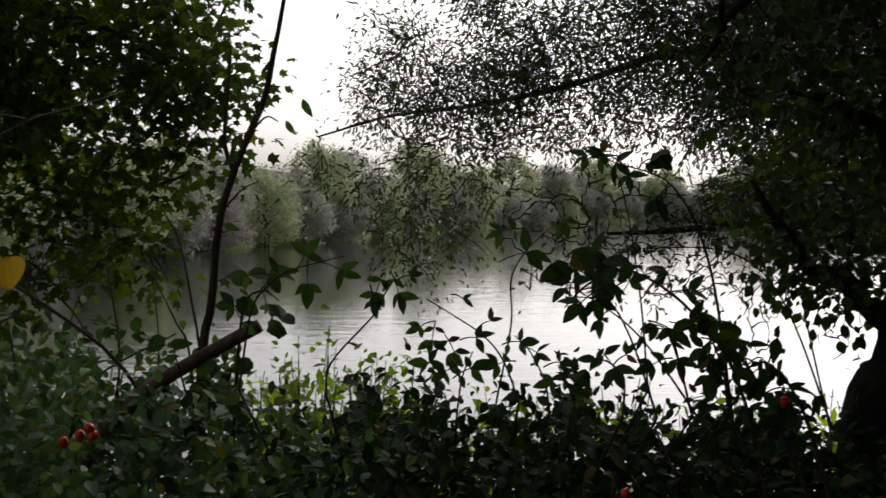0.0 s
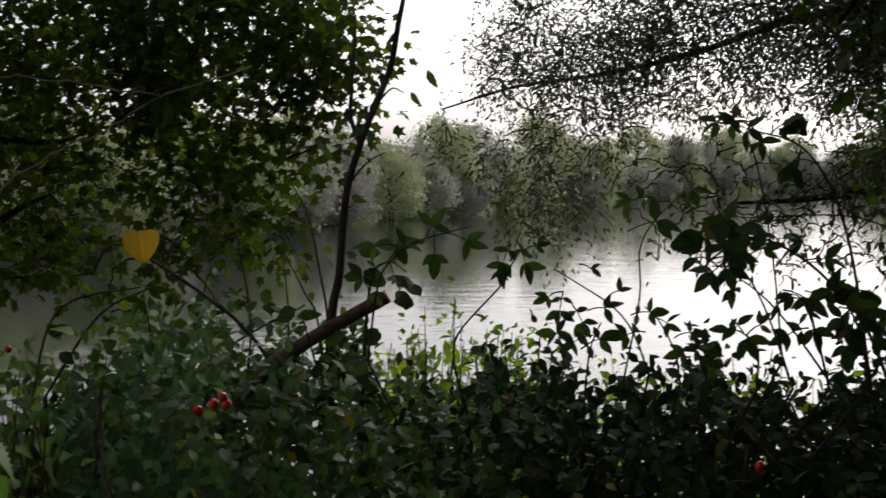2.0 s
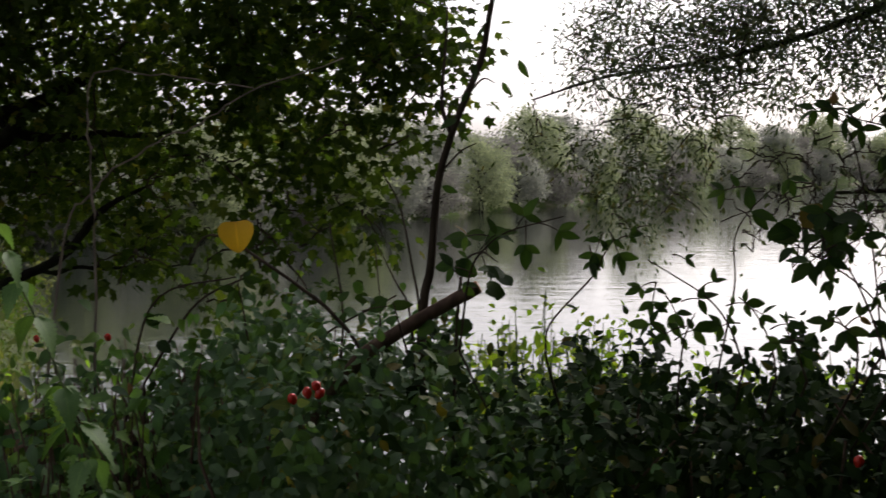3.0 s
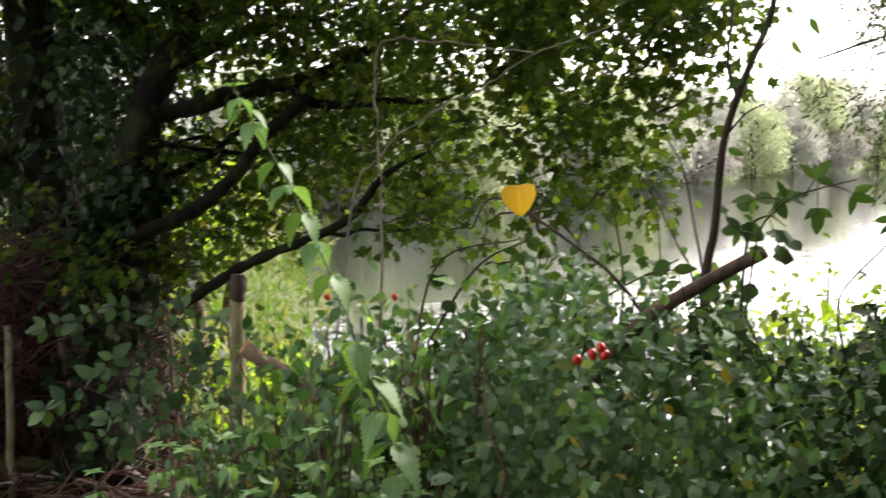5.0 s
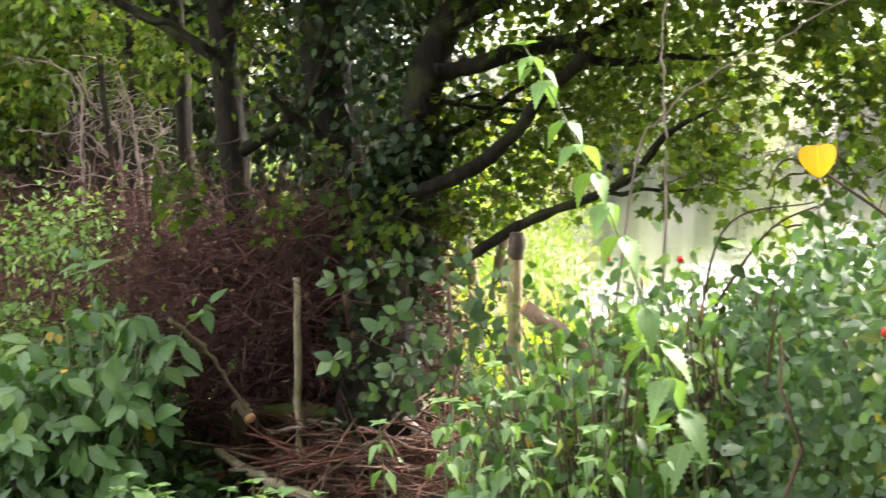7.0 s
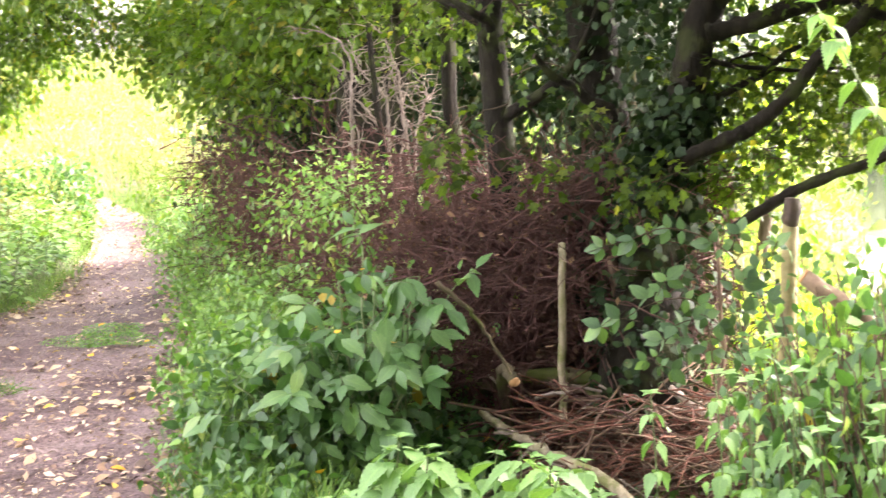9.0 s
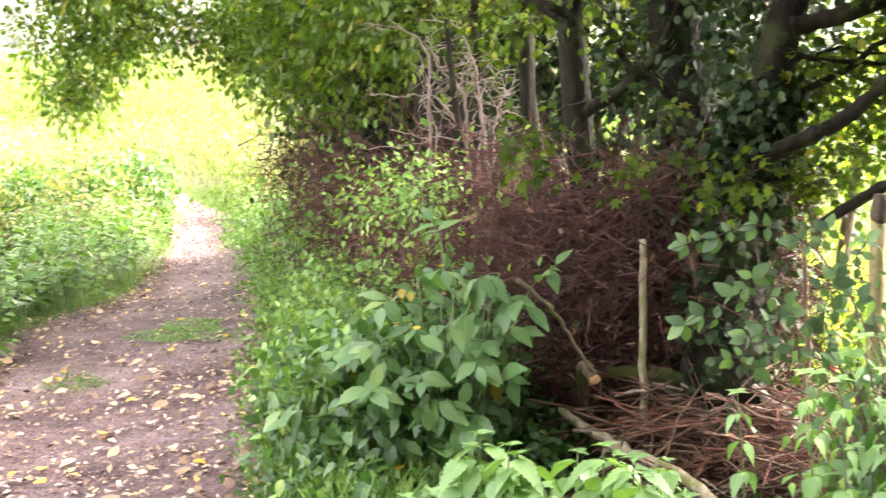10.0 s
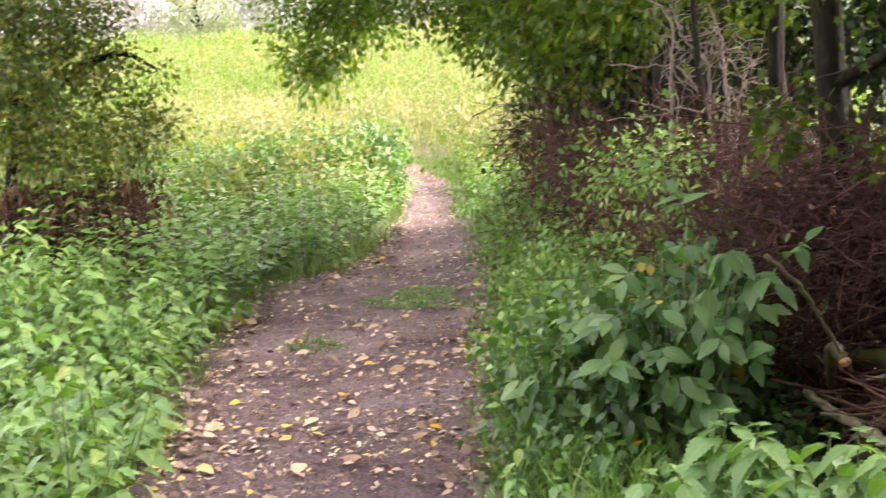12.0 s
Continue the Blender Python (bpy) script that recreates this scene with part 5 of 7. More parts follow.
# long bare shoots
for line in ([(0.530, 2.895, 1.100), (0.386, 2.947, 1.300), (0.242, 2.999, 1.400)], [(0.884, 3.185, 1.000), (0.686, 3.191, 1.420), (0.343, 3.198, 1.460)], [(0.945, 3.483, 1.000), (0.865, 3.486, 1.350), (0.855, 3.486, 1.500)]):
    bramble(line, "thin bare bramble shoot on the lake bank", 0.3, 0.04, 0.6, thick=0.003)

# ---- sapling and the sawn leaning branch in front of the maple ----
sap = thing("sapling", (-0.522, 3.207, float(land(-0.522, 3.207))), "slender leaning sapling with a forked bare stem", "sapling")
main = smooth_line([(-0.561, 3.205, 0.000), (-0.541, 3.195, 0.813), (-0.523, 3.192, 1.215), (-0.505, 3.200, 1.327), (-0.497, 3.208, 1.439), (-0.487, 3.213, 1.526), (-0.460, 3.221, 1.619), (-0.429, 3.229, 1.700), (-0.394, 3.237, 1.787), (-0.376, 3.245, 1.887), (-0.362, 3.250, 1.961), (-0.333, 3.264, 2.160), (-0.297, 3.290, 2.558)], 48)
part("stem", Soup().tube(main, np.interp(np.linspace(0, 1, 48), [0, 0.4, 0.65, 1], [0.012, 0.0085, 0.0075, 0.003]), 9, 0.05), M["twig_dark"], sap)
for line, r in (([(-0.460, 3.221, 1.619), (-0.478, 3.222, 1.669), (-0.481, 3.225, 1.713), (-0.474, 3.230, 1.800), (-0.47, 3.24, 1.9)], 0.006), ([(-0.54, 3.2, 1.1), (-0.533, 3.212, 1.226), (-0.552, 3.217, 1.338), (-0.578, 3.221, 1.464), (-0.615, 3.221, 1.533)], 0.004),
                ([(-0.54, 3.2, 1.1), (-0.558, 3.210, 1.238), (-0.584, 3.211, 1.288), (-0.634, 3.211, 1.389)], 0.0035), ([(-0.487, 3.213, 1.53), (-0.441, 3.21, 1.58), (-0.401, 3.2, 1.60)], 0.003), ([(-0.43, 3.23, 1.70), (-0.39, 3.22, 1.74), (-0.36, 3.2, 1.73)], 0.003)):
    part("side_shoot", Soup().tube(smooth_line(line, 12), np.linspace(r, r * 0.4, 12), 6), M["twig_dark"], sap)
p = np.array([(-0.401, 3.160, 1.610), (-0.461, 3.179, 1.491), (-0.431, 3.180, 1.671), (-0.362, 3.259, 1.859), (-0.422, 3.209, 1.710), (-0.343, 3.279, 1.788), (-0.501, 3.178, 1.732), (-0.412, 3.209, 1.790), (-0.333, 3.289, 1.728)]) + rng.normal(0, 0.015, (9, 3))
leaf_objects(sap, "leaf", BRAMBLE[0], p, rng.normal(0, 0.5, (9, 3)) - [0, 0, 0.6], rng.normal(0, 0.5, (9, 3)) + [0, -0.5, 0.5], rng.uniform(0.03, 0.05, 9))

sawn = thing("sawn_branch", (-0.980, 3.245, float(land(-0.980, 3.245))), "leaning brown branch sawn off square at its tip", "branch")
q = smooth_line([(-0.980, 3.245, 0.000), (-0.800, 3.143, 0.866), (-0.656, 3.050, 1.114), (-0.577, 3.054, 1.183), (-0.479, 3.079, 1.242), (-0.385, 3.090, 1.294)], 24)
wood = part("wood", Soup().tube(q, np.linspace(0.0165, 0.0145, 24), 12, 0.05), M["twig_brown"], sawn)
part("cut_face", Soup().tube(np.array([q[-1], q[-1] + unit(q[-1] - q[-2]) * 0.004]), 0.0142, 12), M["cut_wood"], wood, "sawn face")
p = np.array([(-0.429, 3.070, 1.351), (-0.409, 3.070, 1.370), (-0.439, 3.060, 1.391), (-0.330, 3.090, 1.328), (-0.310, 3.080, 1.298), (-0.325, 3.090, 1.278), (-0.360, 3.090, 1.309), (-0.567, 3.034, 1.273), (-0.596, 3.023, 1.263), (-0.399, 3.060, 1.230), (-0.469, 3.059, 1.221)])
leaf_objects(bramble([(-0.440, 3.090, 1.011), (-0.419, 3.080, 1.310), (-0.379, 3.070, 1.369), (-0.340, 3.080, 1.348)], DARK, 0.08, 0.05, 0.7), "leaf", BRAMBLE[1], p, rng.normal(0, 0.6, (11, 3)) - [0, 0, 0.3], rng.normal(0, 0.4, (11, 3)) + [0, -0.8, 0.4], rng.uniform(0.04, 0.055, 11))

FALL_YELLOW = single("small_yellow_leaf", ROUND, M["yellow_leaf"])

# ---- yellow leaf caught on a bare twig ----
caught = thing("bare_shrub", (-1.004, 3.334, float(land(-1.004, 3.334))), "sparse bare shrub with drooping twigs at the bank", "shrub")
for line, r in (([(-0.621, 3.202, 1.064), (-0.720, 3.197, 1.215), (-0.899, 3.188, 1.348), (-0.983, 3.184, 1.395), (-1.028, 3.181, 1.390), (-1.058, 3.180, 1.331)], 0.005), ([(-1.256, 3.373, 1.023), (-1.104, 3.328, 1.222), (-0.952, 3.286, 1.299)], 0.004), ([(-0.952, 3.286, 0.919), (-0.803, 3.294, 1.137), (-0.604, 3.304, 1.254)], 0.004),
                ([(-1.306, 3.373, 0.923), (-1.226, 3.373, 1.223), (-1.005, 3.384, 1.290)], 0.004), ([(-0.806, 3.394, 0.917), (-0.756, 3.397, 1.166), (-0.786, 3.395, 1.417)], 0.004), ([(-0.706, 3.399, 0.916), (-0.666, 3.401, 1.165), (-0.676, 3.401, 1.365)], 0.003), ([(-1.055, 3.381, 0.921), (-0.905, 3.389, 1.169), (-0.855, 3.392, 1.318)], 0.003)):
    part("twig", Soup().tube(np.vstack([[line[0][0], line[0][1], float(land(line[0][0], line[0][1]))], smooth_line(line, 14)]), np.linspace(r, r * 0.5, 15), 6), M["twig_dark"], caught)
n = 46
p = np.stack([rng.uniform(-1.25, -0.6, n), rng.uniform(3.15, 3.4, n), rng.uniform(1.0, 1.3, n)], 1)
leaf_objects(caught, "leaf", BRAMBLE[1], p, rng.normal(0, 0.5, (n, 3)) - [0, 0, 0.6], rng.normal(0, 0.5, (n, 3)) + [0, -0.5, 0.4], rng.uniform(0.025, 0.045, n))
yl = tagged(new("yellow_leaf", single("yellow_leaf", HEART, M["yellow_leaf"])), "single heart-shaped yellow leaf caught on a twig", "leaf")
yl.matrix_basis = look((-0.945, 3.176, 1.425), (-0.955, -1, 1.7)) @ pose(0, 0, 0, 14, 168, 174) @ Matrix.Scale(0.064, 4)

# ---- sunlit weeds on the slope to the water ----
weeds = thing("bank_weeds", P(6, 5.2, float(land(*P(6, 5.2, 0)[:2]))), "bright yellow-green weeds and sallow shoots by the water", "weeds", kind="stuff")
ws, wl = Soup(), Soup()
for k in range(620):
    a = rng.uniform(-24, 30)
    r = rng.uniform(3.7, 6.9) if a < 16 else rng.uniform(5.4, 6.9)
    b = P(a, r, 0)
    b[2] = float(land(b[0], b[1]))
    hgt = rng.uniform(0.35, 0.75) + (0.25 if 2 < a < 10 else 0)
    top = b + [rng.normal(0, 0.1), rng.normal(0, 0.1), hgt + (0.35 if r < 5.2 else 0.5)]
    top[2] = min(top[2], EYE + (r - 0.45) * (-0.128 if -1 < a < 9 else -0.142) + rng.uniform(-0.15, 0.02))
    q = bend(b, top, 7, 0, 0.015)
    ws.tube(q, np.linspace(0.004, 0.0015, 7), 4, cap=False)
    m = 16
    u = rng.uniform(0.3, 1, m)
    pp = b + (top - b) * u[:, None] + rng.normal(0, 0.03, (m, 3))
    wl.leaves(LANCE, pp, rng.normal(0, 0.7, (m, 3)) + [0, 0, 0.2], rng.normal(0, 0.4, (m, 3)) + [0, 0, 0.9], rng.uniform(0.04, 0.085, m))
part("stem_mass", ws, M["green_stem"], weeds, kind="stuff")
part("foliage", wl, M["bank_weed"], weeds, kind="stuff")
shoot = thing("sallow_shoot", P(5.0, 5.0, float(land(*P(5.0, 5.0, 0)[:2]))), "young sallow shoots with pale green leaves by the water", "shrub")
ss, sl = Soup(), Soup()
for k in range(64):
    a, r = rng.normal(4.6, 2.2), rng.uniform(4.6, 5.3)
    b = P(a, r, 0)
    b[2] = float(land(b[0], b[1]))
    top = b + [rng.normal(0, 0.12), rng.normal(0, 0.1), 0]
    top[2] = rng.uniform(0.75, 1.02) + (0.12 if k < 4 else 0)
    ss.tube(bend(b, top, 7, 0, 0.02), np.linspace(0.005, 0.0015, 7), 4, cap=False)
    m = 34
    pp = b + (top - b) * rng.uniform(0.4, 1, m)[:, None] + rng.normal(0, 0.035, (m, 3))
    sl.leaves(OVATE, pp, rng.normal(0, 0.7, (m, 3)) + [0, 0, 0.3], rng.normal(0, 0.4, (m, 3)) + [0, 0, 0.9], rng.uniform(0.025, 0.05, m))
part("stem_mass", ss, M["green_stem"], shoot, kind="stuff")
part("foliage", sl, M["bank_weed"], shoot, kind="stuff")

# ---- sunlit scrub beyond the maple, on the lake's near corner ----
scrub = thing("waterside_scrub", P(33, 12, float(land(*P(33, 12, 0)[:2]))), "sunlit yellow-green scrub and reeds by the lake corner", "scrub", kind="stuff")
sc = Soup()
n = 36000
az, r = rng.uniform(23, 50, n), rng.uniform(8.5, 26, n)
x, y = plan(az, r)
g = land(x, y)
keep = g > WATER - 0.05
x, y, g, r = x[keep], y[keep], g[keep], r[keep]
sc.leaves(LANCE, np.stack([x, y, g + rng.uniform(0, 1, len(x)) ** 1.3 * np.interp(r, [8, 26], [0.8, 1.5])], 1), rng.normal(0, 0.6, (len(x), 3)) + [0, 0, 0.8], rng.normal(0, 1, (len(x), 3)), rng.uniform(0.06, 0.15, len(x)))
part("foliage", sc, M["meadow"], scrub, kind="stuff")

# ---- fence post, stakes and logs by the brush pile ----
post = thing("fence_post", (-2.290, 4.091, float(land(-2.290, 4.091))), "weathered round wooden post with a rotten dark top", "post")
part("shaft", Soup().tube(bend((-2.296, 4.091, -0.150), (-2.255, 4.107, 1.008), 10, 0, 0.004), np.linspace(0.028, 0.025, 10), 12, 0.08), M["post_wood"], post)
part("cap", Soup().tube(bend((-2.255, 4.107, 1.003), (-2.250, 4.110, 1.093), 5), [0.0255, 0.028, 0.029, 0.027, 0.024], 12, 0.2), M["post_top_wood"], post, "rotten dark post top")
stake = thing("stake", (-3.082, 3.915, 0.000), "thin pale upright stick beside the dead hedge", "stick")
part("wood", Soup().tube(bend((-3.092, 3.915, -0.100), (-3.072, 3.925, 0.912), 14, 0, 0.006), np.linspace(0.016, 0.013, 14), 9, 0.08), M["bark_pale"], stake)
for base, tip, r, label in (((-2.913, 4.149, -0.050), (-3.005, 4.126, 0.845), 0.024, "short brown stump stem beside the ivy trunk"), ((-2.748, 4.155, -0.050), (-2.789, 4.154, 0.646), 0.02, "short brown stump stem beside the ivy trunk"), ((-2.476, 4.065, -0.050), (-2.529, 4.093, 0.977), 0.009, "thin brown upright stem")):
    s = thing("stump_stem", (base[0], base[1], 0), label, "stick")
    part("wood", Soup().tube(bend(base, tip, 8, 0, 0.01), np.linspace(r, r * 0.8, 8), 9, 0.08), M["twig_brown"], s)


def log(name, line, r0, r1, mat, label, cut=None, sides=12, n=20):
    q = smooth_line(line, n) + rng.normal(0, 0.004, (n, 3))
    t = thing(name, tuple(q[0]), label, "log")
    wood = part("wood", Soup().tube(q, np.linspace(r0, r1, n), sides, 0.09), M[mat], t)
    if cut:
        d = unit(q[0] - q[1])
        part("cut_face", Soup().tube(np.array([q[0], q[0] + d * 0.005]), [r0 * 0.97, r0 * 0.92], sides, 0.14), M[cut], wood, "pale sawn face")
    return t


log("cut_log", [(-3.125, 3.706, 0.437), (-3.206, 3.743, 0.463), (-3.270, 3.800, 0.400), (-3.340, 3.890, 0.250), (-3.400, 3.980, 0.050)], 0.021, 0.024, "bark_mossy", "mossy log lying in the hedge with an orange sawn end", "cut_wood")
log("leaning_stick", [(-3.139, 3.723, 0.433), (-3.154, 3.620, 0.595), (-3.157, 3.519, 0.720), (-3.192, 3.398, 0.834)], 0.0055, 0.009, "bark_mossy", "thin stick leaning out of the brush pile")
log("fallen_branch", [(-3.396, 3.812, 0.246), (-3.191, 3.782, 0.204), (-2.962, 3.732, 0.183), (-2.703, 3.702, 0.143), (-2.443, 3.671, 0.020)], 0.017, 0.021, "bark_pale", "pale lichen-spotted fallen branch", "cut_wood")
log("mossy_branch", [(-3.222, 4.097, 0.353), (-3.024, 4.056, 0.332), (-2.868, 4.032, 0.268), (-2.754, 4.016, 0.205), (-2.557, 3.993, 0.050)], 0.028, 0.022, "bark_mossy", "mossy broken branch on the brush pile")
log("grey_branch", [(-2.850, 4.132, 0.418), (-2.716, 4.136, 0.354), (-2.561, 4.152, 0.259), (-2.406, 4.147, 0.120)], 0.017, 0.013, "twig_grey", "grey lichened branch on the brush pile")
log("pale_branch", [(-3.081, 4.222, 0.258), (-2.874, 4.230, 0.269), (-2.668, 4.257, 0.280)], 0.02, 0.015, "bark_pale", "pale branch buried in the brush pile")
log("old_log", [(-3.535, 3.954, 0.310), (-3.281, 4.015, 0.373), (-3.076, 4.073, 0.374), (-2.923, 4.129, 0.311)], 0.035, 0.03, "bark_mossy", "half-hidden mossy log under the hedge")
log("peeled_log", [(-1.827, 3.433, 0.977), (-1.756, 3.483, 0.905), (-1.696, 3.527, 0.838), (-1.644, 3.564, 0.748), (-1.677, 3.724, 0.548), (-1.710, 3.864, 0.02)], 0.021, 0.025, "peeled_wood", "reddish peeled log leaning in the thicket", "cut_wood")
log("brown_log", [(-1.196, 3.548, 0.912), (-1.277, 3.527, 0.876), (-1.347, 3.513, 0.847), (-1.435, 3.487, 0.809), (-1.509, 3.465, 0.734), (-1.539, 3.625, 0.534), (-1.569, 3.765, 0.02)], 0.016, 0.019, "twig_brown", "brown branch lying through the leaves")
log("thin_branch", [(-1.578, 3.371, 0.754), (-1.640, 3.354, 0.742), (-1.703, 3.336, 0.727), (-1.787, 3.305, 0.702), (-1.823, 3.465, 0.502), (-1.858, 3.605, 0.02)], 0.007, 0.006, "twig_brown", "thin brown branch in the thicket")
log("bank_log", [(-1.557, 3.443, 0.773), (-1.495, 3.468, 0.696), (-1.425, 3.497, 0.619), (-1.397, 3.509, 0.02)], 0.05, 0.045, "bark_mossy", "dark log lying under the thicket")

# ---- brush pile of red-brown twigs ----
pile = thing("brush_pile", (-2.818, 4.083, 0.000), "heap of cut red-brown twigs and sticks", "brush pile")
for name, mat, count, lo, hi in (("red_twig_mass", "twig_red", 520, 0.0014, 0.0036), ("brown_twig_mass", "twig_brown", 520, 0.0015, 0.0055), ("stick", "twig_grey", 44, 0.003, 0.007)):
    s = Soup()
    for k in range(count):
        c = np.array([-2.818, 4.083, 0.141]) + rng.normal(0, 1, 3) * [0.27, 0.17, 0.09]
        c[1], c[2] = max(c[1], 3.915), np.clip(c[2], 0.02, 0.33)
        a = rng.uniform(0, 6.28) if k % 3 == 0 else rng.normal(0.35, 1.0)
        d = np.array([math.cos(a), math.sin(a), rng.normal(0, 0.38)]) * rng.uniform(0.1, 0.34)
        q = bend(c - d, c + d, 5, rng.normal(0.01, 0.03), 0.012)
        q[:, 2] = np.maximum(q[:, 2], 0.01)
        s.tube(q, rng.uniform(lo, hi), 5)
        if name == "stick":
            part(name, s, M[mat], pile)
            s = Soup()
    if name != "stick":
        part(name, s, M[mat], pile, kind="stuff")

# ---- dead hedge: a wall of brown brushwood ----
hedge = thing("dead_hedge", (-3.858, 4.334, 0.000), "dead hedge of tangled brown brushwood", "hedge")
hs = Soup()
spine = smooth_line([(-3.087, 4.420), (-3.491, 4.125), (-3.901, 4.133), (-4.523, 4.347), (-5.554, 4.735), (-6.792, 5.207), (-7.830, 5.743)], 60)
for k in range(6200):
    u = rng.uniform(0, 1) ** 2.1
    c = spine[int(u * 59)]
    z = rng.uniform(0.05, 1) ** 0.8 * (0.95 + 0.14 * math.sin(u * 31) + 0.1 * math.sin(u * 77 + 1)) * np.interp(u, [0, 0.3, 0.5, 1], [1.05, 1.05, 1.1, 1.2])
    p0 = np.array([c[0] + rng.normal(0, 0.14), c[1] + rng.normal(0, 0.16), z])
    d = unit(np.array([rng.normal(0, 0.8), rng.normal(0, 0.6), rng.normal(0.35, 0.7)])) * rng.uniform(0.12, 0.4)
    q = bend(p0 - d * 0.5, p0 + d, 5, 0.02, 0.02)
    q[:, 2] = np.maximum(q[:, 2], 0.01)
    hs.tube(q, np.linspace(rng.uniform(0.002, 0.0048), 0.0013, 5), 4, cap=False)
part("brushwood", hs, M["twig_hedge"], hedge, kind="stuff")
hl = Soup()
n = 4200
c = spine[(rng.uniform(0, 1, n) ** 1.6 * 59).astype(int)]
hl.leaves(SIMPLE, np.stack([c[:, 0] + rng.normal(0, 0.15, n), c[:, 1] + rng.normal(0, 0.15, n), rng.uniform(0.02, 1.05, n)], 1), rng.normal(0, 1, (n, 3)), rng.normal(0, 1, (n, 3)), rng.uniform(0.02, 0.045, n))
part("dry_leaves", hl, M["dry_leaf"], hedge, "dry brown leaves caught in it", kind="stuff")
for base, tip, r in (((-4.476, 4.450, 0.000), (-4.543, 4.346, 1.773), 0.028), ((-4.058, 4.224, 0.000), (-4.086, 4.173, 1.102), 0.02), ((-4.845, 4.727, 0.000), (-4.744, 4.733, 2.026), 0.05), ((-4.174, 4.566, 0.000), (-4.276, 4.561, 2.125), 0.06)):
    part("upright_stem", Soup().tube(bend(base, tip, 10, 0, 0.012), np.linspace(r * 0.8, r * 0.5, 10), 9, 0.1), M["bark_dark"], hedge)
# pale bare branches above it
bare_bush = thing("bare_branches", (-4.564, 4.457, 0.000), "pale grey bare branches rising from the dead hedge", "shrub")
for line, r in (([(-4.68, 4.32, 0.98), (-4.70, 4.35, 1.22), (-4.72, 4.37, 1.46), (-4.73, 4.39, 1.60), (-4.77, 4.37, 1.69), (-4.82, 4.31, 1.74), (-4.85, 4.29, 1.76)], 0.0085),
                ([(-4.59, 4.43, 0.98), (-4.60, 4.46, 1.21), (-4.63, 4.45, 1.31), (-4.66, 4.42, 1.37), (-4.70, 4.39, 1.42), (-4.74, 4.34, 1.43), (-4.83, 4.23, 1.42)], 0.0070),
                ([(-4.56, 4.47, 0.97), (-4.59, 4.48, 1.24), (-4.61, 4.50, 1.41), (-4.65, 4.47, 1.48), (-4.70, 4.43, 1.56), (-4.72, 4.41, 1.61), (-4.74, 4.40, 1.70)], 0.0070),
                ([(-4.50, 4.53, 0.94), (-4.53, 4.55, 1.18), (-4.56, 4.55, 1.37), (-4.58, 4.56, 1.53), (-4.61, 4.55, 1.61), (-4.64, 4.53, 1.70), (-4.67, 4.50, 1.76)], 0.0085),
                ([(-4.49, 4.55, 0.97), (-4.51, 4.58, 1.22), (-4.50, 4.62, 1.34), (-4.50, 4.64, 1.40), (-4.47, 4.68, 1.44)], 0.0065),
                ([(-4.53, 4.50, 1.00), (-4.55, 4.53, 1.21), (-4.54, 4.56, 1.31), (-4.58, 4.54, 1.42), (-4.59, 4.54, 1.50)], 0.0060)):
    q = smooth_line(line, 26) + rng.normal(0, 0.004, (26, 3))
    q = np.vstack([[q[0][0], q[0][1], -0.02], q])
    stem = part("branch", Soup().tube(q, np.linspace(r * 1.25, r * 0.35, 27), 7, 0.06), M["twig_grey"], bare_bush)
    bt = Soup()
    for k in range(13):
        p0 = q[rng.integers(6, 26)]
        d = unit(rng.normal(0, 1, 3) * [1, 0.6, 0.6] + [0, 0, 0.35])
        w = bend(p0, p0 + d * rng.uniform(0.08, 0.3), 6, rng.uniform(-0.03, 0.04), 0.012)
        bt.tube(w, np.linspace(0.003, 0.0012, 6), 4, cap=False)
        bt.tube(bend(w[3], w[3] + unit(d + rng.normal(0, 0.6, 3)) * rng.uniform(0.05, 0.16), 4, 0, 0.006), np.linspace(0.002, 0.001, 4), 4, cap=False)
    part("twig_mass", bt, M["twig_grey"], stem, kind="stuff")
for line in ([(-4.68, 4.32, 0.98), (-4.68, 4.37, 1.22), (-4.70, 4.37, 1.32), (-4.72, 4.36, 1.42)],
             [(-4.60, 4.46, 1.21), (-4.69, 4.36, 1.23), (-4.73, 4.30, 1.20), (-4.88, 4.11, 1.19)],
             [(-4.63, 4.45, 1.31), (-4.67, 4.41, 1.35), (-4.73, 4.34, 1.34)],
             [(-4.72, 4.36, 1.42), (-4.68, 4.40, 1.34), (-4.62, 4.46, 1.26)],
             [(-4.58, 4.56, 1.53), (-4.62, 4.52, 1.52), (-4.69, 4.42, 1.54)],
             [(-4.56, 4.55, 1.37), (-4.55, 4.59, 1.47), (-4.50, 4.64, 1.47)],
             [(-4.73, 4.38, 1.56), (-4.77, 4.34, 1.57), (-4.79, 4.32, 1.60)],
             [(-4.70, 4.35, 1.22), (-4.74, 4.30, 1.24), (-4.82, 4.20, 1.28)],
             [(-4.50, 4.62, 1.34), (-4.46, 4.67, 1.33), (-4.40, 4.74, 1.28)],
             [(-4.53, 4.55, 1.18), (-4.49, 4.60, 1.20), (-4.45, 4.66, 1.24)],
             [(-4.59, 4.48, 1.24), (-4.58, 4.51, 1.30), (-4.57, 4.53, 1.34)],
             [(-4.61, 4.55, 1.61), (-4.65, 4.50, 1.62), (-4.68, 4.46, 1.62)]):
    part("side_branch", Soup().tube(smooth_line(line, 12) + rng.normal(0, 0.004, (12, 3)), np.linspace(0.0048, 0.0022, 12), 6), M["twig_grey"], bare_bush)

# green growth through and before the hedge
hg = thing("hedge_undergrowth", (-5.121, 4.213, 0.000), "low green undergrowth of leaves before the hedge", "undergrowth", kind="stuff")
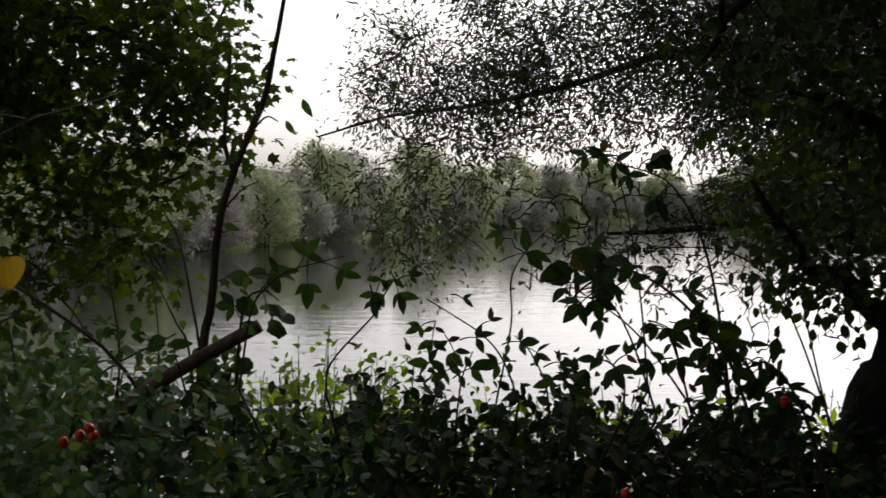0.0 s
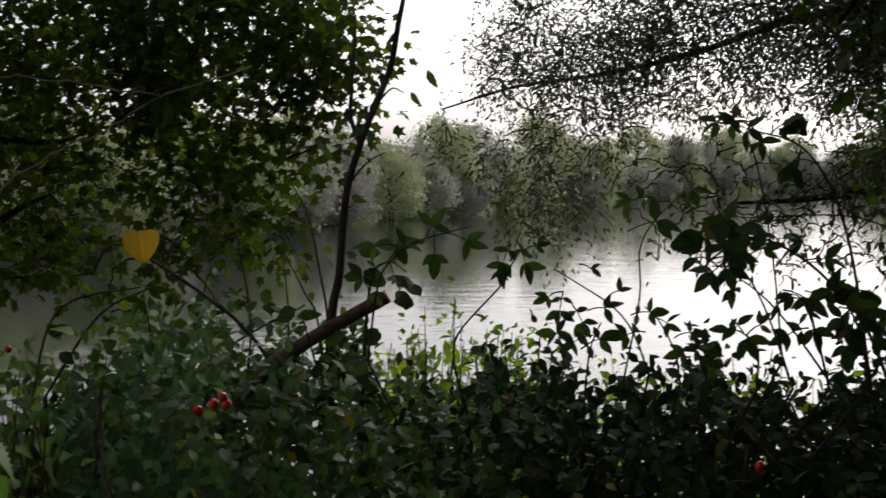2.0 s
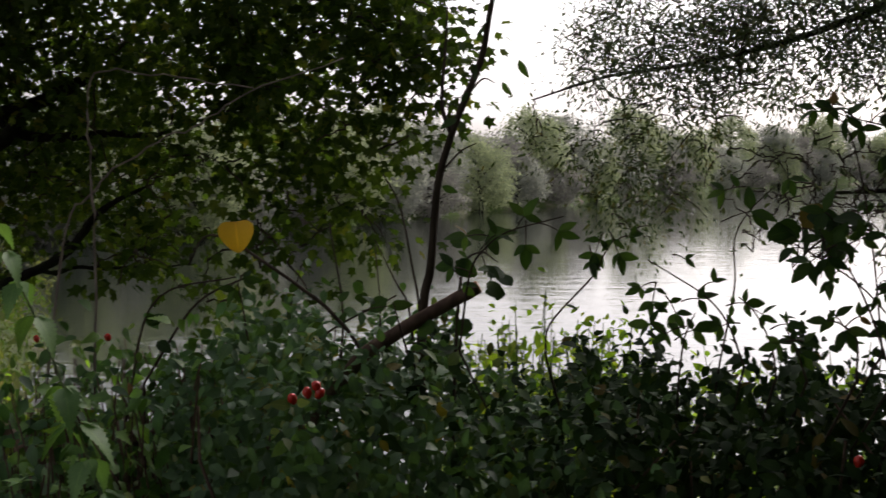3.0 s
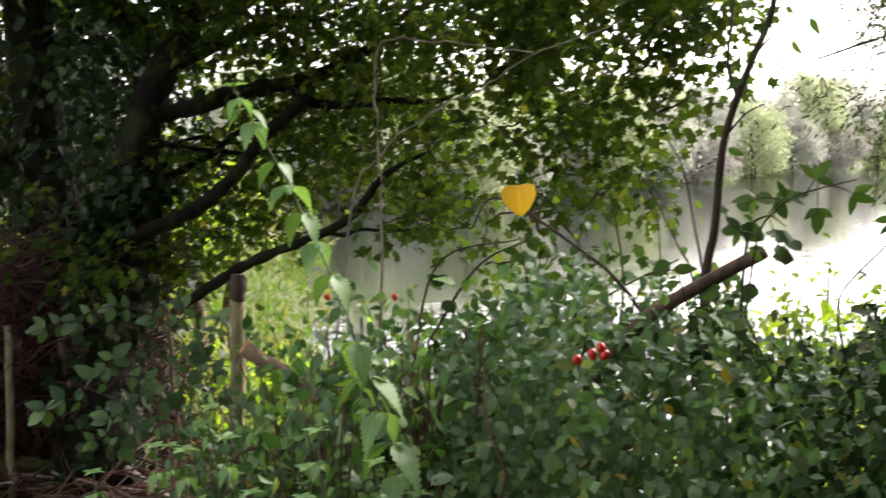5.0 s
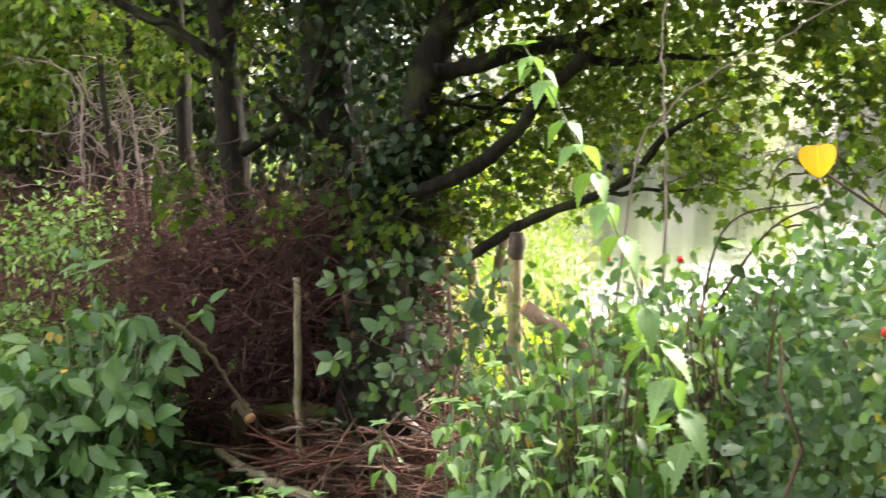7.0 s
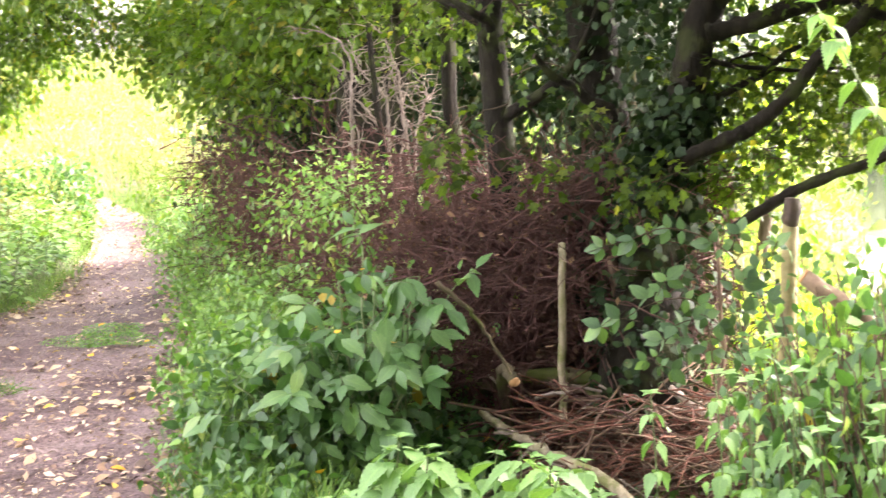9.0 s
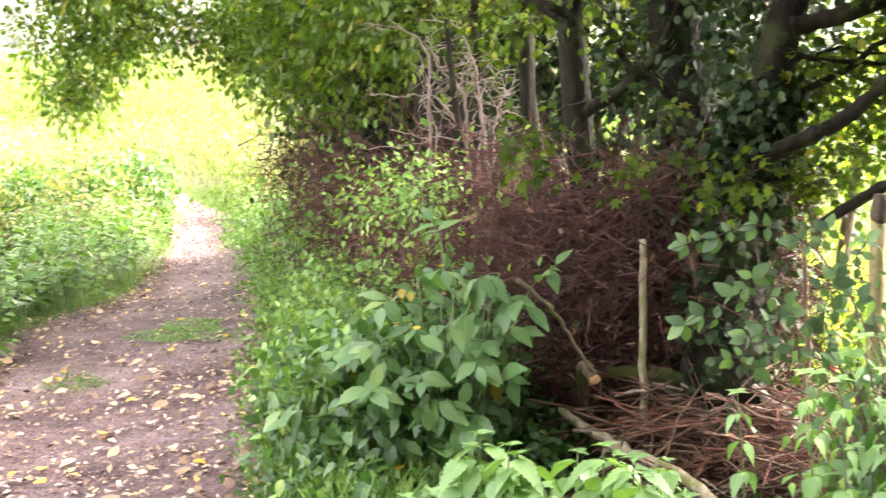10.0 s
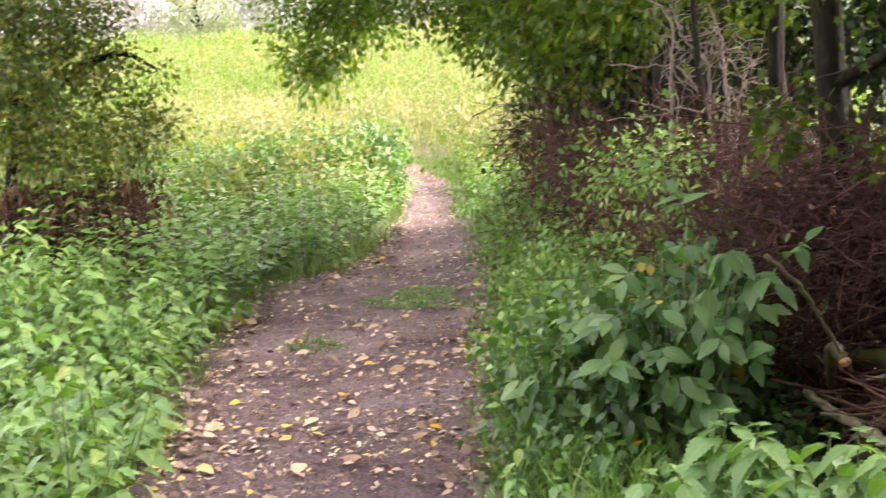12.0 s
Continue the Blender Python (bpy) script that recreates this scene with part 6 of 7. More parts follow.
gl, gs = Soup(), Soup()
front = smooth_line([(-4.079, 3.627), (-4.699, 3.890), (-5.428, 4.294), (-6.367, 4.835), (-7.408, 5.420), (-8.662, 6.191), (-9.912, 6.912), (-11.886, 7.989)], 60)
for k in range(2300):
    u = rng.uniform(0, 1)
    c = front[int(u * 59)] + rng.normal(0, 0.22, 2)
    away = 0 if off_path(c[:1], c[1:], 0.1)[0] else (1 if off_path(c[:1], c[1:], -0.1)[0] else 2)
    if away == 2 or (away == 1 and rng.uniform() < 0.5):
        continue
    hgt = rng.uniform(0.08, 0.42) * (0.4 if away else 1) * (1.5 if 0.15 < u < 0.4 and rng.uniform() < 0.45 else 1)
    b = np.array([c[0], c[1], float(land(c[0], c[1]))])
    gs.tube(bend(b, b + [rng.normal(0, 0.06), rng.normal(0, 0.06), hgt], 4), np.linspace(0.003, 0.001, 4), 4, cap=False)
    m = 24
    pp = b + np.stack([rng.normal(0, 0.07, m), rng.normal(0, 0.07, m), rng.uniform(0.25, 1.05, m) * hgt], 1)
    gl.leaves(OVATE, pp, rng.normal(0, 0.8, (m, 3)) - [0, 0, 0.1], rng.normal(0, 0.35, (m, 3)) + [0, 0, 1], rng.uniform(0.022, 0.046, m))
part("stem_mass", gs, M["green_stem"], hg, kind="stuff")
part("foliage", gl, M["nettle_mass"], hg, kind="stuff")

green_bush = thing("green_bush", (-4.32, 3.94, 0.0), "small bright green leafy bush growing before the dead hedge", "bush")
gb_, gt_ = Soup(), Soup()
root = np.array(green_bush.location)
crown(bend(root, root + [0.05, 0.0, 0.9], 8), in_blobs([((-4.32, 3.94, 1.07), (0.17, 0.12, 0.09)), ((-4.33, 3.82, 1.02), (0.17, 0.12, 0.09)), ((-4.23, 3.98, 1.01), (0.13, 0.1, 0.09)), ((-4.44, 3.81, 0.94), (0.13, 0.1, 0.09))], 44), 18, 0.075, VERGE, 0.032, gb_, gt_, 0.0025)
part("twig_mass", gt_, M["twig_brown"], green_bush, kind="stuff")
part("crown", gb_, M["nettle_mass"], green_bush, kind="stuff")
ho = Soup()
n = 4200
u = rng.uniform(0.34, 1, n)
c = spine[(u * 59).astype(int)]
ho.leaves(OVATE, np.stack([c[:, 0] + rng.normal(0, 0.2, n) + 0.08, c[:, 1] + rng.normal(0, 0.2, n) - 0.1, np.abs(rng.normal(0.3, 0.35, n)) + 0.03], 1), rng.normal(0, 0.8, (n, 3)) - [0, 0, 0.3], rng.normal(0, 0.4, (n, 3)) + [0, -0.2, 0.9], rng.uniform(0.03, 0.06, n))
part("climbing_foliage", ho, M["verge_grass"], hg, kind="stuff")

# ---- low leaves and litter over the bare soil by the path ----
floor_cover = thing("ground_cover", P(45, 4.2, 0), "low ground ivy, grass and dead leaves on the soil", "ground cover", kind="stuff")
n = 5200
az, r = rng.uniform(20, 60, n), rng.uniform(1.6, 5.6, n)
x, y = plan(az, r)
ok = off_path(x, y, -0.03)
x, y = x[ok], y[ok]
n = len(x)
Soup_low = Soup().leaves(ROUND, np.stack([x, y, land(x, y) + rng.uniform(0.01, 0.09, n)], 1), rng.normal(0, 1, (n, 3)) * [1, 1, 0.3], rng.normal(0, 0.35, (n, 3)) + [0, 0, 1], rng.uniform(0.03, 0.06, n))
part("low_leaves", Soup_low, M["elder_leaf_mass"], floor_cover, kind="stuff")
k = rng.integers(0, n, 2600)
Soup_dead = Soup().leaves(SIMPLE, np.stack([x[k], y[k], land(x[k], y[k]) + 0.012], 1) + rng.normal(0, 0.03, (2600, 3)) * [1, 1, 0], rng.normal(0, 1, (2600, 3)) * [1, 1, 0.15], rng.normal(0, 0.3, (2600, 3)) + [0, 0, 1], rng.uniform(0.02, 0.055, 2600))
part("dead_leaves", Soup_dead, M["fallen_mass"], floor_cover, kind="stuff")
k = rng.integers(0, n, 3000)
Soup_grass = Soup().leaves(GRASS, np.stack([x[k], y[k], land(x[k], y[k])], 1) + rng.normal(0, 0.04, (3000, 3)) * [1, 1, 0], rng.normal(0, 0.5, (3000, 3)) * [1, 1, 0.2] + [0, 0, 0.8], rng.normal(0, 1, (3000, 3)), rng.uniform(0.06, 0.18, 3000))
part("grass_blades", Soup_grass, M["verge_grass"], floor_cover, kind="stuff")

# ---- bluish bramble arching before the post ----
BLUE = single("blue_bramble_leaflet", TOOTHED, M["blue_bramble_leaf"])
BLUE_ARCH = "arching bramble with broad blue-green leaves"
cane([(-2.07, 3.43, 0.72), (-2.05, 3.48, 0.94), (-2.12, 3.45, 1.04), (-2.23, 3.39, 1.08), (-2.32, 3.34, 1.05), (-2.43, 3.27, 1.01)], BLUE_ARCH,
     [((-2.393, 3.295, 1.025), 190, 0.085, 3), ((-2.316, 3.340, 1.048), 200, 0.088, 5), ((-2.229, 3.393, 1.078), 170, 0.082, 5), ((-2.125, 3.446, 1.036), 150, 0.079, 3), ((-2.057, 3.488, 1.065), 60, 0.079, 5)], BLUE, "arching_bramble")
cane([(-2.13, 3.46, 0.67), (-2.15, 3.46, 0.81), (-2.19, 3.44, 0.87), (-2.28, 3.39, 0.86), (-2.36, 3.34, 0.81)], BLUE_ARCH,
     [((-2.415, 3.309, 0.786), 215, 0.093, 3), ((-2.370, 3.337, 0.811), 170, 0.090, 5), ((-2.302, 3.384, 0.871), 150, 0.083, 3), ((-2.256, 3.416, 0.926), 60, 0.083, 5), ((-2.175, 3.453, 0.858), -20, 0.083, 3)], BLUE, "arching_bramble")
cane([(-2.02, 3.41, 0.70), (-2.01, 3.43, 0.82), (-2.02, 3.43, 0.92), (-2.08, 3.40, 0.95)], BLUE_ARCH,
     [((-2.017, 3.437, 0.938), 40, 0.084, 5), ((-2.069, 3.393, 0.821), -30, 0.084, 5), ((-2.008, 3.431, 0.856), 10, 0.081, 3), ((-1.953, 3.466, 0.887), -10, 0.077, 3)], BLUE, "arching_bramble")
cane([(-2.16, 3.38, 0.65), (-2.17, 3.38, 0.74), (-2.19, 3.38, 0.79), (-2.22, 3.36, 0.80)], BLUE_ARCH,
     [((-2.201, 3.373, 0.802), 100, 0.085, 5), ((-2.155, 3.402, 0.823), 20, 0.085, 3), ((-2.230, 3.353, 0.767), 210, 0.082, 5), ((-2.160, 3.387, 0.733), -40, 0.082, 3)], BLUE, "arching_bramble")
cane([(-2.27, 3.42, 0.60), (-2.29, 3.42, 0.67), (-2.33, 3.41, 0.69)], BLUE_ARCH,
     [((-2.325, 3.404, 0.679), 200, 0.077, 5), ((-2.258, 3.438, 0.656), -20, 0.074, 3), ((-2.157, 3.502, 0.713), -60, 0.077, 3)], BLUE, "arching_bramble")
cane([(-1.95, 3.45, 0.69), (-1.95, 3.46, 0.82), (-1.98, 3.46, 0.95), (-1.94, 3.49, 1.05)], BLUE_ARCH,
     [((-1.944, 3.490, 1.039), 70, 0.074, 3), ((-1.987, 3.458, 0.976), 170, 0.074, 3), ((-1.936, 3.467, 0.823), -20, 0.077, 5), ((-1.990, 3.427, 0.744), 200, 0.074, 3)], BLUE, "arching_bramble")

# ---- mixed thicket between the rose bank and the post ----
thick = thing("thicket", P(24, 3.7, float(land(*P(24, 3.7, 0)[:2]))), "mixed green thicket of small leaves by the fence post", "thicket", kind="stuff")
tl, tb, ts = Soup(), Soup(), Soup()
for k in range(1250):
    a = rng.uniform(14, 28)
    r = rng.uniform(3.15, 4.3) if a < 26 else rng.uniform(3.6, 4.15)
    b = P(a, r, 0)
    top = P(a + rng.normal(0, 2), r + rng.normal(0, 0.15), rng.uniform(0.3, 1.0) * np.interp(a, [14, 22, 25, 27, 29, 32], [1.1, 1.05, 1.0, 0.85, 0.7, 0.5]))
    b[2] = float(land(b[0], b[1]))
    ts.tube(bend(b, top, 6, 0.05, 0.02), np.linspace(0.005, 0.002, 6), 4, cap=False)
    m = 15
    pp = b + (top - b) * rng.uniform(0.35, 1.05, m)[:, None] + rng.normal(0, 0.05, (m, 3))
    pale = rng.uniform() < np.interp(a, [14, 20, 24, 26], [0.15, 0.5, 0.45, 0.25])
    (tb if pale else tl).leaves(VERGE_NEAR if pale else OVATE, pp, rng.normal(0, 0.6, (m, 3)) - [0, 0, 0.4], rng.normal(0, 0.45, (m, 3)) + [0, -0.3, 0.8], rng.uniform(0.03, 0.06, m))
part("stem_mass", ts, M["twig_brown"], thick, kind="stuff")
part("foliage", tl, M["elder_leaf_mass"], thick, kind="stuff")
part("pale_foliage", tb, M["nettle_mass"], thick, kind="stuff")

# ---- nettles ----
NETTLE_LEAF = single("nettle_leaf", NETTLE, M["nettle_leaf"])


def nettle(line, pairs, size, label, group="", taper=True, start=0.25):
    q = smooth_line(line, 24)
    t = thing("nettle", (q[0][0], q[0][1], float(land(q[0][0], q[0][1])) if line[0][2] > 0.1 else q[0][2]), label, "nettle", group)
    part("stem", Soup().tube(q, np.linspace(0.004, 0.0015, 24), 6), M["green_stem"], t)
    for k in range(pairs):
        u = start + (1 - start) * k / (pairs - 0.5)
        p = q[int(u * 23)]
        a = k * 1.571 + rng.normal(0, 0.25)
        s = size * (1.1 - 0.75 * u if taper else 1) * rng.uniform(0.85, 1.1)
        d = np.array([[math.cos(a), math.sin(a), -0.15], [-math.cos(a), -math.sin(a), -0.15]])
        drop = rng.uniform(0.3, 0.9) if taper else rng.uniform(-0.1, 0.35)
        leaf_objects(t, "leaf", NETTLE_LEAF, p + d * 0.012, d - [0, 0, drop], d * 0.5 + [0, 0, 1], [s, s * rng.uniform(0.85, 1.1)])
        e = np.array([[math.cos(a + 0.8), math.sin(a + 0.8), 0.1], [-math.cos(a + 0.8), -math.sin(a + 0.8), 0.1]])
        leaf_objects(t, "leaf", NETTLE_LEAF, p + e * 0.008, e - [0, 0, drop * 0.8], e * 0.5 + [0, 0, 1], [s * 0.55, s * 0.5])
    tip = q[-1]
    leaf_objects(t, "leaf", NETTLE_LEAF, np.tile(tip, (4, 1)), np.array([[1, 0, 0.5], [-1, 0, 0.4], [0, 1, 0.5], [0, -1, 0.4]]), np.tile([0, 0, 1.0], (4, 1)) + rng.normal(0, 0.2, (4, 3)), [size * 0.32] * 4)
    return t


TALL = "tall stinging nettle with drooping pale green leaves"
nettle([(-1.003, 2.812, 0.000), (-1.033, 2.793, 0.518), (-1.057, 2.783, 0.759), (-1.112, 2.765, 0.969), (-1.181, 2.737, 1.208), (-1.260, 2.699, 1.418), (-1.330, 2.670, 1.567), (-1.370, 2.650, 1.647)], 14, 0.135, TALL, start=0.3)
nettle([(-0.961, 2.762, 0.000), (-0.981, 2.762, 0.413), (-1.001, 2.753, 0.638), (-1.021, 2.743, 0.818)], 6, 0.10, TALL)
nettle([(-1.197, 2.650, 0.000), (-1.217, 2.650, 0.517), (-1.237, 2.650, 0.818)], 6, 0.10, TALL)
nettle([(-1.489, 2.836, 0.000), (-1.489, 2.836, 0.517), (-1.509, 2.826, 0.798)], 7, 0.11, TALL)
nettle([(-1.614, 2.883, 0.000), (-1.614, 2.883, 0.413), (-1.624, 2.883, 0.678)], 6, 0.11, TALL)
nettle([(-1.392, 2.983, 0.000), (-1.412, 2.983, 0.414), (-1.412, 2.983, 0.740)], 6, 0.11, TALL)
for nx_, ny_, nz_ in ((-1.546, 2.708, 0.877), (-1.672, 2.785, 0.857), (-1.443, 2.689, 0.917), (-1.078, 2.667, 0.898), (-1.749, 2.931, 0.818), (-1.283, 2.787, 0.839), (-1.616, 2.932, 0.919), (-1.955, 2.927, 0.737), (-1.175, 2.610, 0.967), (-1.360, 2.650, 0.817)):
    nettle([(nx_, ny_, 0.0), (nx_ + 0.01, ny_, nz_ * 0.6), (nx_ + rng.normal(0, 0.02), ny_, nz_)], 6, 0.11, TALL)
nettle([(-0.055, 1.955, 0.301), (-0.055, 1.955, 0.801), (-0.055, 1.955, 1.071)], 3, 0.06, "pale nettle tip standing before the rose thicket", start=0.6)
low = nettle([(0, 0, 0.0), (0.02, 0.01, 0.2), (0.0, 0.02, 0.34)], 6, 0.09, "low fresh green nettle before the brush pile", "low nettles", taper=False, start=0.35)
first = True
for az, r, s in tuple((a, q, v * (1.5 if a > 35.5 or a < 29.5 else 0.95)) for a, q, v in ((36.0, 3.7, 0.85), (37.8, 3.85, 1.0), (39.5, 3.8, 1.0), (41.0, 3.95, 0.9), (42.5, 3.85, 1.0), (44.0, 4.0, 1.0), (45.6, 3.95, 0.95), (38.6, 4.1, 0.8), (35, 3.55, 0.8), (33.4, 3.5, 0.9), (31.8, 3.4, 1.1), (30.4, 3.35, 1.2), (29.2, 3.3, 1.2), (33.0, 3.75, 0.9), (40.3, 3.6, 0.8), (43.2, 3.6, 0.85), (34.4, 3.9, 0.8), (36.8, 3.6, 0.9), (38.2, 3.6, 1.0), (41.8, 3.65, 0.9), (44.6, 3.7, 0.9), (46.8, 3.8, 0.8), (40.8, 3.75, 1.0), (37.0, 4.0, 0.8), (43.0, 4.1, 0.8), (32.4, 3.6, 1.1), (31.0, 3.6, 1.0), (48.2, 3.9, 0.6), (50, 4.2, 0.5), (52, 4.3, 0.45))):
    p = P(az, r, 0)
    m = pose(p[0], p[1], float(land(p[0], p[1])) - 0.01, rng.normal(0, 6), rng.normal(0, 6), rng.uniform(0, 360)) @ Matrix.Diagonal((s, s, s, 1))
    if first:
        low.matrix_basis, first = m, False
    else:
        copy_thing(low, m).matrix_basis = m

# dark ivy creeping over the ground beside the pile
creeper = thing("ground_ivy", (-3.535, 3.796, 0.0), "dark ivy creeping over the ground beside the brush pile", "ivy", kind="stuff")
n = 2600
pos = in_blobs([((-3.54, 3.80, 0.10), (0.28, 0.2, 0.17)), ((-3.65, 4.11, 0.12), (0.28, 0.2, 0.19)), ((-3.47, 3.57, 0.09), (0.28, 0.2, 0.15)), ((-3.65, 4.39, 0.08), (0.28, 0.2, 0.12))], n)
pos[:, 2] = np.maximum(pos[:, 2], 0.015)
part("foliage", Soup().leaves(IVY, pos, rng.normal(0, 0.8, (n, 3)) - [0, 0, 0.2], rng.normal(0, 0.45, (n, 3)) + [0.2, -0.4, 0.9], rng.uniform(0.03, 0.06, n)), M["elder_leaf_mass"], creeper, kind="stuff")

# ---- elder bush at the path's edge ----
elder = thing("elder_bush", P(46, 4.9, 0), "young elder bush with large divided blue-green leaves", "bush")
ELDER_LEAF = single("elder_leaflet", toothed([(0, 0), (0.12, 0.15), (0.35, 0.26), (0.55, 0.25), (0.8, 0.12), (1, 0)], 9, 0.12, 0.14, 0.3), M["elder_leaf"])
es = Soup()
tips = [(-3.530, 3.369, 0.917), (-3.394, 3.515, 0.818), (-3.366, 3.575, 0.639), (-3.554, 3.269, 0.817), (-3.516, 3.311, 0.677), (-3.651, 3.205, 0.596), (-3.727, 3.122, 0.515), (-3.461, 3.412, 0.517), (-3.602, 3.227, 0.412), (-3.785, 3.079, 0.369), (-3.673, 3.243, 0.737), (-3.499, 3.351, 0.350), (-3.709, 3.162, 0.286), (-3.422, 3.464, 0.698), (-3.574, 3.268, 0.557), (-3.480, 3.372, 0.778), (-3.634, 3.265, 0.245), (-3.441, 3.433, 0.308), (-3.863, 3.015, 0.452), (-3.905, 3.053, 0.307), (-3.940, 2.942, 0.224), (-3.741, 3.023, 0.203), (-3.665, 3.105, 0.432), (-3.368, 3.635, 0.739), (-3.849, 3.145, 0.576)]
for k, tip in enumerate(tips):
    base = np.array([-3.582 + rng.normal(0, 0.1), 3.406 + rng.normal(0, 0.1), -0.02])
    q = bend(base, tip, 9, 0.03, 0.012)
    es.tube(q, np.linspace(0.007, 0.003, 9), 6)
    for c in range(1 + (k % 3 > 0)):
        a = rng.uniform(0, 6.28)
        d = unit(np.array([math.cos(a) * 0.8 + 0.35, math.sin(a) * 0.8 - 0.45, rng.normal(0.1, 0.2)]))
        p0 = q[-1 - c]
        rachis = bend(p0, p0 + d * 0.15 - [0, 0, 0.02], 5, 0.012)
        es.tube(rachis, np.linspace(0.002, 0.0012, 5), 4, cap=False)
        sidew = unit(np.cross(d, [0, 0, 1]))
        pos = np.array([rachis[2], rachis[2], rachis[3], rachis[3], rachis[4]])
        al = np.array([d * 0.5 + sidew, d * 0.5 - sidew, d * 0.7 + sidew * 0.8, d * 0.7 - sidew * 0.8, d]) - [0, 0, rng.uniform(0.1, 1.3)] + rng.normal(0, 0.35, (5, 3))
        leaf_objects(elder, "leaflet", ELDER_LEAF, pos, al, np.tile([0.3, -0.5, 1.0], (5, 1)) + rng.normal(0, 0.3, (5, 3)), rng.uniform(0.085, 0.145, 5) * rng.uniform(0.75, 1.1))
part("stem_mass", es, M["green_stem"], elder, kind="stuff")
em = Soup()
n = 1300
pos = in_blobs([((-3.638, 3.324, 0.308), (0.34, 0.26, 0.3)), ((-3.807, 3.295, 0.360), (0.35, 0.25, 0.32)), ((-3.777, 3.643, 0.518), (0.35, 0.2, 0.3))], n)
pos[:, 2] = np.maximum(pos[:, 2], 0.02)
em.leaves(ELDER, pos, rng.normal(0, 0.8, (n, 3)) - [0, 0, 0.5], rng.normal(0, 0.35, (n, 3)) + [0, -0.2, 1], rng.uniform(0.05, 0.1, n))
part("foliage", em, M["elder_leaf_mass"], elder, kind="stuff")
herbs = thing("pathside_herbs", (-3.952, 3.189, 0.000), "mixed green herbs and nettles between elder and path", "herbs", kind="stuff")
pl_, pd_, ps_ = Soup(), Soup(), Soup()
for k in range(330):
    u = rng.uniform(0, 1)
    x0, y0 = -3.453 - 1.2 * u + rng.normal(0, 0.1), 2.92 + 0.775 * u + rng.normal(0, 0.12)
    if not off_path(np.array([x0]), np.array([y0]), 0.0)[0]:
        continue
    hgt = rng.uniform(0.2, 0.62) * np.interp(u, [0, 0.3, 0.45, 1], [0.35, 0.5, 1, 0.75])
    b = np.array([x0, y0, float(land(x0, y0))])
    top = b + [rng.normal(0, 0.07), rng.normal(-0.02, 0.07), hgt]
    ps_.tube(bend(b, top, 5, 0, 0.01), np.linspace(0.003, 0.0012, 5), 4, cap=False)
    m = 16
    pp = b + (top - b) * rng.uniform(0.3, 1.05, m)[:, None] + rng.normal(0, 0.045, (m, 3))
    (pl_ if k % 2 else pd_).leaves(VERGE if k % 3 else OVATE, pp, rng.normal(0, 0.8, (m, 3)) - [0, 0, 0.35], rng.normal(0, 0.4, (m, 3)) + [0.1, -0.2, 1], rng.uniform(0.035, 0.075, m))
n = 900
x0 = rng.uniform(-4.16, -3.23, n)
y0 = 2.876 + (-3.33 - x0) * 0.49 + rng.normal(0, 0.16, n)
ok = off_path(x0, y0, -0.05)
pl_.leaves(GRASS, np.stack([x0, y0, land(x0, y0)], 1)[ok], rng.normal(0, 0.4, (ok.sum(), 3)) * [1, 1, 0.2] + [0, 0, 0.9], rng.normal(0, 1, (ok.sum(), 3)), rng.uniform(0.12, 0.3, ok.sum()))
part("stem_mass", ps_, M["green_stem"], herbs, kind="stuff")
part("foliage", pl_, M["nettle_mass"], herbs, kind="stuff")
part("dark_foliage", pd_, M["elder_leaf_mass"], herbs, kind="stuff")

# ---- dead bines hanging in the maple, and small leaves fallen on the elder ----
for line in ([(-1.550, 3.688, 0.576), (-1.520, 3.677, 1.320), (-1.524, 3.675, 1.556), (-1.526, 3.674, 1.743), (-1.492, 3.687, 1.815), (-1.363, 3.736, 1.807), (-1.120, 3.831, 1.773)],
             [(-1.723, 3.707, 0.626), (-1.635, 3.737, 1.363), (-1.575, 3.762, 1.468), (-1.516, 3.785, 1.540), (-1.383, 3.835, 1.633), (-1.279, 3.876, 1.680), (-1.161, 3.918, 1.766), (-0.925, 4.092, 1.870)]):
    bine = thing("dead_bine", (line[0][0], line[0][1], float(land(line[0][0], line[0][1]))), "pale dead bine hanging in the maple crown", "vine", "dead bines")
    q = smooth_line([(line[0][0], line[0][1], float(land(line[0][0], line[0][1])))] + line, 40) + rng.normal(0, 0.003, (40, 3))
    part("stem", Soup().tube(q, np.linspace(0.0046, 0.0022, 40), 6), M["twig_grey"], bine)
for k, (p, s) in enumerate((((-3.370, 3.219, 0.885), 0.022), ((-3.436, 3.147, 0.670), 0.03), ((-3.303, 3.292, 0.628), 0.022), ((-3.483, 3.085, 0.179), 0.045), ((-3.473, 3.096, 0.696), 0.02))):
    fl = tagged(new("fallen_leaf", FALL_YELLOW), "small yellow fallen leaf lying on the elder", "leaf", "yellow leaves on the elder")
    fl.matrix_basis = pose(p[0], p[1], p[2], rng.uniform(10, 50), rng.uniform(-20, 20), rng.uniform(0, 360)) @ Matrix.Scale(s, 4)

# ---- verge of nettles across the path ----
verge = thing("nettle_verge", (-6.140, 2.058, 0.000), "thick verge of low green nettles beside the path", "nettles", kind="stuff")
vl, vs = Soup(), Soup()
n = 5200
az = rng.uniform(52, 100, n)
r = 3.4 + 12.5 * rng.uniform(0, 1, n) ** 1.1
x, y = plan(az, r)
k = np.argmin(np.hypot(x[:, None] - PATH_LINE[None, :, 0], y[:, None] - PATH_LINE[None, :, 1]), axis=1)
sidepos = (x - PATH_LINE[k, 0]) * -tang[k, 1] + (y - PATH_LINE[k, 1]) * tang[k, 0]
keep = (sidepos > PATH_HALF[k] + 0.06) | (sidepos < -PATH_HALF[k] - 0.06)
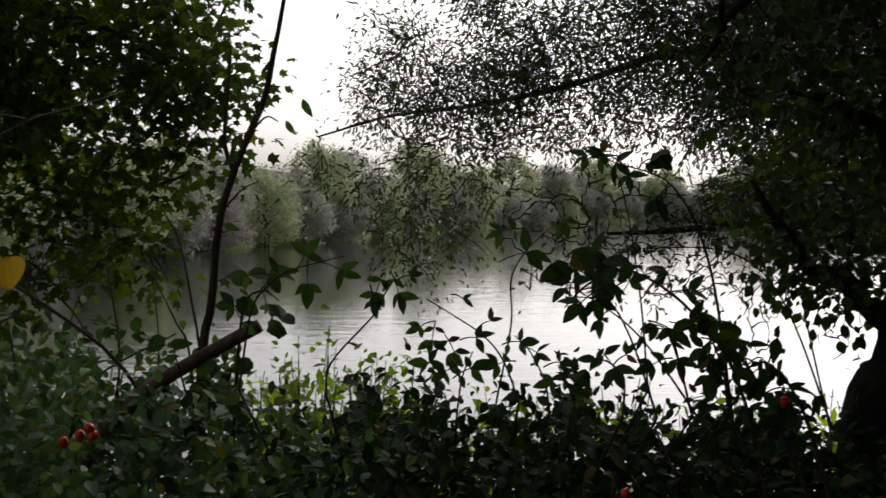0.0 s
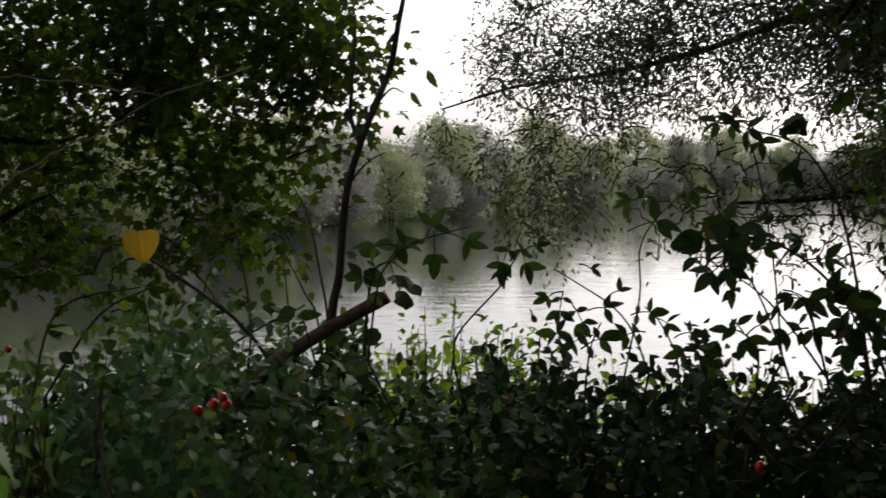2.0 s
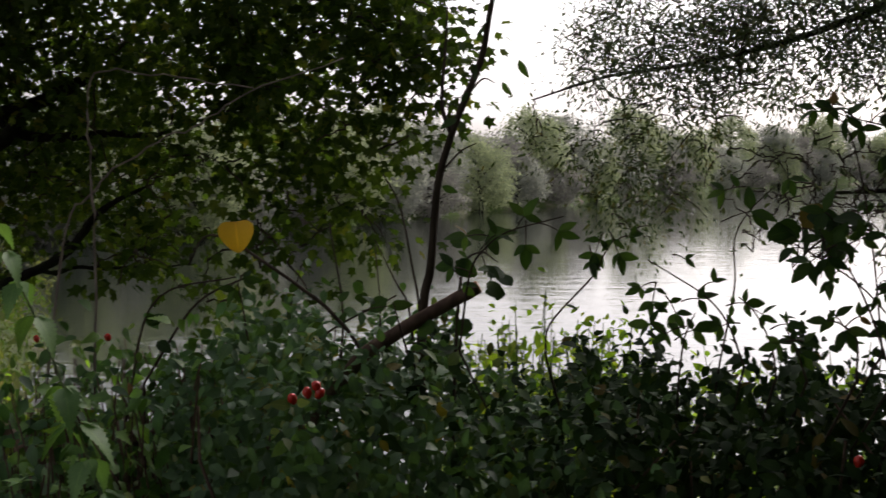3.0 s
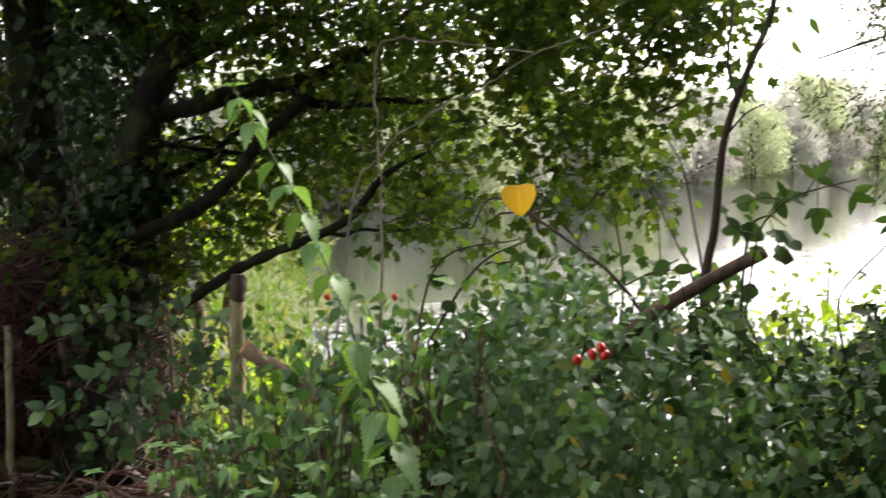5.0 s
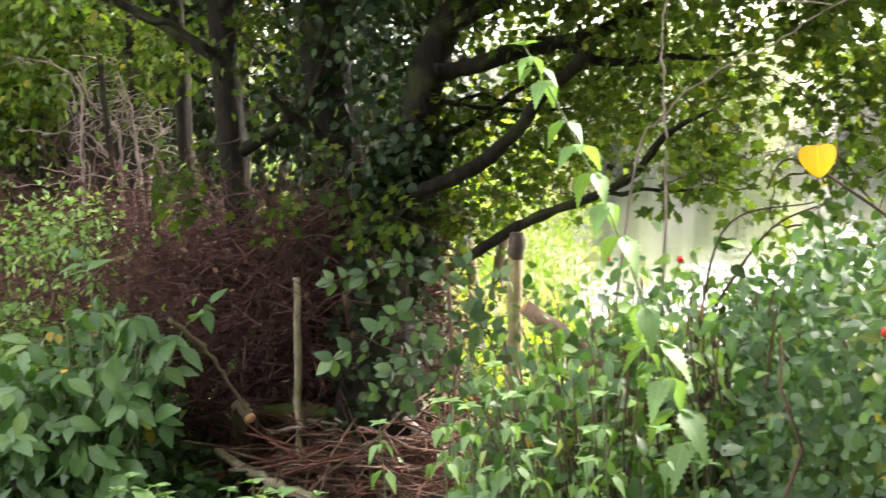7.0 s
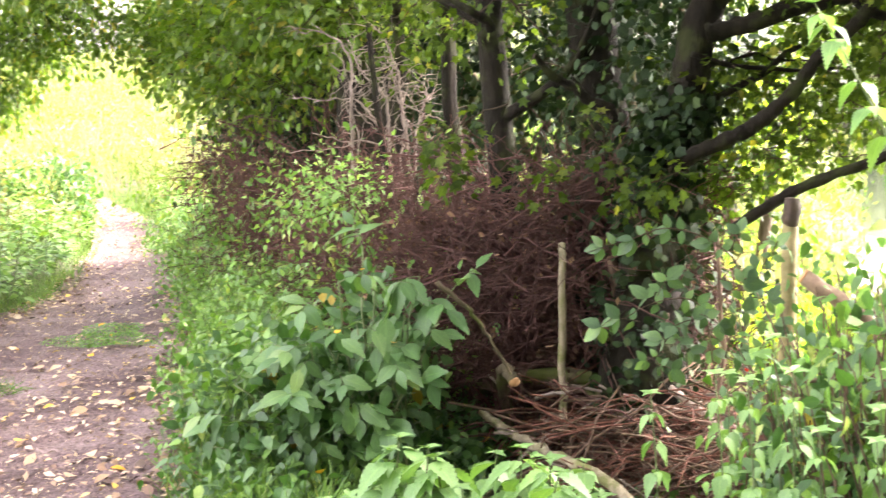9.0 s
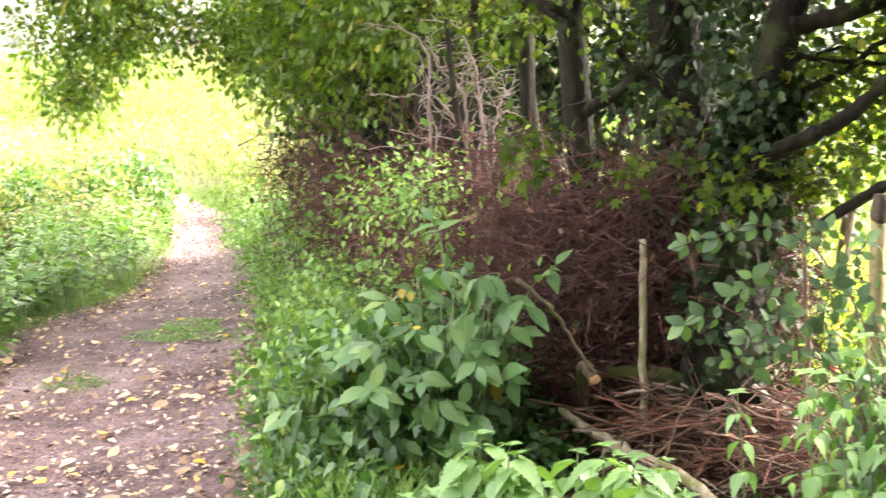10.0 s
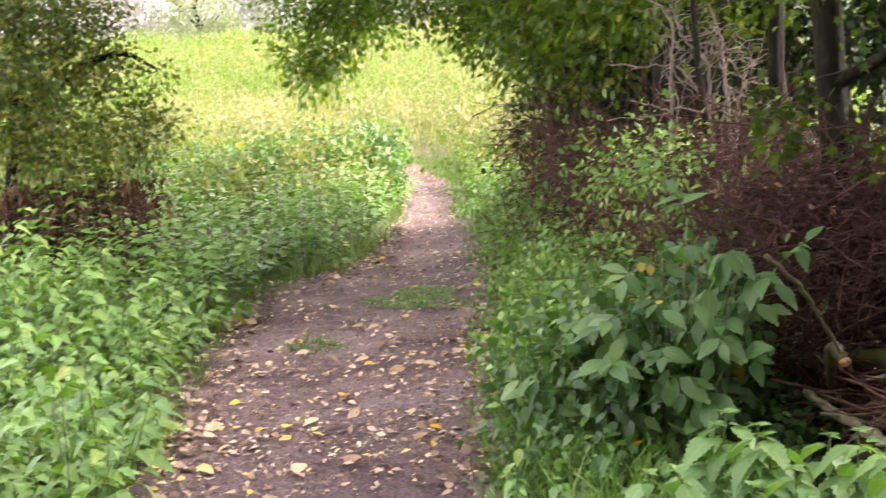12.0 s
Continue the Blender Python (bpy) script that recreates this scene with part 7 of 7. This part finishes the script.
left_side = ((x - PATH_LINE[k, 0]) * tang[k, 1] - (y - PATH_LINE[k, 1]) * tang[k, 0]) < 0
x, y, keep, away, left_side = x[keep], y[keep], None, np.abs(sidepos[keep]), left_side[keep]
for i in range(len(x)):
    if not left_side[i] or (x[i] < -8.8 and y[i] < 3.6):
        continue
    hgt = rng.uniform(0.45, 1.0) * np.interp(away[i], [0.08, 0.35, 0.8, 2], [0.15, 0.34, 0.42, 0.5]) * (1 + 0.5 * math.sin(x[i] * 2.3 + y[i]) * math.sin(y[i] * 2.9)) * rng.choice([0.8, 1.0, 1.45])
    b = np.array([x[i], y[i], float(land(x[i], y[i]))])
    top = b + [rng.normal(0, 0.09), rng.normal(0, 0.09), hgt]
    vs.tube(bend(b, top, 3), np.linspace(0.003, 0.0015, 3), 4, cap=False)
    for j in range(7):
        u = 0.5 + 0.5 * j / 6.2
        a = j * 1.571 + rng.uniform(0, 0.6)
        d = np.array([[math.cos(a), math.sin(a), -0.2], [-math.cos(a), -math.sin(a), -0.2]])
        vl.leaves(VERGE_NEAR if x[i] > -7.5 else VERGE, b + (top - b) * u + d * rng.uniform(0.01, 0.06), d + [rng.normal(0, 0.25), rng.normal(0, 0.25), rng.uniform(-0.15, 0.4)], d * 0.45 + [rng.normal(0, 0.35), rng.normal(0, 0.35), 1], np.full(2, rng.uniform(0.05, 0.118) * (1.15 - 0.4 * u)))
part("stem_mass", vs, M["green_stem"], verge, kind="stuff")
part("foliage", vl, M["nettle_mass"], verge, kind="stuff")

# taller dark green growth where the path bends away
bend_growth = thing("pathside_nettles", (-12.586, 6.794, 0.0), "taller dark green nettles where the path bends", "nettles", kind="stuff")
bl2, bd2, bs2 = Soup(), Soup(), Soup()
row = smooth_line([(-12.19, 7.07), (-12.59, 6.79), (-12.79, 6.34), (-12.55, 5.63), (-12.33, 4.98)], 60)
for k in range(620):
    c = row[rng.integers(0, 60)] + rng.normal(0, 0.3, 2)
    if not off_path(c[:1], c[1:], 0.12)[0]:
        continue
    b = np.array([c[0], c[1], float(land(c[0], c[1]))])
    top = b + [rng.normal(0, 0.1), rng.normal(0, 0.1), rng.uniform(0.3, 0.72)]
    bs2.tube(bend(b, top, 4), np.linspace(0.004, 0.0015, 4), 4, cap=False)
    m = 26
    pp = b + (top - b) * rng.uniform(0.25, 1.03, m)[:, None] + rng.normal(0, 0.05, (m, 3))
    (bl2 if k % 3 == 0 else bd2).leaves(VERGE, pp, rng.normal(0, 0.8, (m, 3)) - [0, 0, 0.25], rng.normal(0, 0.4, (m, 3)) + [0, 0, 1], rng.uniform(0.04, 0.095, m))
part("stem_mass", bs2, M["green_stem"], bend_growth, kind="stuff")
part("foliage", bl2, M["nettle_mass"], bend_growth, kind="stuff")
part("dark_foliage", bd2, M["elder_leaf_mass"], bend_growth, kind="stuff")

# ---- grass along both edges of the path and a tuft on it ----
grass = thing("verge_grass", (-5.007, 2.665, 0.000), "rough grass along the edges of the footpath", "grass", kind="stuff")
gr = Soup()
n = 9000
u = rng.uniform(29, 80, n)
w = (np.interp(u, np.arange(90), PATH_HALF) * rng.uniform(0.9, 1.05, n) + np.abs(rng.normal(0, 0.22, n))) * rng.choice([-1, 1], n)
x = np.interp(u, np.arange(90), PATH_LINE[:, 0]) - w * np.interp(u, np.arange(90), tang[:, 1])
y = np.interp(u, np.arange(90), PATH_LINE[:, 1]) + w * np.interp(u, np.arange(90), tang[:, 0])
gr.leaves(GRASS, np.stack([x, y, land(x, y) - 0.01], 1), rng.normal(0, 0.45, (n, 3)) * [1, 1, 0.2] + [0, 0, 0.9], rng.normal(0, 1, (n, 3)), rng.uniform(0.05, 0.14, n))
part("blades", gr, M["verge_grass"], grass, kind="stuff")
for cx_, cy_, rad_, count in ((-6.420, 3.262, 0.15, 190),):
    tuft = thing("grass_tuft", (cx_, cy_, float(land(cx_, cy_))), "small flattened tuft of grass on the path", "grass")
    s = Soup()
    a, q = rng.uniform(0, 6.28, count), rad_ * np.sqrt(rng.uniform(0, 1, count))
    xx, yy = cx_ + np.cos(a) * q * 1.3, cy_ + np.sin(a) * q
    s.leaves(GRASS, np.stack([xx, yy, land(xx, yy)], 1), rng.normal(0, 0.8, (count, 3)) * [1, 1, 0.1] + [0, 0, 0.45], rng.normal(0, 1, (count, 3)), rng.uniform(0.05, 0.12, count))
    part("grass_mass", s, M["verge_grass"], tuft, kind="stuff")

moss = thing("moss_patch", (-6.929, 4.229, float(land(-6.929, 4.229))), "flat patch of bright green moss on the path", "moss", kind="stuff")
a, q = rng.uniform(0, 6.28, 3600), 0.3 * rng.uniform(0, 1, 3600) ** 0.6
q *= 1 + 0.25 * np.sin(a * 3 + 1) + 0.15 * np.sin(a * 5)
xx, yy = -6.929 + np.cos(a) * q * 1.15, 4.229 + np.sin(a) * q * 0.9
part("fronds", Soup().leaves(SIMPLE, np.stack([xx, yy, land(xx, yy) + 0.016], 1), rng.normal(0, 1, (3600, 3)) * [1, 1, 0.2] + [0, 0, 0.1], rng.normal(0, 0.4, (3600, 3)) + [0, 0, 1], rng.uniform(0.008, 0.022, 3600)), M["nettle_mass"], moss, kind="stuff")

# ---- tall sunlit meadow beyond the trees ----
meadow = thing("meadow_herbs", P(60, 22, float(land(*P(60, 22, 0)[:2]))), "tall pale sunlit meadow herbs and seeding grasses", "meadow", kind="stuff")
ml = Soup()
n = 150000
az, r = rng.uniform(46, 88, n), 12.5 + 50 * rng.uniform(0, 1, n) ** 1.6
x, y = plan(az, r)
ok = off_path(x, y, 0.1) & (r > np.interp(az, [46, 56, 62, 88], [15, 14, 12.6, 12.6]))
x, y, r = x[ok], y[ok], r[ok]
patch = 0.5 + 0.5 * np.sin(x * 0.8 + np.sin(y * 0.9) * 2) * np.sin(y * 0.7 + 1)
hmax = np.interp(r, [12.5, 18, 30], [0.45, 0.8, 1.15]) * (0.6 + 0.5 * patch)
ml.leaves(LANCE, np.stack([x, y, land(x, y) + hmax * rng.uniform(0, 1, len(x)) ** 0.8], 1), rng.normal(0, 0.55, (len(x), 3)) + [0, 0, 0.7], rng.normal(0, 0.35, (len(x), 3)) + [0, 0, 0.9], rng.uniform(0.03, 0.07, len(x)) * np.interp(r, [12, 50], [0.8, 2.6]))
k = rng.integers(0, len(x), 14000)
ml.leaves(STALK, np.stack([x[k], y[k], land(x[k], y[k])], 1) + rng.normal(0, 0.1, (14000, 3)) * [1, 1, 0], rng.normal(0, 0.22, (14000, 3)) * [1, 1, 0.1] + [0, 0, 1], rng.normal(0, 1, (14000, 3)), (hmax[k] + 0.1) * rng.uniform(0.7, 1.35, 14000))
part("herbs", ml, M["meadow"], meadow, kind="stuff")
mc = Soup()
for k in range(760):
    a, q = rng.uniform(47, 88), 12.5 + 34 * rng.uniform(0, 1) ** 1.4
    c = P(a, q, 0)
    if not off_path(c[:1], c[1:2], 0.5)[0]:
        continue
    m = 190
    hgt = rng.uniform(0.35, 0.95)
    pp = c + rng.normal(0, 1, (m, 3)) * [0.28, 0.28, 0] + np.stack([np.zeros(m), np.zeros(m), float(land(c[0], c[1])) + hgt * rng.uniform(0.2, 1, m)], 1)
    mc.leaves(OVATE, pp, rng.normal(0, 0.8, (m, 3)) + [0, 0, 0.1], rng.normal(0, 0.4, (m, 3)) + [0, 0, 1], rng.uniform(0.035, 0.085, m))
part("herb_clumps", mc, M["meadow"], meadow, kind="stuff")
# trees far behind the meadow, in the same haze-paled leaf colours
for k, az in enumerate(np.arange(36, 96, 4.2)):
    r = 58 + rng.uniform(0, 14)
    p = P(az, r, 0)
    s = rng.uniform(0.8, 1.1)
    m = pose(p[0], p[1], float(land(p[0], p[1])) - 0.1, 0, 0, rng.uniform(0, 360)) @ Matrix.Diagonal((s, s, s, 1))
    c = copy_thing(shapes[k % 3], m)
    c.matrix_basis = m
    tagged(c, "tree beyond the meadow, its green paled for haze", "tree", "trees beyond the meadow")

# ---- fallen leaves and grit on the path, last and smallest ----
FALL = [single("fallen_leaf_round", ROUND, M["fallen_leaf"]), single("fallen_leaf_lobed", MAPLE, M["fallen_leaf"]), single("fallen_leaf_long", OVATE, M["fallen_leaf"])]
lx, ly = on_path(300, 27, 57, 1.1)
for k in range(300):
    s = 0.024 + 0.062 * rng.uniform() ** 1.6
    z = float(land(lx[k], ly[k])) + 0.022
    leaf_objects(path, "fallen_leaf", FALL[(0, 2, 0, 2, 0, 1)[k % 6]], np.array([[lx[k], ly[k], z]]), rng.normal(0, 1, (1, 3)) * [1, 1, 0.08], rng.normal(0, 0.22, (1, 3)) + [0, 0, 1], [s])
lit = Soup()
lx, ly = on_path(15000, 22, 80, 1.3)
lit.leaves(SIMPLE, np.stack([lx, ly, land(lx, ly) + 0.016], 1), rng.normal(0, 1, (15000, 3)) * [1, 1, 0.1], rng.normal(0, 0.3, (15000, 3)) + [0, 0, 1], 0.008 + 0.045 * rng.uniform(0, 1, 15000) ** 3.0)
u = rng.uniform(26, 62, 1100)
w = np.interp(u, np.arange(90), PATH_HALF) * rng.choice([-1, 1], 1100) * rng.normal(0.93, 0.14, 1100)
lx, ly = np.interp(u, np.arange(90), PATH_LINE[:, 0]) - w * np.interp(u, np.arange(90), tang[:, 1]), np.interp(u, np.arange(90), PATH_LINE[:, 1]) + w * np.interp(u, np.arange(90), tang[:, 0])
lit.leaves(ROUND, np.stack([lx, ly, land(lx, ly) + 0.03], 1), rng.normal(0, 1, (1100, 3)) * [1, 1, 0.15], rng.normal(0, 0.3, (1100, 3)) + [0, 0, 1], rng.uniform(0.018, 0.055, 1100))
part("leaf_litter", lit, M["fallen_mass"], path, kind="stuff")
